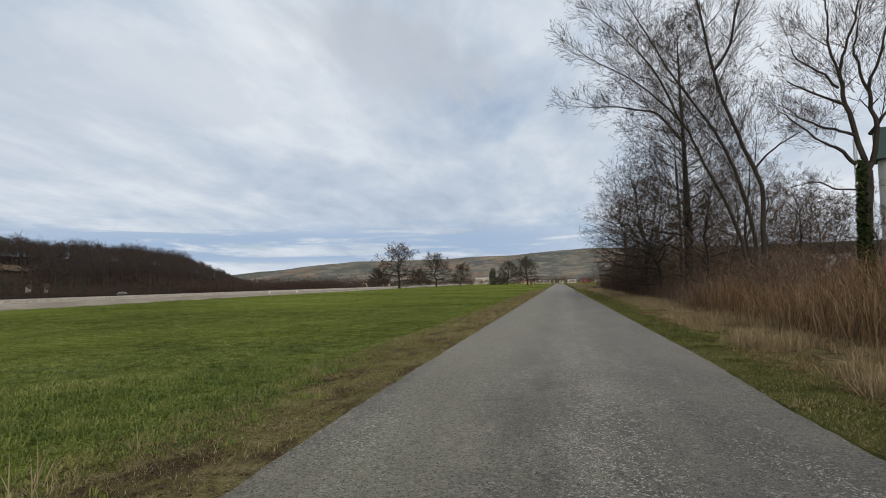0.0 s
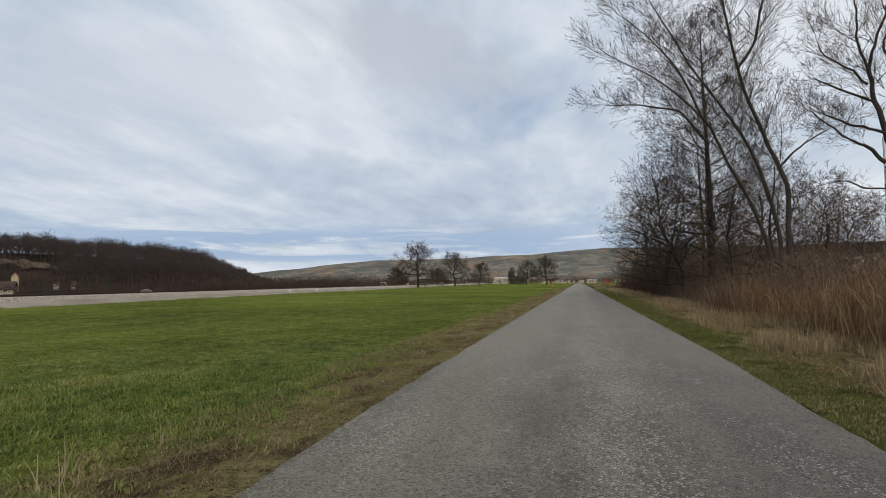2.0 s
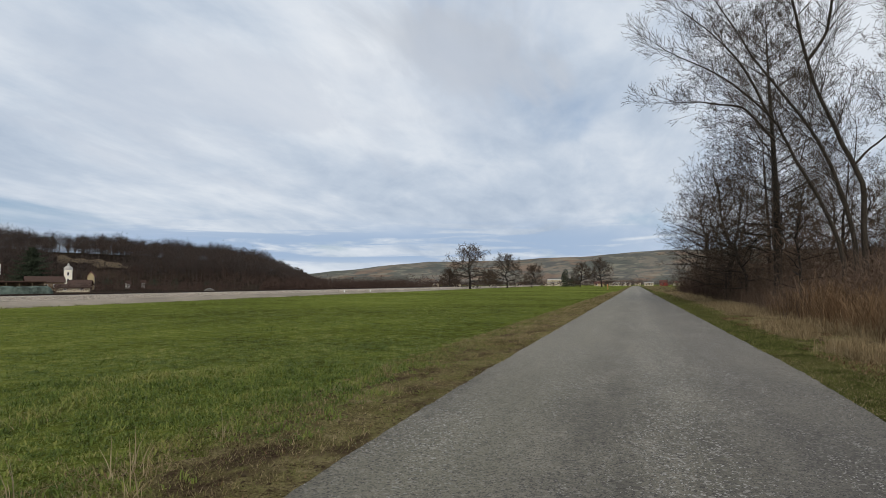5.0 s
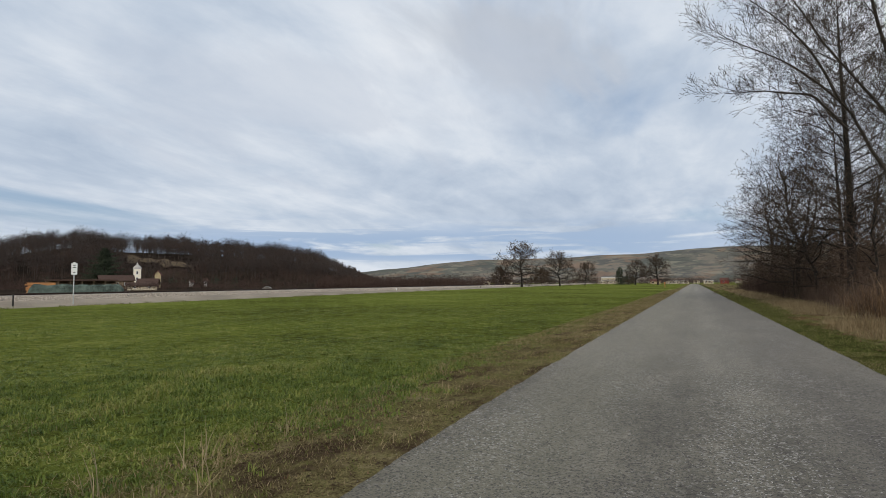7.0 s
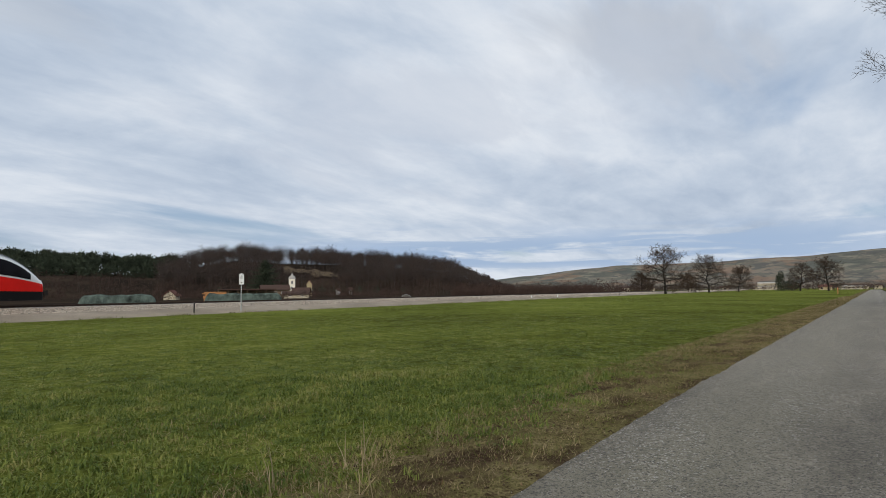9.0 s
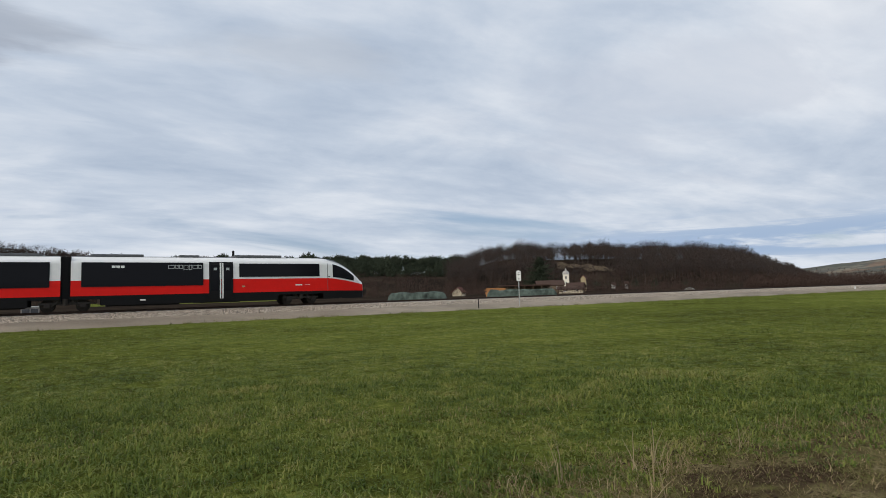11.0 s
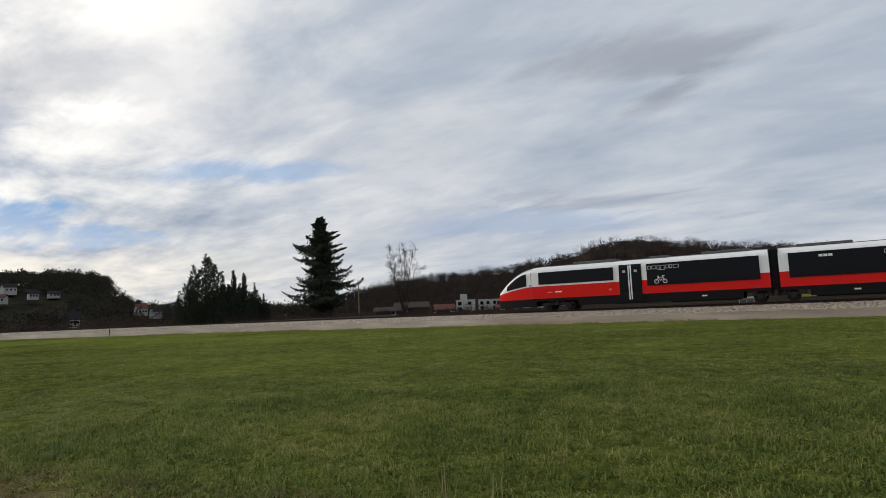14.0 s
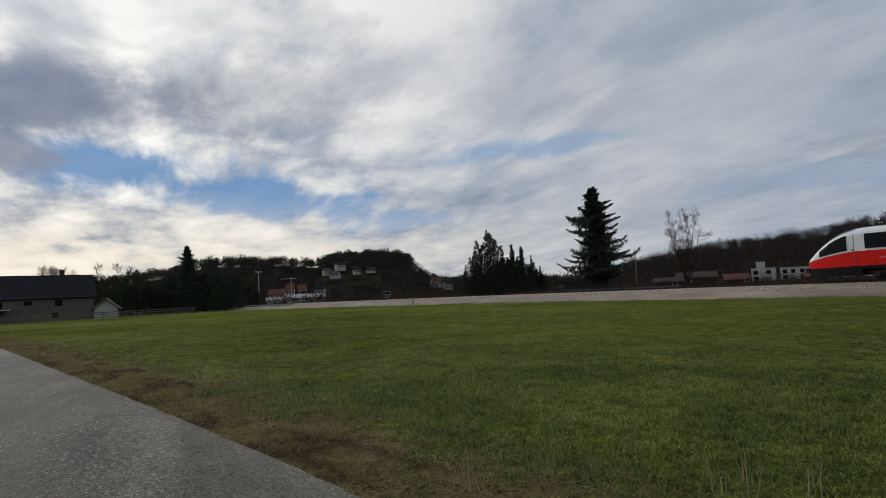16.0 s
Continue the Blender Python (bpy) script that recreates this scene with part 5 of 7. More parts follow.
def ivy_on(parent, height, radius, seed):
    """Ivy leaves wrapped about a trunk."""
    r = np.random.default_rng(seed)
    n = 6400
    z = (1 - np.sqrt(1 - r.random(n))) * height
    ang = r.random(n) * 2 * np.pi
    rad = radius * (0.95 + 1.0 * r.random(n) ** 1.5 * (0.6 + 0.4 * np.sin(z * 4 + ang * 2))) * (1.25 - 0.75 * z / height)
    c = np.stack([np.cos(ang) * rad + 0.012 * z, np.sin(ang) * rad, z], 1)
    d = r.normal(size=(n, 3)) * 0.06
    e = r.normal(size=(n, 3)) * 0.06
    v = np.stack([c - d, c + e, c + d, c - e], 1).reshape(-1, 3)
    ob = array_object("ivy", v, np.arange(len(v)).reshape(-1, 4), "ivy", parent)
    ob["label"] = "dark green ivy leaves"


ivy_on(bpy.data.objects["ivy_tree"], 5.3, 0.105, 5)


# ---- grass ----
def blades(name, pts, length, width, lean, mat, label, category, seed, bent=True, limp=0.5):
    """Grass blades joined: pts (n, 2) or (n, 3); length, width per blade."""
    r = np.random.default_rng(seed)
    n = len(pts)
    base = np.zeros((n, 3))
    base[:, :pts.shape[1]] = pts
    ang = r.random(n) * 2 * np.pi
    out = np.stack([np.cos(ang), np.sin(ang), np.zeros(n)], 1)
    twist = ang + np.pi / 2 + r.normal(size=n) * 0.5
    side = np.stack([np.cos(twist), np.sin(twist), np.zeros(n)], 1) * (width / 2)[:, None]
    tilt = np.abs(r.normal(size=n)) * lean
    up = np.array([0, 0, 1.0])
    d1 = out * np.sin(tilt)[:, None] + up * np.cos(tilt)[:, None]
    t2 = np.minimum(tilt + limp + r.random(n) * limp, 2.0)
    d2 = out * np.sin(t2)[:, None] + up * np.cos(t2)[:, None]
    if bent:
        m = base + d1 * (length * 0.55)[:, None]
        t = m + d2 * (length * 0.5)[:, None]
        t[:, 2] = np.maximum(t[:, 2], 0.012)
        v = np.stack([base - side, base + side, m + side * 0.85, m - side * 0.85, t], 1).reshape(-1, 3)
        k = np.arange(n)[:, None] * 5
        f = np.concatenate([k + [0, 1, 2], k + [0, 2, 3], k + [3, 2, 4]])
    else:
        t = base + d2 * length[:, None]
        t[:, 2] = np.maximum(t[:, 2], 0.012)
        v = np.stack([base - side, base + side, t], 1).reshape(-1, 3)
        f = np.arange(3 * n).reshape(-1, 3)
    ob = array_object(name, v, f, mat)
    return tagged(ob, label, category, kind="stuff")


def scatter(rng, count, r0, r1, a0, a1, power=0.5):
    """Points in a sector, denser towards r0 for a larger power."""
    u = rng.random(count)
    r = r0 * (r1 / r0) ** u if power > 1 else np.sqrt(r0 ** 2 + (r1 ** 2 - r0 ** 2) * u)
    a = np.radians(a0 + (a1 - a0) * rng.random(count))
    return np.stack([-r * np.sin(a), r * np.cos(a)], 1)


def smooth_noise(p, scale, seed):
    """Value noise on the plane for arrays of points."""
    g = np.random.default_rng(seed).random((64, 64))
    q = p * scale
    i = np.floor(q).astype(int)
    f = q - i
    f = f * f * (3 - 2 * f)
    a, b = g[i[:, 0] % 64, i[:, 1] % 64], g[(i[:, 0] + 1) % 64, i[:, 1] % 64]
    c, d = g[i[:, 0] % 64, (i[:, 1] + 1) % 64], g[(i[:, 0] + 1) % 64, (i[:, 1] + 1) % 64]
    return (a * (1 - f[:, 0]) + b * f[:, 0]) * (1 - f[:, 1]) + (c * (1 - f[:, 0]) + d * f[:, 0]) * f[:, 1]


LEFT = np.vectorize(lane_left)
FOOT = np.vectorize(foot)
rg = np.random.default_rng(4)


def in_field(p, gap):
    edge = LEFT(p[:, 1]) - 1.2 + 0.9 * (smooth_noise(p, 0.7, 3) - 0.5) + 0.9 * (smooth_noise(p, 3.0, 5) - 0.5) + 0.5 * (rg.random(len(p)) - 0.6) - gap
    return (p[:, 0] < edge) & (p[:, 0] > FOOT(p[:, 1]) - 0.1)


for lo, hi, count, per, gap, size, wide, bent in ((2.6, 12.0, 42000, 5, 0.016, 0.102, 0.0138, True), (6.0, 20.0, 66000, 5, 0.03, 0.102, 0.020, False), (17.0, 50.0, 50000, 5, 0.07, 0.12, 0.028, False), (44.0, 140.0, 18000, 4, 0.2, 0.14, 0.065, False)):
    p = scatter(rg, count, lo, hi, 2 if lo > 9 else 5, 196, 2 if lo > 16 else 0.5)
    p = p[in_field(p, 0.0)]
    # tillers stand in tufts; the bands fade into each other
    away = np.hypot(p[:, 0], p[:, 1])
    fade = np.clip((away - lo) / (lo * 0.6), 0, 1) * np.clip((hi - away) / (hi * (0.55 if bent else 0.25)), 0, 1)
    tuft = smooth_noise(p, 5.0, 8) * 0.45 + smooth_noise(p, 2.0, 13) * 0.3 + smooth_noise(p, 0.7, 9) * 0.25
    p = p[(tuft + 0.22 * rg.random(len(p)) > 0.46) & ((rg.random(len(p)) < fade) | (lo < 3))]
    grow = (0.55 + 0.75 * smooth_noise(p, 0.8, 12) + 0.4 * smooth_noise(p, 3.3, 15)) * (0.8 + 0.4 * rg.random(len(p)))
    p, grow = np.repeat(p, per, 0) + rg.normal(size=(len(p) * per, 2)) * gap, np.repeat(grow, per)
    blades("crop_grass", p, size * grow * (0.45 + 0.75 * rg.random(len(p))), wide * (0.6 + 0.7 * rg.random(len(p))), 1.05 if bent else 0.75, "crop", "short green blades of a young winter crop", "grass", int(lo * 10), bent, 0.95 if bent else 0.7)


def verge_points(count, y0, y1, d0, d1, side):
    y = y0 + (y1 - y0) * rg.random(count)
    d = d0 + (d1 - d0) * rg.random(count)
    x = LEFT(y) - d if side < 0 else LEFT(y) + LANE_WIDTH + d
    return np.stack([x, y], 1)


for side, mat, label in ((-1, "verge_grass", "thin tufts of dry and mossy grass on the verge"), (1, "verge_green", "short green grass on the verge")):
    # short tangled sward near by, with longer dry blades among it
    for count, y0, y1, size, wide, lean, cut, m in ((95000, -13, 16, 0.046, 0.0095, 1.15, 0.52 if side < 0 else 0.40, "verge_green"), (85000, -13, 16, 0.052, 0.0085, 1.3, 0.43 if side < 0 else 0.46, "verge_grass"), (50000, 15, 60, 0.08, 0.018, 0.9, 0.40, mat), (14000, 58, 130, 0.12, 0.06, 0.8, 0.3, mat)):
        p = verge_points(count if side < 0 else int(count * 0.7), y0 if side < 0 else max(y0, 3), y1, -0.12, 2.1, side)
        keep = smooth_noise(p, 0.9, 19) * 0.35 + smooth_noise(p, 2.4, 20) * 0.3 + smooth_noise(p, 8.0, 21) * 0.35
        if side < 0:
            keep = keep - 0.22 * np.clip(1 - (LEFT(p[:, 1]) - p[:, 0]) / 0.5, 0, 1) * smooth_noise(p, 0.5, 18)
        p = p[keep + 0.2 * rg.random(len(p)) > cut]
        k = size * (0.5 + 1.1 * rg.random(len(p))) * (0.5 + smooth_noise(p, 1.3, 22))
        blades("verge_grass", p, k, wide * (0.6 + 0.8 * rg.random(len(p))), lean, m, label, "grass", 71 + side + count % 97, False, 0.4)
p = verge_points(42000, -48, -9, -0.1, 2.2, -1)
p = p[smooth_noise(p, 2.0, 23) * 0.5 + smooth_noise(p, 6.0, 24) * 0.5 + 0.2 * rg.random(len(p)) > 0.48]
blades("verge_grass", p, 0.09 * (0.5 + rg.random(len(p))), 0.014 * (0.6 + 0.8 * rg.random(len(p))), 1.0, "verge_grass", "thin tufts of dry and mossy grass on the verge", "grass", 25, False, 0.4)
# tussocks and gaps on the worn verge beside the field
for m, count, per, seed, tall in (("verge_green", 620, 60, 41, 0.085), ("verge_grass", 520, 52, 43, 0.095)):
    q = verge_points(count, -13, 16, 0.12, 2.2, -1)
    q = q[smooth_noise(q, 1.1, seed) + 0.25 * rg.random(len(q)) > 0.52]
    big = np.repeat(0.5 + 0.9 * rg.random(len(q)), per)
    p = np.repeat(q, per, 0) + rg.normal(size=(len(q) * per, 2)) * (0.055 * big)[:, None]
    blades("tussocks", p, tall * big * (0.5 + 0.7 * rg.random(len(p))), 0.006 + 0.006 * rg.random(len(p)), 0.85, m, "low uneven grass tussocks on the worn verge", "grass", seed, False, 0.5)
p = verge_points(2600, -13, 16, 0.0, 2.1, -1)
p = p[smooth_noise(p, 1.3, 47) * 0.6 + smooth_noise(p, 5.0, 48) * 0.4 > 0.5]
blades("fallen_leaves", p, 0.02 + 0.045 * rg.random(len(p)), 0.014 + 0.022 * rg.random(len(p)), 1.4, "bramble", "brown fallen leaves and scraps lying on the verge", "litter", 49, False, 0.1)
# withered stalks at the edge of the crop
p = verge_points(34, -14, 22, 1.0, 2.1, -1)
blades("withered_stalks", p, 0.2 + 0.32 * rg.random(len(p)) ** 2, np.full(len(p), 0.0045), 0.35, "dry_grass", "pale withered grass stalks at the edge of the crop", "grass", 90, True, 0.35)
p = np.repeat(verge_points(12, -9, 18, 1.2, 2.0, -1), 18, 0) + rg.normal(size=(12 * 18, 2)) * 0.07
blades("withered_stalks", p, 0.16 + 0.3 * rg.random(len(p)), np.full(len(p), 0.0035), 0.5, "dry_grass", "pale tufts of withered grass at the edge of the crop", "grass", 91, True, 0.5)


# lying straw, and single tall stalks where the crop begins
p = verge_points(26000, -13, 18, 0.05, 2.0, -1)
p = p[smooth_noise(p, 1.7, 61) * 0.5 + smooth_noise(p, 5.0, 62) * 0.5 > 0.53]
blades("lying_straw", p, 0.03 + 0.07 * rg.random(len(p)), 0.004 + 0.006 * rg.random(len(p)), 1.45, "dry_grass", "pale bits of straw lying on the verge", "straw", 63, False, 0.3)
spots = np.array([(-3.72, -3.14), (-3.90, -3.06), (-4.06, -3.15), (-4.27, -2.72), (-2.23, -4.31), (-4.37, 3.03), (-4.20, 3.03), (-4.04, 3.66), (-4.26, 3.84), (-4.30, 4.07), (-4.19, 5.10), (-4.46, 11.7), (-3.6, 3.4)])
p = np.repeat(spots, 3, 0) + rg.normal(size=(39, 2)) * 0.05
blades("tall_stalks", p, 0.20 + 0.27 * rg.random(39), np.full(39, 0.010), 0.32, "straw", "single tall withered stalks at the edge of the crop", "grass", 64, True, 0.12)
p = np.repeat(np.array([(-4.1, 3.15), (-4.15, 3.9), (-4.5, 2.7), (-4.3, 5.3), (-4.0, 2.6), (-4.4, 8.0)]), 30, 0) + rg.normal(size=(180, 2)) * 0.12
blades("withered_stalks", p, 0.06 + 0.14 * rg.random(180), np.full(180, 0.005), 0.9, "straw", "pale tufts of withered grass at the edge of the crop", "grass", 66, True, 0.5)
p = scatter(rg, 26000, 3.2, 9.0, 40, 178)
p = p[in_field(p, 0.0)]
p = p[smooth_noise(p, 0.8, 74) * 0.6 + smooth_noise(p, 4.0, 75) * 0.4 > 0.64]
blades("dead_blades", p, 0.05 + 0.07 * rg.random(len(p)), 0.004 + 0.005 * rg.random(len(p)), 1.2, "verge_grass", "dead brown blades lying among the young crop", "grass", 76, False, 0.2)
p = np.repeat(np.array([(-2.3, -4.3), (-1.6, -7.6), (-3.2, -4.4), (-2.6, -6.0), (-3.9, 6.4), (-3.6, 8.1)]), 26, 0) + rg.normal(size=(156, 2)) * 0.09
blades("withered_stalks", p, 0.10 + 0.14 * rg.random(156), np.full(156, 0.005), 0.9, "dry_grass", "pale tufts of withered grass at the edge of the crop", "grass", 65, True, 0.4)


# ragged tufts where the crop meets the gravel
y = -70 + 200 * rg.random(16000)
p = np.stack([FOOT(y) + 0.5 - 0.95 * rg.random(16000) ** 1.5, y], 1)
p = p[smooth_noise(p, 0.5, 81) * 0.5 + smooth_noise(p, 2.0, 82) * 0.5 > 0.52]
blades("edge_tufts", p, 0.12 + 0.16 * rg.random(len(p)), 0.03 + 0.03 * rg.random(len(p)), 0.6, "verge_green", "ragged grass tufts at the foot of the embankment", "grass", 83, False, 0.4)


# ---- dry grass, canes and brush on the hedge bank ----
def bank_points(count, y0, y1, d0, d1, power=1.0):
    y = y0 + (y1 - y0) * rg.random(count) ** power
    d = d0 + (d1 - d0) * rg.random(count)
    return np.stack([LEFT(y) + LANE_WIDTH + d + 0.010 * np.maximum(y - 10, 0), y], 1)


def tufts(count, y0, y1, d0, d1, per, wide, power=1.3):
    p = bank_points(count, y0, y1, d0, d1, power)
    p = p[smooth_noise(p, 0.6, 30) + 0.45 * smooth_noise(p, 2.0, 33) > 0.70]
    return np.repeat(p, per, 0) + rg.normal(size=(len(p) * per, 2)) * wide


p = tufts(1150, 5, 26, 1.3, 4.2, 50, 0.12)
blades("dry_grass", p, 0.12 + 0.52 * rg.random(len(p)) ** 1.5 * (0.4 + 0.9 * smooth_noise(p, 0.5, 31)), 0.006 + 0.008 * rg.random(len(p)), 0.75, "dry_grass", "tall tan withered grass along the hedge", "grass", 92, True, 0.5)
p = tufts(1300, 24, 60, 1.5, 4.6, 26, 0.16, 1.0)
blades("dry_grass", p, 0.2 + 0.55 * rg.random(len(p)) * (0.4 + smooth_noise(p, 0.35, 31)), 0.014 + 0.012 * rg.random(len(p)), 0.5, "dry_grass", "tall tan withered grass along the hedge", "grass", 94, False, 0.5)
p = np.repeat(bank_points(700, 60, 130, 1.4, 4.2), 8, 0) + rg.normal(size=(5600, 2)) * 0.2
blades("dry_grass", p, 0.4 + 0.6 * rg.random(len(p)), np.full(len(p), 0.05), 0.4, "dry_grass", "tall tan withered grass along the hedge", "grass", 93, False, 0.6)


def canes(name, clumps, per, tall, mat, label, seed, wide=0.016, spread=0.45, twigs=4):
    """Shoots that rise and arch over, with side twigs, joined."""
    r = np.random.default_rng(seed)
    base = np.repeat(clumps, per, 0) + r.normal(size=(len(clumps) * per, 2)) * 0.30
    n = len(base)
    h = np.repeat(tall, per) * (0.4 + 0.65 * r.random(n))
    ang = r.random(n) * 2 * np.pi
    out = np.stack([np.cos(ang), np.sin(ang), np.zeros(n)], 1) * (np.abs(r.normal(size=n)) * spread * h)[:, None]
    up = np.array([0, 0, 1.0])
    sag = (0.25 * r.random(n) ** 2 * h)[:, None]
    foot_ = np.concatenate([base, np.full((n, 1), -0.02)], 1)
    wob = [r.normal(size=(n, 3)) * 0.035 * h[:, None] for _ in range(5)]
    knots = [foot_ + out * u ** 1.7 + up * (h * u)[:, None] * (1.15 - 0.15 * u) - up * sag * u ** 4 + (wob[k] if k else 0) for k, u in enumerate((0.0, 0.28, 0.55, 0.8, 1.0))]
    w = wide * (0.45 + 0.9 * r.random(n) ** 2)
    side = np.cross(up, out + r.normal(size=(n, 3)) * 0.2)
    side /= np.linalg.norm(side, axis=1, keepdims=True) + 1e-9
    vs = np.stack([q for k, c in enumerate(knots) for q in (c - side * (w * (1 - 0.19 * k) / 2)[:, None], c + side * (w * (1 - 0.19 * k) / 2)[:, None])], 1).reshape(-1, 3)
    i = np.arange(n)[:, None] * 10
    fs = np.concatenate([np.concatenate([i + [2 * k, 2 * k + 1, 2 * k + 3], i + [2 * k, 2 * k + 3, 2 * k + 2]]) for k in range(4)])
    V, F, o = [vs], [fs], len(vs)
    for _ in range(twigs):
        k = r.integers(1, 4)
        f = r.random((n, 1))
        a = knots[k] * (1 - f) + knots[k + 1] * f
        b = a + np.concatenate([r.normal(size=(n, 2)) * 0.16, (0.06 + 0.22 * r.random(n))[:, None]], 1) * (h / 2)[:, None]
        v, q = slivers(a, b, w * 0.5, r)
        V.append(v), F.append(q + o)
        o += len(v)
    return tagged(array_object(name, np.concatenate(V), np.concatenate(F), mat), label, "brush", kind="stuff")


c = bank_points(360, 9, 33, 3.5, 8.4, 1.0)
canes("hedge_brush", c, 30, (1.25 + 0.8 * rg.random(len(c))) * (0.65 + 0.8 * smooth_noise(c, 0.3, 50)) * (1.0 + 0.38 * np.clip((24 - c[:, 1]) / 8, 0, 1)), "bramble", "dense reddish-brown leafless canes and brambles", 95, 0.022, 0.46, 3)
c = bank_points(260, 26, 60, 3.9, 8.5, 1.0)
canes("hedge_brush", c, 22, (1.3 + 1.3 * rg.random(len(c))) * (0.6 + 0.8 * smooth_noise(c, 0.3, 50)), "thicket_twig", "grey-brown leafless undergrowth below the trees", 98, 0.030, 0.30, 3)
c = bank_points(300, 58, 130, 3.6, 9.5)
canes("hedge_brush", c, 14, (1.2 + 2.0 * rg.random(len(c))) * (0.6 + 1.0 * smooth_noise(c, 0.2, 51)), "scrub_twig", "dull reddish-brown leafless brush beside the lane", 96, 0.05, 0.3, 3)
c = bank_points(300, 16, 75, 6.0, 13)
canes("hedge_brush", c, 18, 2.0 + 2.0 * rg.random(len(c)), "thicket_twig", "grey-brown leafless undergrowth below the trees", 97, 0.036, 0.3, 3)


def crumbs(name, p, size, z, mat, label, category):
    """Small angular bits lying about, joined."""
    b = np.stack([p[:, 0], p[:, 1], np.full(len(p), z)], 1)
    c = rg.normal(size=(len(p), 4, 3))
    c /= np.linalg.norm(c, axis=2, keepdims=True)
    c[:, :, 2] = np.abs(c[:, :, 2]) * 0.7
    c[:, 0] = (0, 0, 0.8)
    v = (b[:, None, :] + c * size[:, None, None]).reshape(-1, 3)
    k = np.arange(len(p))[:, None] * 4
    f = np.concatenate([k + [0, 1, 2], k + [0, 2, 3], k + [0, 3, 1], k + [1, 3, 2]])
    return tagged(array_object(name, v, f, mat), label, category, kind="stuff")


# fallen leaves and litter on the bank and the verge below the hedge
p = verge_points(30000, 4, 34, 0.9, 4.4, 1)
p = p[smooth_noise(p, 0.9, 70) * 0.6 + smooth_noise(p, 3.0, 71) * 0.4 > 0.52]
blades("leaf_litter", p, 0.04 + 0.06 * rg.random(len(p)), 0.02 + 0.03 * rg.random(len(p)), 1.35, "bramble", "brown fallen leaves and litter below the hedge", "litter", 72, False, 0.1)


# loose grit on the lane, crumbs of earth on the verge
n = 22000
p = verge_points(n, -8, 24, -5.65, 0.05, -1)
mid = smooth_noise(p * np.array([1.0, 0.3]), 1.2, 40)
edge = np.minimum(np.abs(p[:, 0] - LEFT(p[:, 1])), np.abs(p[:, 0] - LEFT(p[:, 1]) - LANE_WIDTH)) < 0.25
crown = np.exp(-((p[:, 0] - LEFT(p[:, 1]) - 3.2) / 0.8) ** 2)
p = p[(mid * 0.7 + 0.3 * crown + 0.35 * rg.random(n) > 0.72) | (edge & (rg.random(n) < 0.6))]
crumbs("loose_grit", p, 0.0035 + 0.007 * rg.random(len(p)) ** 3, 0.034, "stone_grit", "pale loose grit scattered on the asphalt", "grit")
p = verge_points(9000, -12, 18, -0.05, 2.0, -1)
p = p[smooth_noise(p, 1.6, 44) > 0.5]
crumbs("earth_crumbs", p, 0.008 + 0.03 * rg.random(len(p)) ** 3, 0.008, "earth", "dark crumbs of earth on the verge", "earth")


# ---- buildings ----
def prism(length, depth, eaves, ridge):
    """Walls of a gabled house: a pentagon along x, open to nothing below."""
    bm = bmesh.new()
    l, d = length / 2, depth / 2
    ends = []
    for x in (-l, l):
        ends.append([bm.verts.new(p) for p in ((x, -d, -0.3), (x, d, -0.3), (x, d, eaves), (x, 0, ridge - 0.12), (x, -d, eaves))])
    a, b = ends
    bm.faces.new(a[::-1]), bm.faces.new(b)
    for i in range(5):
        j = (i + 1) % 5
        bm.faces.new((a[i], a[j], b[j], b[i]))
    bmesh.ops.recalc_face_normals(bm, faces=bm.faces[:])
    return bm


def gable_roof(length, depth, eaves, ridge, over=0.5, thick=0.22):
    bm = bmesh.new()
    l, d = length / 2 + over, depth / 2 + over
    fall = (ridge - eaves) / (depth / 2)
    low = ridge - fall * d
    for s in (-1, 1):
        p = [(-l, s * d, low), (l, s * d, low), (l, 0, ridge), (-l, 0, ridge)]
        v = [bm.verts.new(q) for q in p] + [bm.verts.new((q[0], q[1], q[2] + thick)) for q in p]
        for f in ((0, 1, 2, 3), (4, 5, 6, 7), (0, 1, 5, 4), (1, 2, 6, 5), (3, 0, 4, 7)):
            bm.faces.new([v[i] for i in f])
    bmesh.ops.recalc_face_normals(bm, faces=bm.faces[:])
    return bm


def add_window(parent, x, y, z, w, h, facing=-1, frame_mat="sign_white"):
    """A window in a wall that faces -y (or +-x with facing 'x')."""
    if facing == "x":
        fr = part("window", boxes((x, y, z, 0.10, w, h), bevel=0.02), frame_mat, parent)
        part("pane", boxes((x + math.copysign(0.03, x), y, z, 0.08, w - 0.2, h - 0.2)), "glass_dark", fr)
    else:
        fr = part("window", boxes((x, y, z, w, 0.10, h), bevel=0.02), frame_mat, parent)
        part("pane", boxes((x, y - 0.03, z, w - 0.2, 0.08, h - 0.2)), "glass_dark", fr)


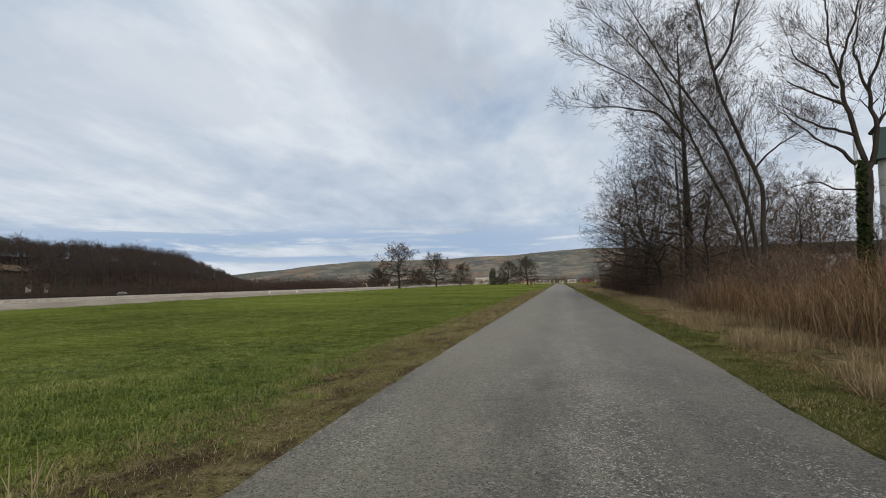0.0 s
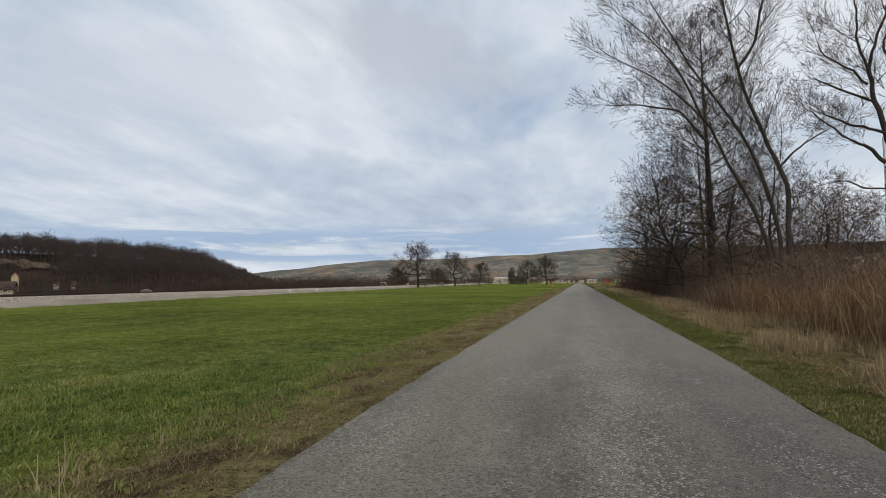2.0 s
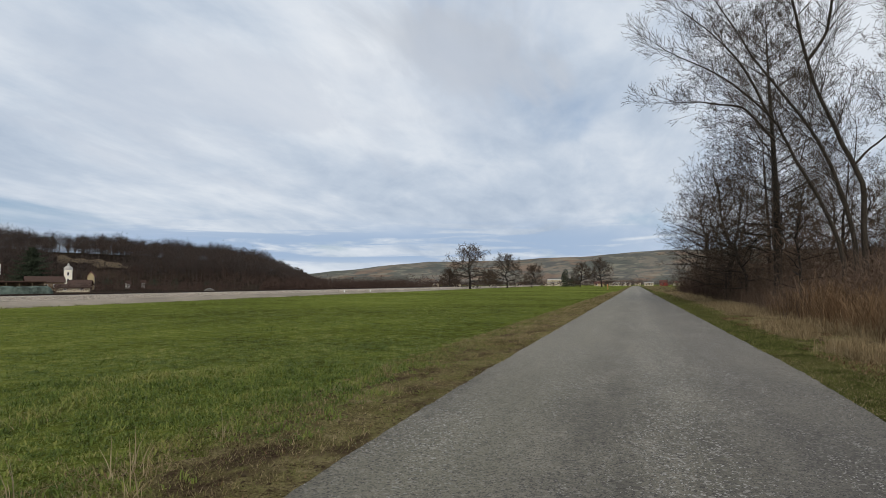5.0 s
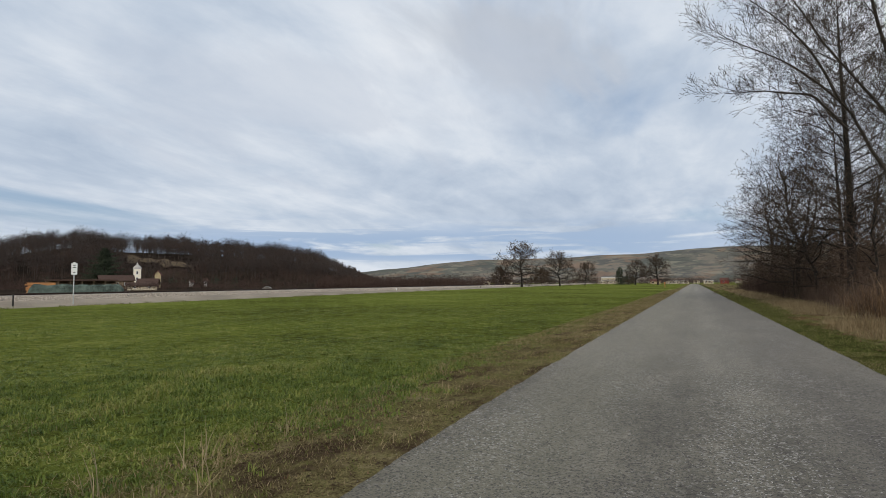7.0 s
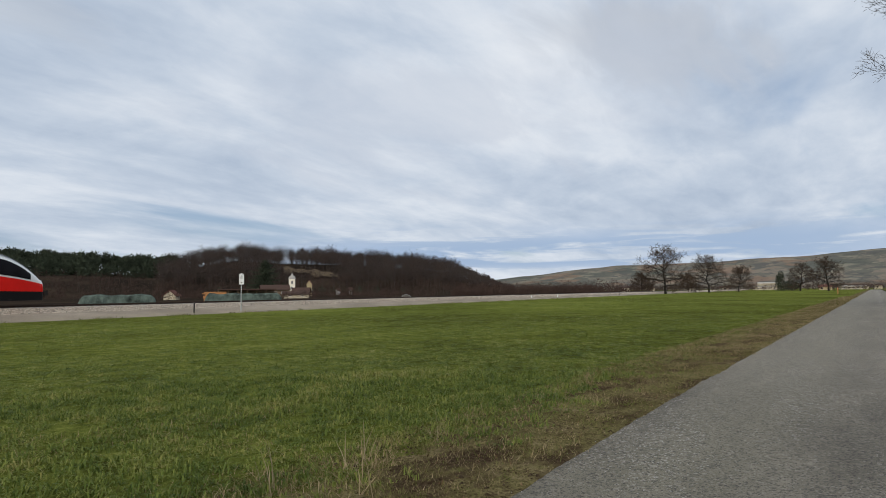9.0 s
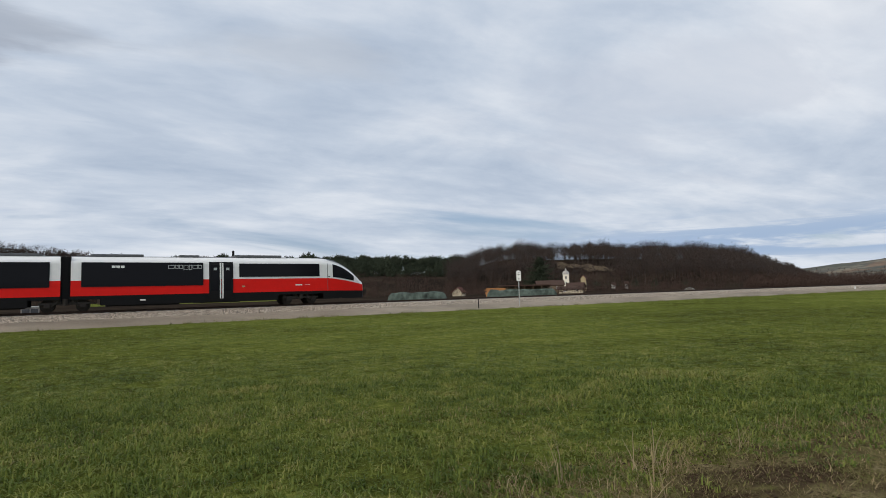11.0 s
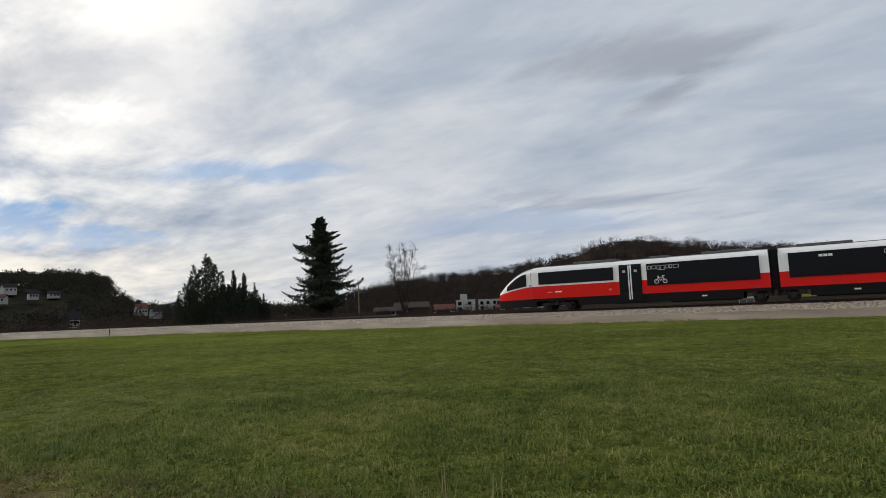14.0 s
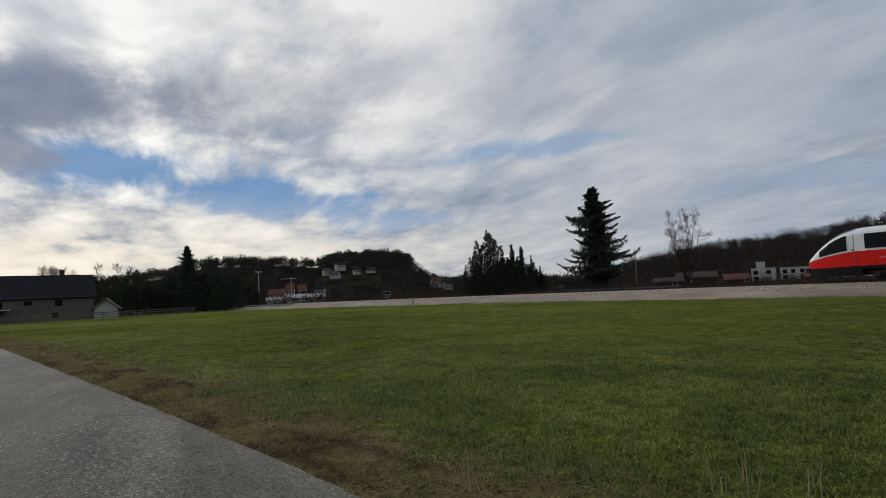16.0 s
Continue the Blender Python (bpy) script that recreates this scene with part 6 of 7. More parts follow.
def house(name, az, r, length, depth, eaves, ridge, wall_mat, roof_mat, label, windows=(), turn=0.0, z=0.0, chimney=None, group="", category="house", side=(), frame_mat="sign_white"):
    """A gabled house; windows: (x, z, w, h) on the front, side: (y, z, w, h) on the gable."""
    x, y = polar(az, r)
    h = thing(name, pose(x, y, z, 0, 0, az + turn), label, category, group)
    part("wall", prism(length, depth, eaves, ridge), wall_mat, h)
    roof = part("roof", gable_roof(length, depth, eaves, ridge), roof_mat, h)
    if chimney is not None:
        part("chimney", boxes((chimney, 0.4, ridge + 0.3, 0.7, 0.7, 1.6), (chimney, 0.4, ridge + 1.15, 0.9, 0.9, 0.12), bevel=0.02), "brown_roof", roof)
    for wx, wz, ww, wh in windows:
        add_window(h, wx, -depth / 2 - 0.02, wz, ww, wh, -1, frame_mat)
    for wy, wz, ww, wh in side:
        for sx in (-1, 1):
            add_window(h, sx * (length / 2 + 0.02), wy, wz, ww, wh, "x")
    return h


def cross_gable(h, x, width, depth, eaves, ridge, wall_mat, roof_mat, reach):
    """A gabled bay that stands out of the front."""
    w = part("bay", boxes((x, -depth / 2 - reach / 2 + 0.1, eaves / 2 - 0.15, width, reach, eaves + 0.3)), wall_mat, h)
    bm = bmesh.new()
    y0, y1 = -depth / 2 - reach + 0.1, 0.5
    pts = [(x - width / 2, eaves), (x + width / 2, eaves), (x, ridge)]
    f = [bm.verts.new((a, y0, b)) for a, b in pts]
    g = [bm.verts.new((a, y1, b)) for a, b in pts]
    bm.faces.new(f), bm.faces.new(g[::-1])
    for i in range(3):
        bm.faces.new((f[i], f[(i + 1) % 3], g[(i + 1) % 3], g[i]))
    bmesh.ops.recalc_face_normals(bm, faces=bm.faces[:])
    part("gable", bm, wall_mat, w)
    bm = bmesh.new()
    for s in (-1, 1):
        p = [(x + s * (width / 2 + 0.4), y0 - 0.4, eaves - 0.35), (x, y0 - 0.4, ridge + 0.05), (x, y1, ridge + 0.05), (x + s * (width / 2 + 0.4), y1, eaves - 0.35)]
        v = [bm.verts.new(q) for q in p] + [bm.verts.new((q[0], q[1], q[2] + 0.2)) for q in p]
        for q in ((0, 1, 2, 3), (4, 5, 6, 7), (0, 1, 5, 4), (3, 0, 4, 7), (1, 2, 6, 5)):
            bm.faces.new([v[i] for i in q])
    bmesh.ops.recalc_face_normals(bm, faces=bm.faces[:])
    part("bay_roof", bm, roof_mat, w)
    for k in range(3):
        part("balcony", boxes((x, y0 - 0.55, 1.0 + 2.7 * k, width * 0.5, 1.1, 0.9), bevel=0.03), "brown_roof", w, "brown balcony front")
        add_window(w, x - width * 0.33, y0 - 0.02, 1.7 + 2.7 * k, 1.0, 1.3)
        add_window(w, x + width * 0.33, y0 - 0.02, 1.7 + 2.7 * k, 1.0, 1.3)
    return w


def apartment(az, r, length, turn, label):
    d, e, rd = 11.0, 7.4, 11.4
    rows = [(-length / 2 + 1.8 + 2.9 * i, 1.7 + 2.6 * k, 1.1, 1.35) for i in range(int((length - 2) / 2.9)) for k in range(3)]
    h = house("apartment_house", az, r, length, d, e, rd, "white_wall", "red_roof", label, rows, turn, -1.6, length * 0.2, "apartment houses", side=((-2.5, 1.7, 1, 1.3), (2.5, 1.7, 1, 1.3), (0, 6.8, 1, 1.3)))
    cross_gable(h, -length * 0.26, 8.5, d, e + 0.6, rd - 0.6, "white_wall", "red_roof", 1.6)
    cross_gable(h, length * 0.28, 8.5, d, e + 0.6, rd - 0.6, "white_wall", "red_roof", 1.6)
    for k in (-0.1, 0.08):
        part("skylight", boxes((length * k, -d * 0.26, (e + rd) / 2 + 0.55, 0.9, 0.7, 0.14), bevel=0.02), "sign_white", h, "pale roof light")


apartment(104.9, 330, 38, 10, "white three-storey apartment house with red tiled roof")
apartment(113.8, 330, 38, 8, "white three-storey apartment house behind bare trees")


def flat_house(az, r, width, height, label, windows, tower=0.0):
    x, y = polar(az, r)
    h = thing("flat_roofed_house", pose(x, y, -0.4, 0, 0, az), label, "house", "white flat-roofed houses")
    part("wall", boxes((0, 0, height / 2, width, 8, height), bevel=0.03), "white_wall", h)
    part("roof", boxes((0, 0, height + 0.08, width + 0.3, 8.3, 0.2), bevel=0.03), "concrete", h)
    if tower:
        part("roof_box", boxes((-width * 0.1, 0, height + 1.2, 2.6, 3, 2.2), bevel=0.03), "white_wall", h)
    for wx, wz, ww, wh in windows:
        add_window(h, wx, -4.02, wz, ww, wh, frame_mat="train_grey")
    part("terrace_wall", boxes((width * 0.25, -5.2, 1.3, width * 0.4, 2.2, 2.6), bevel=0.03), "white_wall", h)


flat_house(125.2, 215, 7, 4.4, "white cubic house with a small roof box", ((-2.2, 3.2, 1.4, 1.3), (1.4, 3.2, 1.4, 1.3), (-2.2, 1.2, 1.4, 1.5)), 1)
for k in range(5):
    flat_house(123.3 - 1.28 * k, 228, 5.0, 4.4, "white two-storey terraced house with flat roof", ((-1.2, 3.2, 1.3, 1.3), (1.2, 3.2, 1.2, 1.3), (-1.2, 1.2, 1.3, 1.6)))

# chapel tower with the low buildings about it
x, y = polar(51.8, 285)
tower = thing("church_tower", pose(x, y, 0, 0, 0, 51.8), "cream church tower with a grey onion cap", "tower")
part("shaft", boxes((0, 0, 4.15, 2.95, 2.95, 8.9), bevel=0.05), "tower_wall", tower)
part("cornice", boxes((0, 0, 8.65, 3.3, 3.3, 0.26), bevel=0.08), "white_wall", tower)
bm = bmesh.new()
for z0, r0, z1, r1 in ((8.78, 1.7, 9.4, 1.55), (9.4, 1.55, 10.0, 1.05), (10.0, 1.05, 10.3, 0.42), (10.3, 0.42, 10.8, 0.38), (10.8, 0.38, 11.5, 0.06)):
    rod(bm, (0, 0, z0), (0, 0, z1), r0, r1, 8)
part("cap", bm, "concrete", tower, "grey sheet-metal tower cap")
for zz in (6.9, 4.2):
    add_window(tower, 0, -1.49, zz, 0.8, 1.5)
house("farm_building", 53.4, 268, 12, 8, 3.4, 5.4, "timber", "brown_roof", "low brown farm building beside the tower", ((-3, 2.0, 1.2, 1.2), (0, 2.0, 1.2, 1.2), (3, 2.0, 1.2, 1.2)), 6)
house("farm_building", 50.9, 262, 7, 6, 2.4, 4.0, "timber", "brown_roof", "small brown barn beside the tower", ((-1.5, 1.3, 1.0, 1.0), (1.5, 1.3, 1.0, 1.0)), -10)
house("farm_building", 51.4, 200, 8, 5, 1.4, 2.2, "cream_wall", "brown_roof", "low pale garden wall building", ((-2, 0.9, 0.8, 0.6), (2, 0.9, 0.8, 0.6)), 0)
house("narrow_house", 50.15, 300, 1.9, 2.5, 6.6, 8.2, "yellow_wall", "red_roof", "narrow ochre house on the slope", ((0, 5.0, 1.0, 1.3), (0, 2.4, 1.0, 1.3)), 80)
house("gable_house", 62.35, 200, 3.6, 3.6, 1.5, 2.9, "cream_wall", "red_roof", "small cream house with red gable roof", ((-1, 1.0, 0.8, 0.8), (1, 1.0, 0.8, 0.8)), 70)
house("small_house", 47.4, 345, 1.7, 2.0, 3.2, 4.2, "white_wall", "brown_roof", "small white house among bare trees", ((0, 2.2, 0.8, 0.9),), 30)
house("small_house", 46.2, 345, 1.5, 2.0, 3.8, 4.8, "white_wall", "brown_roof", "small white hut among bare trees", ((0, 2.4, 0.8, 1.0),), 10)

# builder's yard behind the line
def netting(az, r, length, seed):
    """A long heap of stored material under green netting, lower at its ends."""
    x, y = polar(az, r)
    net = thing("debris_netting", pose(x, y, 0, 0, 0, az), "pale green netting over a long heap of stored material", "netting")
    bm = bmesh.new()
    cols, half = int(length * 4), length / 2
    prof = ((-1.15, 0.0), (-1.0, 0.8), (-0.75, 1.45), (-0.2, 1.75), (0.5, 1.75), (1.0, 1.1), (1.15, 0.0))
    grid = []
    for i in range(cols + 1):
        u = 2 * i / cols - 1
        end = min(1.0, (1 - abs(u)) * half / 0.9) ** 0.5
        sag = 1 + 0.16 * noise.noise((i * 0.12, seed, 0)) + 0.05 * noise.noise((i * 0.6, seed, 3))
        grid.append([bm.verts.new((half * u, yy * (0.6 + 0.4 * end) + 0.14 * noise.noise((i * 0.5, k, seed)), zz * end * sag)) for k, (yy, zz) in enumerate(prof)])
    for i in range(cols):
        for k in range(len(prof) - 1):
            bm.faces.new((grid[i][k], grid[i + 1][k], grid[i + 1][k + 1], grid[i][k + 1]))
    part("sheet", bm, "green_net", net)


netting(56.2, 118, 14.4, 1)
netting(66.55, 118, 12.3, 2)
x, y = polar(58.8, 128)
stack = thing("timber_stack", pose(x, y, 0, 0, 0, 58.8), "open stack of orange-brown sawn boards", "timber")
for i in range(8):
    part("board_layer", boxes((0.15 * (i % 3), 0, 0.15 + 0.27 * i, 4.6 - 0.3 * (i % 2), 1.6, 0.24), bevel=0.01), "orange_wood", stack)
x, y = polar(55.9, 138)
shelter = thing("open_shed", pose(x, y, 0, 0, 0, 55.9), "long open shed with a dark roof", "shed")
part("roof", boxes((0, 0, 2.65, 12.5, 5, 0.28), bevel=0.03), "brown_roof", shelter)
for i in range(7):
    part("post", boxes((-6.0 + 2.0 * i, -2.2, 1.3, 0.18, 0.18, 2.7)), "timber", shelter)
part("back_wall", boxes((0, 2.3, 1.3, 12.0, 0.15, 2.6)), "timber", shelter)
x, y = polar(40.75, 150)
tunnel = thing("polytunnel", pose(x, y, 0, 0, 0, 40.75), "small grey polytunnel beside the scrub", "greenhouse")
bm = bmesh.new()
ring = [[bm.verts.new((1.3 * math.cos(math.pi * k / 10), yy, 1.0 * math.sin(math.pi * k / 10))) for k in range(11)] for yy in (-2.5, 2.5)]
for k in range(10):
    bm.faces.new((ring[0][k], ring[0][k + 1], ring[1][k + 1], ring[1][k]))
bm.faces.new(ring[0]), bm.faces.new(ring[1][::-1])
part("cover", bm, "timber_grey", tunnel)
for k in range(4):
    bm = bmesh.new()
    for j in range(10):
        a, b = math.pi * j / 10, math.pi * (j + 1) / 10
        rod(bm, (1.32 * math.cos(a), -2.5 + 1.66 * k, 1.02 * math.sin(a)), (1.32 * math.cos(b), -2.5 + 1.66 * k, 1.02 * math.sin(b)), 0.03, sides=6)
    part("hoop", bm, "galvanised", tunnel)

# ---- railway furniture ----
p, turn = on_line(30.25, 0.25, 0.0)
board = thing("trackside_sign", pose(*p, 0, 0, 62), "white trackside board on a grey post", "sign")
part("post", rod(bmesh.new(), (0, 0, -0.1), (0, 0, 3.4), 0.045), "galvanised", board)
plate = part("plate", boxes((0, -0.06, 2.95, 0.42, 0.03, 0.90), bevel=0.01), "sign_white", board, "white plate")
for zz, w in ((3.25, 0.16), (3.08, 0.20), (2.68, 0.14)):
    part("writing_bar", boxes((0, -0.082, zz, w, 0.012, 0.06)), "train_black", plate)
part("finial", boxes((0, 0, 3.46, 0.14, 0.06, 0.1), bevel=0.01), "sign_white", board)
for yy, h in ((25.6, 0.95), (-76.0, 0.9), (160.0, 1.3), (-20.0, 0.0)):
    if h:
        p, turn = on_line(yy, 0.3, 0.0)
        post = thing("marker_post", pose(*p), "slim dark steel post at the foot of the embankment", "post", "marker posts")
        part("shaft", rod(bmesh.new(), (0, 0, -0.1), (0, 0, h), 0.05, 0.045), "train_black", post)
        part("cap", rod(bmesh.new(), (0, 0, h), (0, 0, h + 0.05), 0.06, 0.02), "steel", post)
for yy in (98.0, 112.0):
    p, turn = on_line(yy, 0.9, 0.30)
    peg = thing("marker_peg", pose(*p), "short white survey peg in the gravel", "post", "survey pegs")
    part("shaft", boxes((0, 0, 0.2, 0.14, 0.14, 0.55), bevel=0.02), "sign_white", peg)
x, y = polar(99.6, 58)
cab = thing("trackside_cabinet", pose(x, y, 0, 0, 0, 99.6), "pale trackside equipment cabinet with dark doors", "cabinet")
part("body", boxes((0, 0, 0.65, 1.25, 0.6, 1.3), bevel=0.02), "concrete", cab)
part("cover", boxes((0, 0, 1.34, 1.4, 0.75, 0.1), bevel=0.02), "sign_white", cab)
for sx in (-0.29, 0.29):
    part("door", boxes((sx, -0.31, 0.72, 0.5, 0.04, 0.9), bevel=0.01), "train_grey", cab)


# ---- conifers ----
def conifer(name, az, r, height, spread, label, seed, boughs=70, per=130, stand=0.04, group="", thick=1.0, z=0.0):
    """A spruce or fir: drooping boughs with upturned tips, clad in hanging sprays."""
    rng = np.random.default_rng(seed)
    x, y = polar(az, r)
    ob = thing(name, pose(x, y, z), label, "tree", group)
    part("trunk", rod(bmesh.new(), (0, 0, -0.2), (0, 0, height * 0.97), height * 0.018, 0.03, 8), "bark_dark", ob)
    A, B, W = [], [], []
    outline = [(0, 0.50), (0.12, 0.66), (0.30, 1.0), (0.5, 0.84), (0.7, 0.62), (0.86, 0.38), (0.95, 0.16), (1.0, 0.05)]
    up = np.array([0, 0, 1.0])
    a = 0.0
    for k in range(boughs):
        u = (k + 0.8 * rng.random()) / boughs
        reach = spread * height_at(u, outline) * (0.34 + 0.76 * rng.random() ** 0.8)
        a += 2.4 + 0.5 * rng.normal()
        s = rng.random(per) ** 0.75
        fall = (0.34 * (1 - u) - 0.12 + 0.10 * rng.normal()) * reach
        ahead, side = np.array([np.cos(a), np.sin(a), 0.0]), np.array([-np.sin(a), np.cos(a), 0.0])
        z0 = height * (stand + (0.98 - stand) * u)
        c = ahead * (s * reach)[:, None] + up * (z0 - fall * s + (fall * 0.6 + 0.12 * reach) * s ** 6)[:, None]
        c += side * (rng.normal(size=per) * 0.19 * reach * (1.05 - s) ** 0.6)[:, None] + up * (rng.normal(size=per) * 0.055 * reach * (1.1 - s))[:, None]
        hang = (0.022 + 0.026 * rng.random(per)) * height * (1.1 - 0.55 * s)
        out = ahead * (0.35 + 0.5 * rng.random((per, 1))) + side * rng.normal(size=(per, 1)) * 0.5 + up * (-0.9 + 1.3 * s[:, None] ** 3)
        A.append(c), B.append(c + out * hang[:, None]), W.append(hang * 0.42 * thick)
    v, f = slivers(np.concatenate(A), np.concatenate(B), np.concatenate(W), rng)
    array_object("crown", v, f, "needles", ob)
    return ob


conifer("spruce_tree", 139.35, 105, 19.4, 7.4, "tall dark spruce with layered drooping boughs", 1, 96, 230, thick=1.05)


def evergreen(name, az, r, height, spread, label, seed, leaves=2600, group="", pointed=0.6):
    """A dense evergreen: a body of many small sprays about a stem."""
    rng = np.random.default_rng(seed)
    x, y = polar(az, r)
    ob = thing(name, pose(x, y, 0), label, "tree", group)
    part("trunk", rod(bmesh.new(), (0, 0, -0.2), (0, 0, height * 0.9), height * 0.02, 0.03, 8), "bark_dark", ob)
    # a cluster of spires, the outer ones lower
    count = 13
    off = spread * 0.72 * np.sqrt(rng.random(count))
    off[0] = 0.0
    turn = rng.random(count) * 2 * np.pi
    tops = height * (1 - 0.55 * (off / spread) ** (2 * pointed + 0.4)) * (0.8 + 0.22 * rng.random(count))
    tops[0] = height
    k = rng.integers(0, count, leaves)
    u = rng.random(leaves) ** 0.85
    a = rng.random(leaves) * 2 * np.pi
    rad = 0.44 * spread * (1 - u) ** 0.7 * (1 + 0.25 * rng.normal(size=leaves)) * rng.random(leaves) ** 0.35
    c = np.stack([np.cos(turn[k]) * off[k] + np.cos(a) * rad, np.sin(turn[k]) * off[k] + np.sin(a) * rad, tops[k] * u * 0.97 + 0.1], 1)
    d = np.stack([np.cos(a) * 0.8, np.sin(a) * 0.8, 0.8 + 0 * a], 1) + rng.normal(size=(leaves, 3)) * 0.4
    v, f = slivers(c, c + d * 0.034 * height ** 0.9, np.full(leaves, 0.030 * height ** 0.9), rng)
    array_object("crown", v, f, "needles", ob)
    return ob


for az, r, h, w, sd in ((149.9, 98, 11.9, 3.6, 2), (151.3, 97, 7.6, 2.6, 3), (148.4, 99, 8.6, 2.0, 4), (147.5, 98, 9.2, 1.7, 5), (146.6, 99, 8.8, 1.5, 6), (145.6, 100, 7.2, 1.5, 7), (149.2, 96, 6.5, 3.0, 8), (147.0, 96, 5.8, 3.2, 9), (144.8, 101, 5.4, 1.4, 10)):
    evergreen("yew_tree", az, r, h, w, "dense dark evergreen in a close group", sd, 4200, "evergreens beside the line", 0.45 if sd > 3 else 0.7)
conifer("fir_tree", 54.3, 300, 19.0, 11.5, "dark green fir on the hillside", 12, 84, 150, thick=1.9)
conifer("fir_tree", 178.5, 132, 14.4, 4.6, "dark green fir behind the field", 13, 76, 160, thick=1.3)
for az, r, h, w, sd in ((176.4, 135, 10.4, 4.6, 14), (174.5, 138, 9.0, 4.6, 15), (180.0, 138, 8.4, 4.2, 16), (182.6, 132, 9.4, 5.0, 18), (184.0, 140, 7.8, 4.4, 19), (175.4, 128, 6.8, 4.4, 20), (173.4, 140, 6.0, 3.8, 22), (181.4, 136, 6.5, 4.0, 25), (178.0, 130, 6.5, 4.5, 26), (177.2, 134, 8.5, 4.0, 27)):
    evergreen("garden_conifer", az, r, h, w, "dark garden conifer behind the field", sd, 6500, "garden conifers", 0.55)
evergreen("fir_tree", 6.5, 380, 12.0, 3.6, "dark fir beside the far lane", 23, 3000, "", 0.8)
evergreen("fir_tree", 5.7, 384, 8.5, 5.0, "broad dark evergreen beside the far lane", 24, 3000, "", 0.5)

for az, r, h, w, sd in ((45.3, 318, 7.0, 3.0, 101), (47.9, 306, 5.0, 3.2, 102), (49.0, 312, 6.5, 3.6, 103), (52.6, 322, 7.5, 3.4, 104), (55.6, 310, 8.5, 3.6, 105), (58.4, 326, 6.0, 3.4, 106), (43.6, 322, 6.5, 2.6, 107), (41.0, 318, 5.5, 3.0, 108)):
    evergreen("hill_evergreen", az, r, h, w, "dark evergreen shrub at the foot of the wood", sd, 900, "evergreen shrubs below the wood", 0.5)

# ---- single bare trees ----
FIELD_TREES = "fruit trees beside the railway"
for az, r, h, w, sd in ((15.85, 232, 17.0, 20.5, 61), (12.15, 285, 16.0, 19.5, 62), (9.75, 345, 12.8, 15.5, 63), (5.1, 350, 14.5, 14.5, 64), (3.1, 350, 17.0, 18.0, 65), (17.9, 236, 8.0, 9.0, 66), (13.9, 300, 8.5, 11, 67)):
    round_tree("pear_tree", (*polar(az, r), 0), h, w, "old spreading leafless tree at the edge of the field", sd, 22, (7, 6, 3), 0.17, group=FIELD_TREES, least=0.056, rise=-0.01, gnarl=0.2)
fan = [([(0, 0), (0.3 * k, 2.2), (0.75 * k + 0.2, 6.0), (1.15 * k + 0.3 * (k % 2), 9.6), (1.45 * k, h)], 0.11, 0.03, ln) for k, h, ln in ((-2.6, 10.0, 0.1), (-1.7, 12.4, -0.1), (-0.9, 13.3, 0.12), (0.0, 12.6, -0.05), (0.7, 13.2, 0.1), (1.5, 13.0, -0.12), (2.4, 11.6, 0.05), (3.2, 9.4, 0.1))]
stem_tree("ash_tree", (*polar(131.3, 118), 0), "leafless tree with upright spreading limbs", 71, [(k, dict(every=0.8, reach=2.9, kids=(6, 5), bare=0.3, up=1.8, rise=0.05, gnarl=0.07, share=(0.5, 0.8))) for k in fan], twig_mat="twig", least=0.018)
for az, r, h, w, sd in ((188.9, 160, 11.2, 12.5, 73), (185.6, 150, 11.0, 6, 74), (174.3, 150, 8.0, 7, 76), (191.5, 158, 9.0, 8, 77), (184.2, 148, 10.8, 5.5, 78), (183.2, 150, 10.4, 5, 79)):
    round_tree("garden_tree", (*polar(az, r), 0), h, w, "leafless garden tree with dense upright twigs", sd, 18, (7, 5, 3), 0.2, 0.2, "bare garden trees", 0.042, 0.06, 0.12)
spots = []
r2 = random.Random(5)
for a0, a1, q0, q1, cnt, hmin, hmax in ((143, 176, 120, 240, 260, 1.8, 4.0), (117, 134, 240, 300, 50, 3, 6), (93, 119, 320, 420, 60, 4, 8), (38, 63, 150, 320, 330, 1.5, 3.2), (60, 80, 180, 320, 160, 2, 4), (17, 33, 250, 420, 240, 4, 8), (0, 24, 430, 640, 420, 3, 6.5), (-2, 28, 700, 1500, 450, 7, 13), (-6, 3, 430, 900, 160, 3, 7)):
    for _ in range(cnt):
        az, q = r2.uniform(a0, a1), r2.uniform(q0, q1)
        h = r2.uniform(hmin, hmax)
        spots.append((*polar(az, q), 0.0, h, h * r2.uniform(0.4, 0.65)))
bare_wood("bush_belt", spots, "scrub_twig", "brown leafless bushes along the line and between the houses", 31, 48, 0.23, clear=0.05)

spots = []
for _ in range(330):
    az, q = r2.uniform(118, 149), r2.uniform(82, 110)
    h = r2.uniform(0.9, 2.3)
    spots.append((*polar(az, q), 0.0, h, h * r2.uniform(0.45, 0.7)))
bare_wood("trackside_brush", spots, "scrub_twig", "low brown leafless brush behind the railway", 32, 110, 0.085, clear=0.0)
spots = []
for _ in range(300):
    az, q = r2.uniform(21.5, 36), r2.uniform(170, 270)
    h = r2.uniform(2.2, 4.6)
    spots.append((*polar(az, q), 0.0, h, h * r2.uniform(0.5, 0.75)))
bare_wood("valley_brush", spots, "scrub_twig", "dense brown leafless brush along the valley floor", 33, 120, 0.20, clear=0.0, spray=0.13)

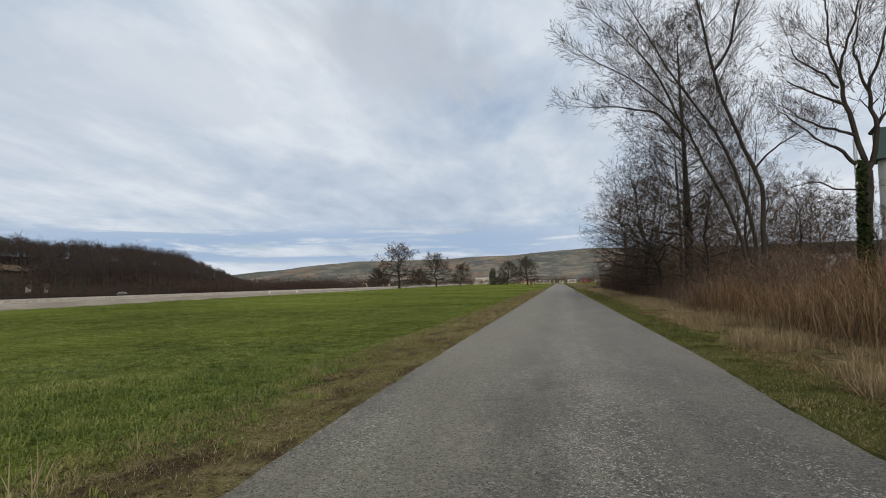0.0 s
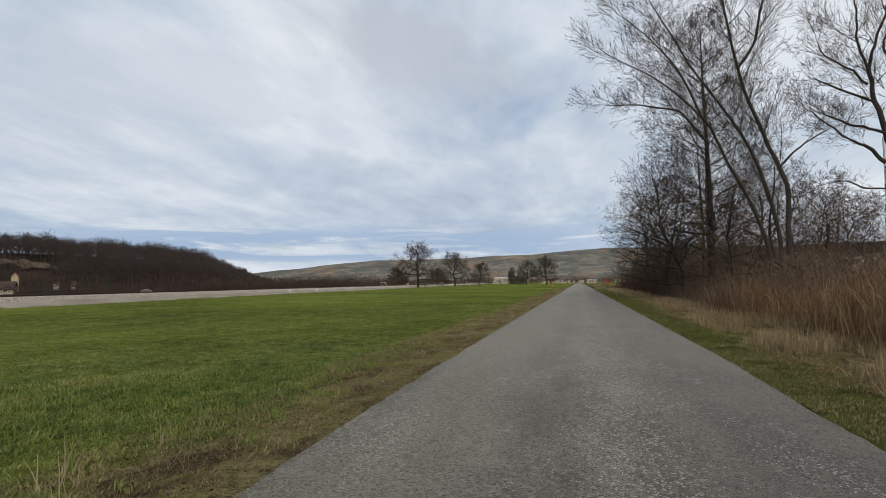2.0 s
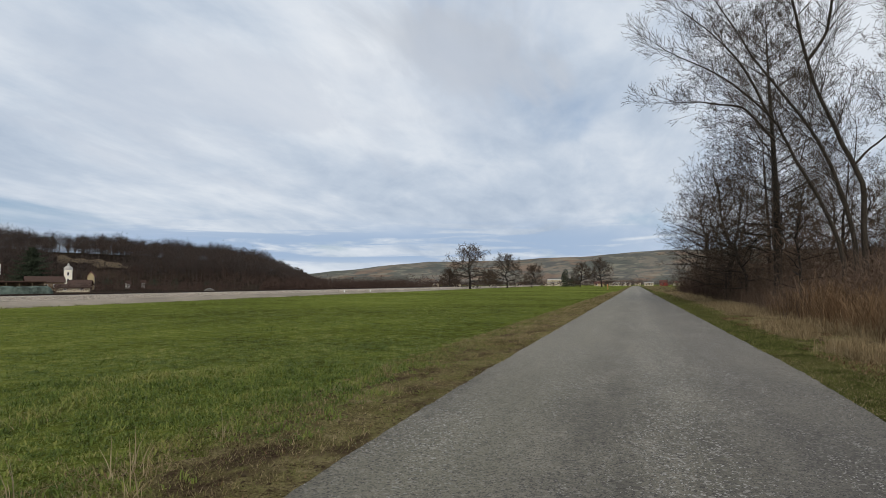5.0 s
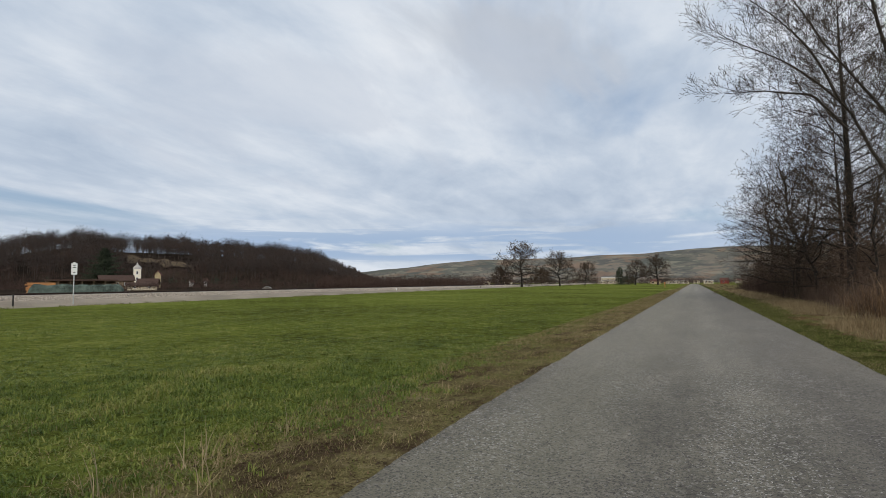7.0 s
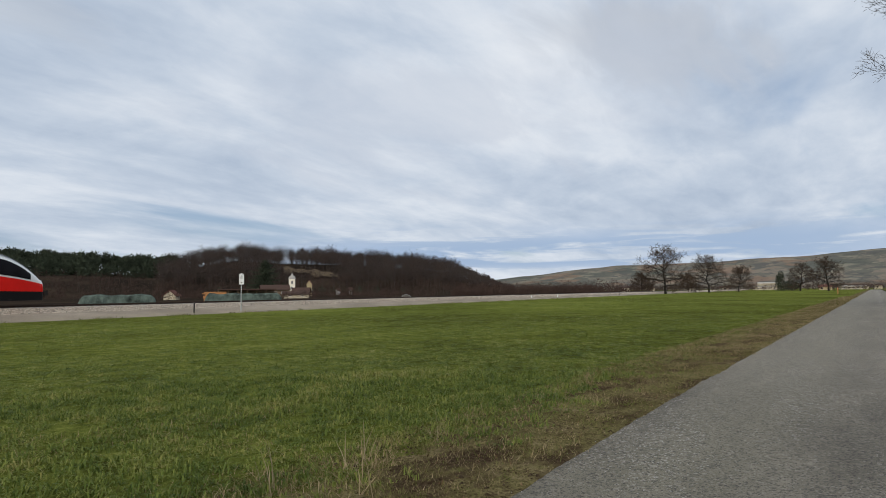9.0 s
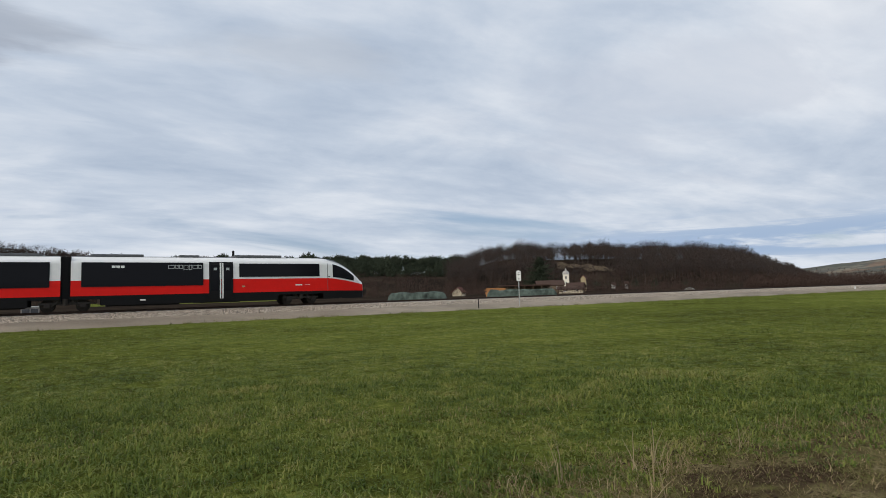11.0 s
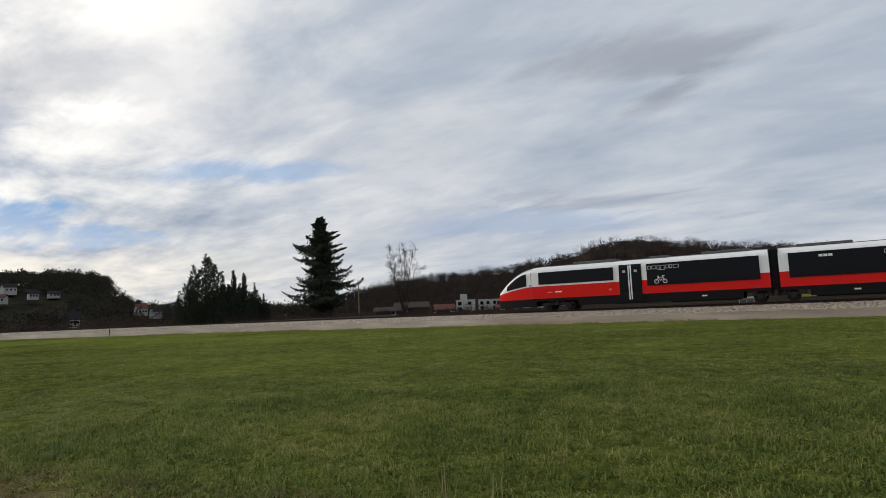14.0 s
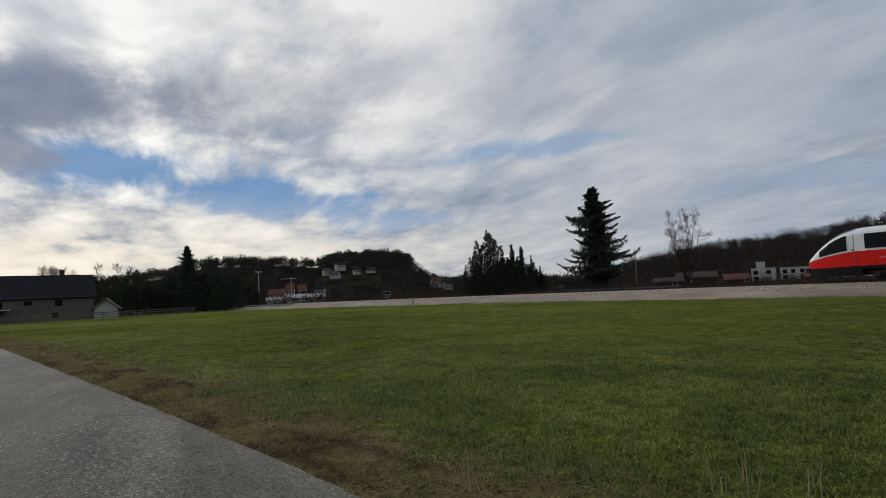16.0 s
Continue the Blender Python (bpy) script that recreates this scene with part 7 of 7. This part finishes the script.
# ---- houses behind the field, at the end of the turn ----
log = house("timber_house", 190.0, 126, 17, 10, 4.2, 8.0, "timber_grey", "slate_roof", "grey timber-clad house with slate roof", ((-5.5, 2.9, 1.9, 1.4), (-1.2, 3.2, 1.3, 0.9), (3.2, 3.1, 1.3, 1.3), (-5.5, 0.9, 1.4, 1.0), (2.6, 0.9, 1.3, 1.1)), 4, 0, 4.2, frame_mat="timber")
for i in range(12):
    part("board", boxes((0, -5.03, 0.2 + 0.34 * i, 16.9, 0.06, 0.29), bevel=0.01), "timber_grey", log)
part("porch_roof", boxes((-6.5, -6.6, 2.2, 5.5, 3.2, 0.2), bevel=0.03), "concrete", log)
for sx in (-9, -4.2):
    part("porch_post", boxes((sx, -8.0, 1.05, 0.16, 0.16, 2.1)), "timber_grey", log)
part("gutter", rod(bmesh.new(), (-9, -5.6, 4.0), (9, -5.6, 4.0), 0.09), "dark_steel", log)
house("outbuilding", 184.9, 122, 3.6, 3.6, 1.9, 3.4, "shade_wall", "timber_grey", "small pale gabled outbuilding", ((0, 1.3, 0.8, 0.9),), 86)
x, y = polar(181.2, 150)
house("brown_shed", 181.0, 150, 6.5, 5, 2.2, 3.8, "timber", "red_roof", "small brown wooden shed with windows", ((-1.6, 1.5, 1.2, 0.8), (0.2, 1.5, 1.2, 0.8), (1.9, 1.5, 1.0, 0.8)))


def fence(az0, az1, r, label, tall=1.2, gap=2.2):
    x0, y0 = polar(az0, r)
    x1, y1 = polar(az1, r)
    n = int(math.hypot(x1 - x0, y1 - y0) / gap)
    f = thing("fence", pose(x0, y0, 0, 0, 0, math.degrees(math.atan2(y1 - y0, x1 - x0))), label, "fence")
    span = math.hypot(x1 - x0, y1 - y0)
    for i in range(n + 1):
        part("post", boxes((span * i / n, 0, tall / 2 - 0.1, 0.16, 0.16, tall + 0.2), bevel=0.02), "timber_grey", f)
    for z in (0.35, 0.75, tall - 0.12):
        part("rail", boxes((span / 2, -0.09, z, span, 0.04, 0.13)), "timber_grey", f)


fence(196, 178, 112, "weathered grey post-and-rail fence at the end of the field")
fence(148, 132, 86, "low brown fence of boards behind the railway", 1.0, 1.6)
HILL = "houses on the wooded slope"
for az, r, z, l, e, rd, w, ro, lab in ((164.6, 430, 21, 11, 4.5, 6.5, "shade_wall", "slate_roof", "white villa high on the wooded slope"), (165.9, 400, 17, 8, 3, 4.6, "shade_wall", "brown_roof", "small white house on the slope"), (165.1, 395, 14.5, 9, 3.4, 5, "shade_wall", "brown_roof", "white house on the slope"),
                                    (161.6, 420, 18, 10, 2.6, 4.2, "shade_wall", "slate_roof", "long white bungalow on the slope"), (168.3, 330, 3, 7, 4, 6.5, "shade_wall", "red_roof", "white gabled house at the foot of the slope"), (169.4, 335, 3.5, 7, 4, 7, "shade_wall", "red_roof", "white gabled house with red roof"),
                                    (166.6, 320, 2.5, 8, 4, 7, "shade_wall", "slate_roof", "white house with timbered gable"), (160.1, 300, 0, 6, 4, 7, "shade_wall", "slate_roof", "narrow white house below the wood"), (170.6, 300, 1.5, 12, 3, 5.5, "cream_wall", "red_roof", "low house with a red roof"),
                                    (155.2, 380, 5, 9, 4, 6.5, "shade_wall", "red_roof", "white house with red roof at the wood's edge"), (154.0, 372, 3, 8, 4, 6, "shade_wall", "slate_roof", "white house beside the wood"), (163.0, 405, 17, 8, 3, 5, "shade_wall", "slate_roof", "small white house on the slope")):
    l *= 0.6
    house("hillside_house", az, r, l, 7, e, rd, w, ro, lab, ((-l * 0.28, e * 0.62, 1.3, 1.3), (l * 0.05, e * 0.62, 1.3, 1.3), (l * 0.33, e * 0.62, 1.3, 1.3)), (az * 37) % 50 - 25, z, None, HILL)
house("long_shed", 168.0, 240, 14, 8, 2.2, 3.4, "shade_wall", "shade_wall", "long pale shed with a low roof", ((-5, 1.5, 2, 1), (0, 1.5, 2, 1), (5, 1.5, 2, 1)), 8, category="shed")
house("small_shed", 170.9, 200, 5, 4, 1.7, 2.5, "shade_wall", "shade_wall", "small pale shed beside the yard", ((0, 1.0, 1.4, 0.7),), 0, category="shed")
house("bungalow", 127.4, 160, 5, 5, 1.2, 2.4, "dark_timber", "red_roof", "low house with a red roof behind the line", ((-3, 0.8, 1.2, 0.8), (2, 0.8, 1.2, 0.8)), 10)
house("garden_shed", 130.6, 130, 7, 5, 2.0, 3.0, "dark_timber", "dark_timber", "dark wooden garden shed", ((-1.5, 1.6, 1.2, 0.9),), 0, category="shed")
house("garden_shed", 133.0, 125, 5, 4, 1.4, 2.1, "dark_timber", "dark_timber", "grey garden shed behind the line", ((1.2, 1.0, 1.0, 0.7),), 0, category="shed")
house("bungalow", 121.0, 170, 7, 6, 0.9, 1.9, "dark_timber", "red_roof", "low brown bungalow behind the line", ((-2, 0.6, 1.2, 0.6), (2, 0.6, 1.2, 0.6)), 5)

# ---- masts ----
for az, r, h, arms in ((172.3, 205, 11.6, 1), (169.3, 215, 9.8, 2), (135.8, 120, 8.2, 0), (171.4, 190, 4.6, 0)):
    x, y = polar(az, r)
    m = thing("light_mast" if arms == 1 else "pole", pose(x, y, 0, 0, 0, az), "slim grey steel floodlight mast" if arms == 1 else "grey steel pole with a crossarm" if arms else "plain brown wooden line pole", "mast", "masts and poles")
    part("shaft", rod(bmesh.new(), (0, 0, -0.2), (0, 0, h), 0.16, 0.09), "galvanised" if arms else "timber", m)
    if arms == 1:
        for sx in (-0.7, 0.7):
            part("lamp_head", boxes((sx, 0, h, 0.9, 0.5, 0.3), bevel=0.05), "galvanised", m)
    if arms == 2:
        part("crossarm", boxes((-1.2, 0, h - 0.6, 5.5, 0.18, 0.18)), "galvanised", m)

# ---- far settlement ahead ----
VILLAGE = "far village houses"
for az, r, l, e, rd, w, ro, lab in ((7.75, 640, 24, 4.6, 5.2, "cream_wall", "concrete", "long white hall far across the field"), (3.3, 520, 13, 3.4, 5.6, "yellow_wall", "red_roof", "pale yellow house beside the far lane"), (10.9, 620, 14, 4, 6, "cream_wall", "brown_roof", "white far-off house with brown roof"), (13.6, 600, 10, 4, 7, "cream_wall", "brown_roof", "cream far-off house with brown roof"),
                                    (1.4, 600, 24, 3.6, 4.6, "cream_wall", "concrete", "low white hall beside the lane"), (-1.2, 620, 14, 4, 5, "cream_wall", "concrete", "white van-like shed beside the lane"), (-2.5, 600, 11, 4.5, 7.5, "red_paint", "red_roof", "red barn beside the far lane"), (-3.8, 640, 14, 4.5, 6.5, "cream_wall", "red_roof", "pale house with red roof"),
                                    (17.2, 560, 12, 4, 6.5, "cream_wall", "brown_roof", "cream house behind bare trees"), (19.3, 540, 10, 4.5, 6.5, "cream_wall", "brown_roof", "white house behind the line"), (22.7, 520, 7, 6, 8, "yellow_wall", "brown_roof", "narrow ochre house behind the line"), (7.3, 900, 36, 12, 14, "cream_wall", "concrete", "large pale block on the far rise"), (-0.2, 760, 10, 5, 7, "cream_wall", "brown_roof", "cream far-off house with brown roof"), (5.9, 780, 12, 5, 8, "cream_wall", "red_roof", "white far-off house with red roof")):
    e, rd, l = e * 0.7, rd * 0.7, l * (0.8 if l > 20 else 0.6)
    house("village_house", az, r, l, 8, e, rd, w, ro, lab, tuple((-l / 2 + 2 + 3.2 * i, e * 0.55, 1.5, 1.5) for i in range(max(1, int((l - 2) / 3.2)))), (az * 53) % 40 - 20, 0, None, VILLAGE)
m = thing("lane_post", pose(-8.2, 186, 0), "short pale orange post beside the lane", "post")
part("shaft", boxes((0, 0, 0.6, 0.22, 0.22, 1.3), bevel=0.03), "orange_wood", m)
part("top", boxes((0, 0, 1.4, 0.28, 0.28, 0.4), bevel=0.04), "orange_plastic", m)

# ---- works beyond the hedge ----
x, y = polar(-27.4, 140)
silo = thing("silo_tower", pose(x, y, 0, 0, 0, -26.9), "pale silo tower with a dark green top", "silo")
part("shaft", rod(bmesh.new(), (0, 0, 0), (0, 0, 24), 3.0, sides=28), "concrete", silo)
part("head", boxes((0, 0, 27, 7, 7, 6), bevel=0.08), "silo_green", silo, "dark green head house")
part("pipe", rod(bmesh.new(), (-6.4, -0.5, 0), (-6.4, -0.5, 29), 0.35), "galvanised", silo)
works = house("works_hall", -23.4, 130, 22, 14, 6.0, 8.0, "white_wall", "slate_roof", "white works hall beyond the hedge", tuple((-9 + 3 * i, 4.4, 1.8, 1.2) for i in range(7)), 0)
part("red_door", boxes((2, -7.05, 2.6, 5, 0.12, 3.2), bevel=0.03), "red_paint", works, "red sliding door")
house("works_hall", -31, 120, 26, 14, 5.0, 7.0, "concrete", "slate_roof", "grey works hall beyond the hedge", tuple((-11 + 3 * i, 3.4, 1.8, 1.2) for i in range(8)), 0)


make_sleepers()
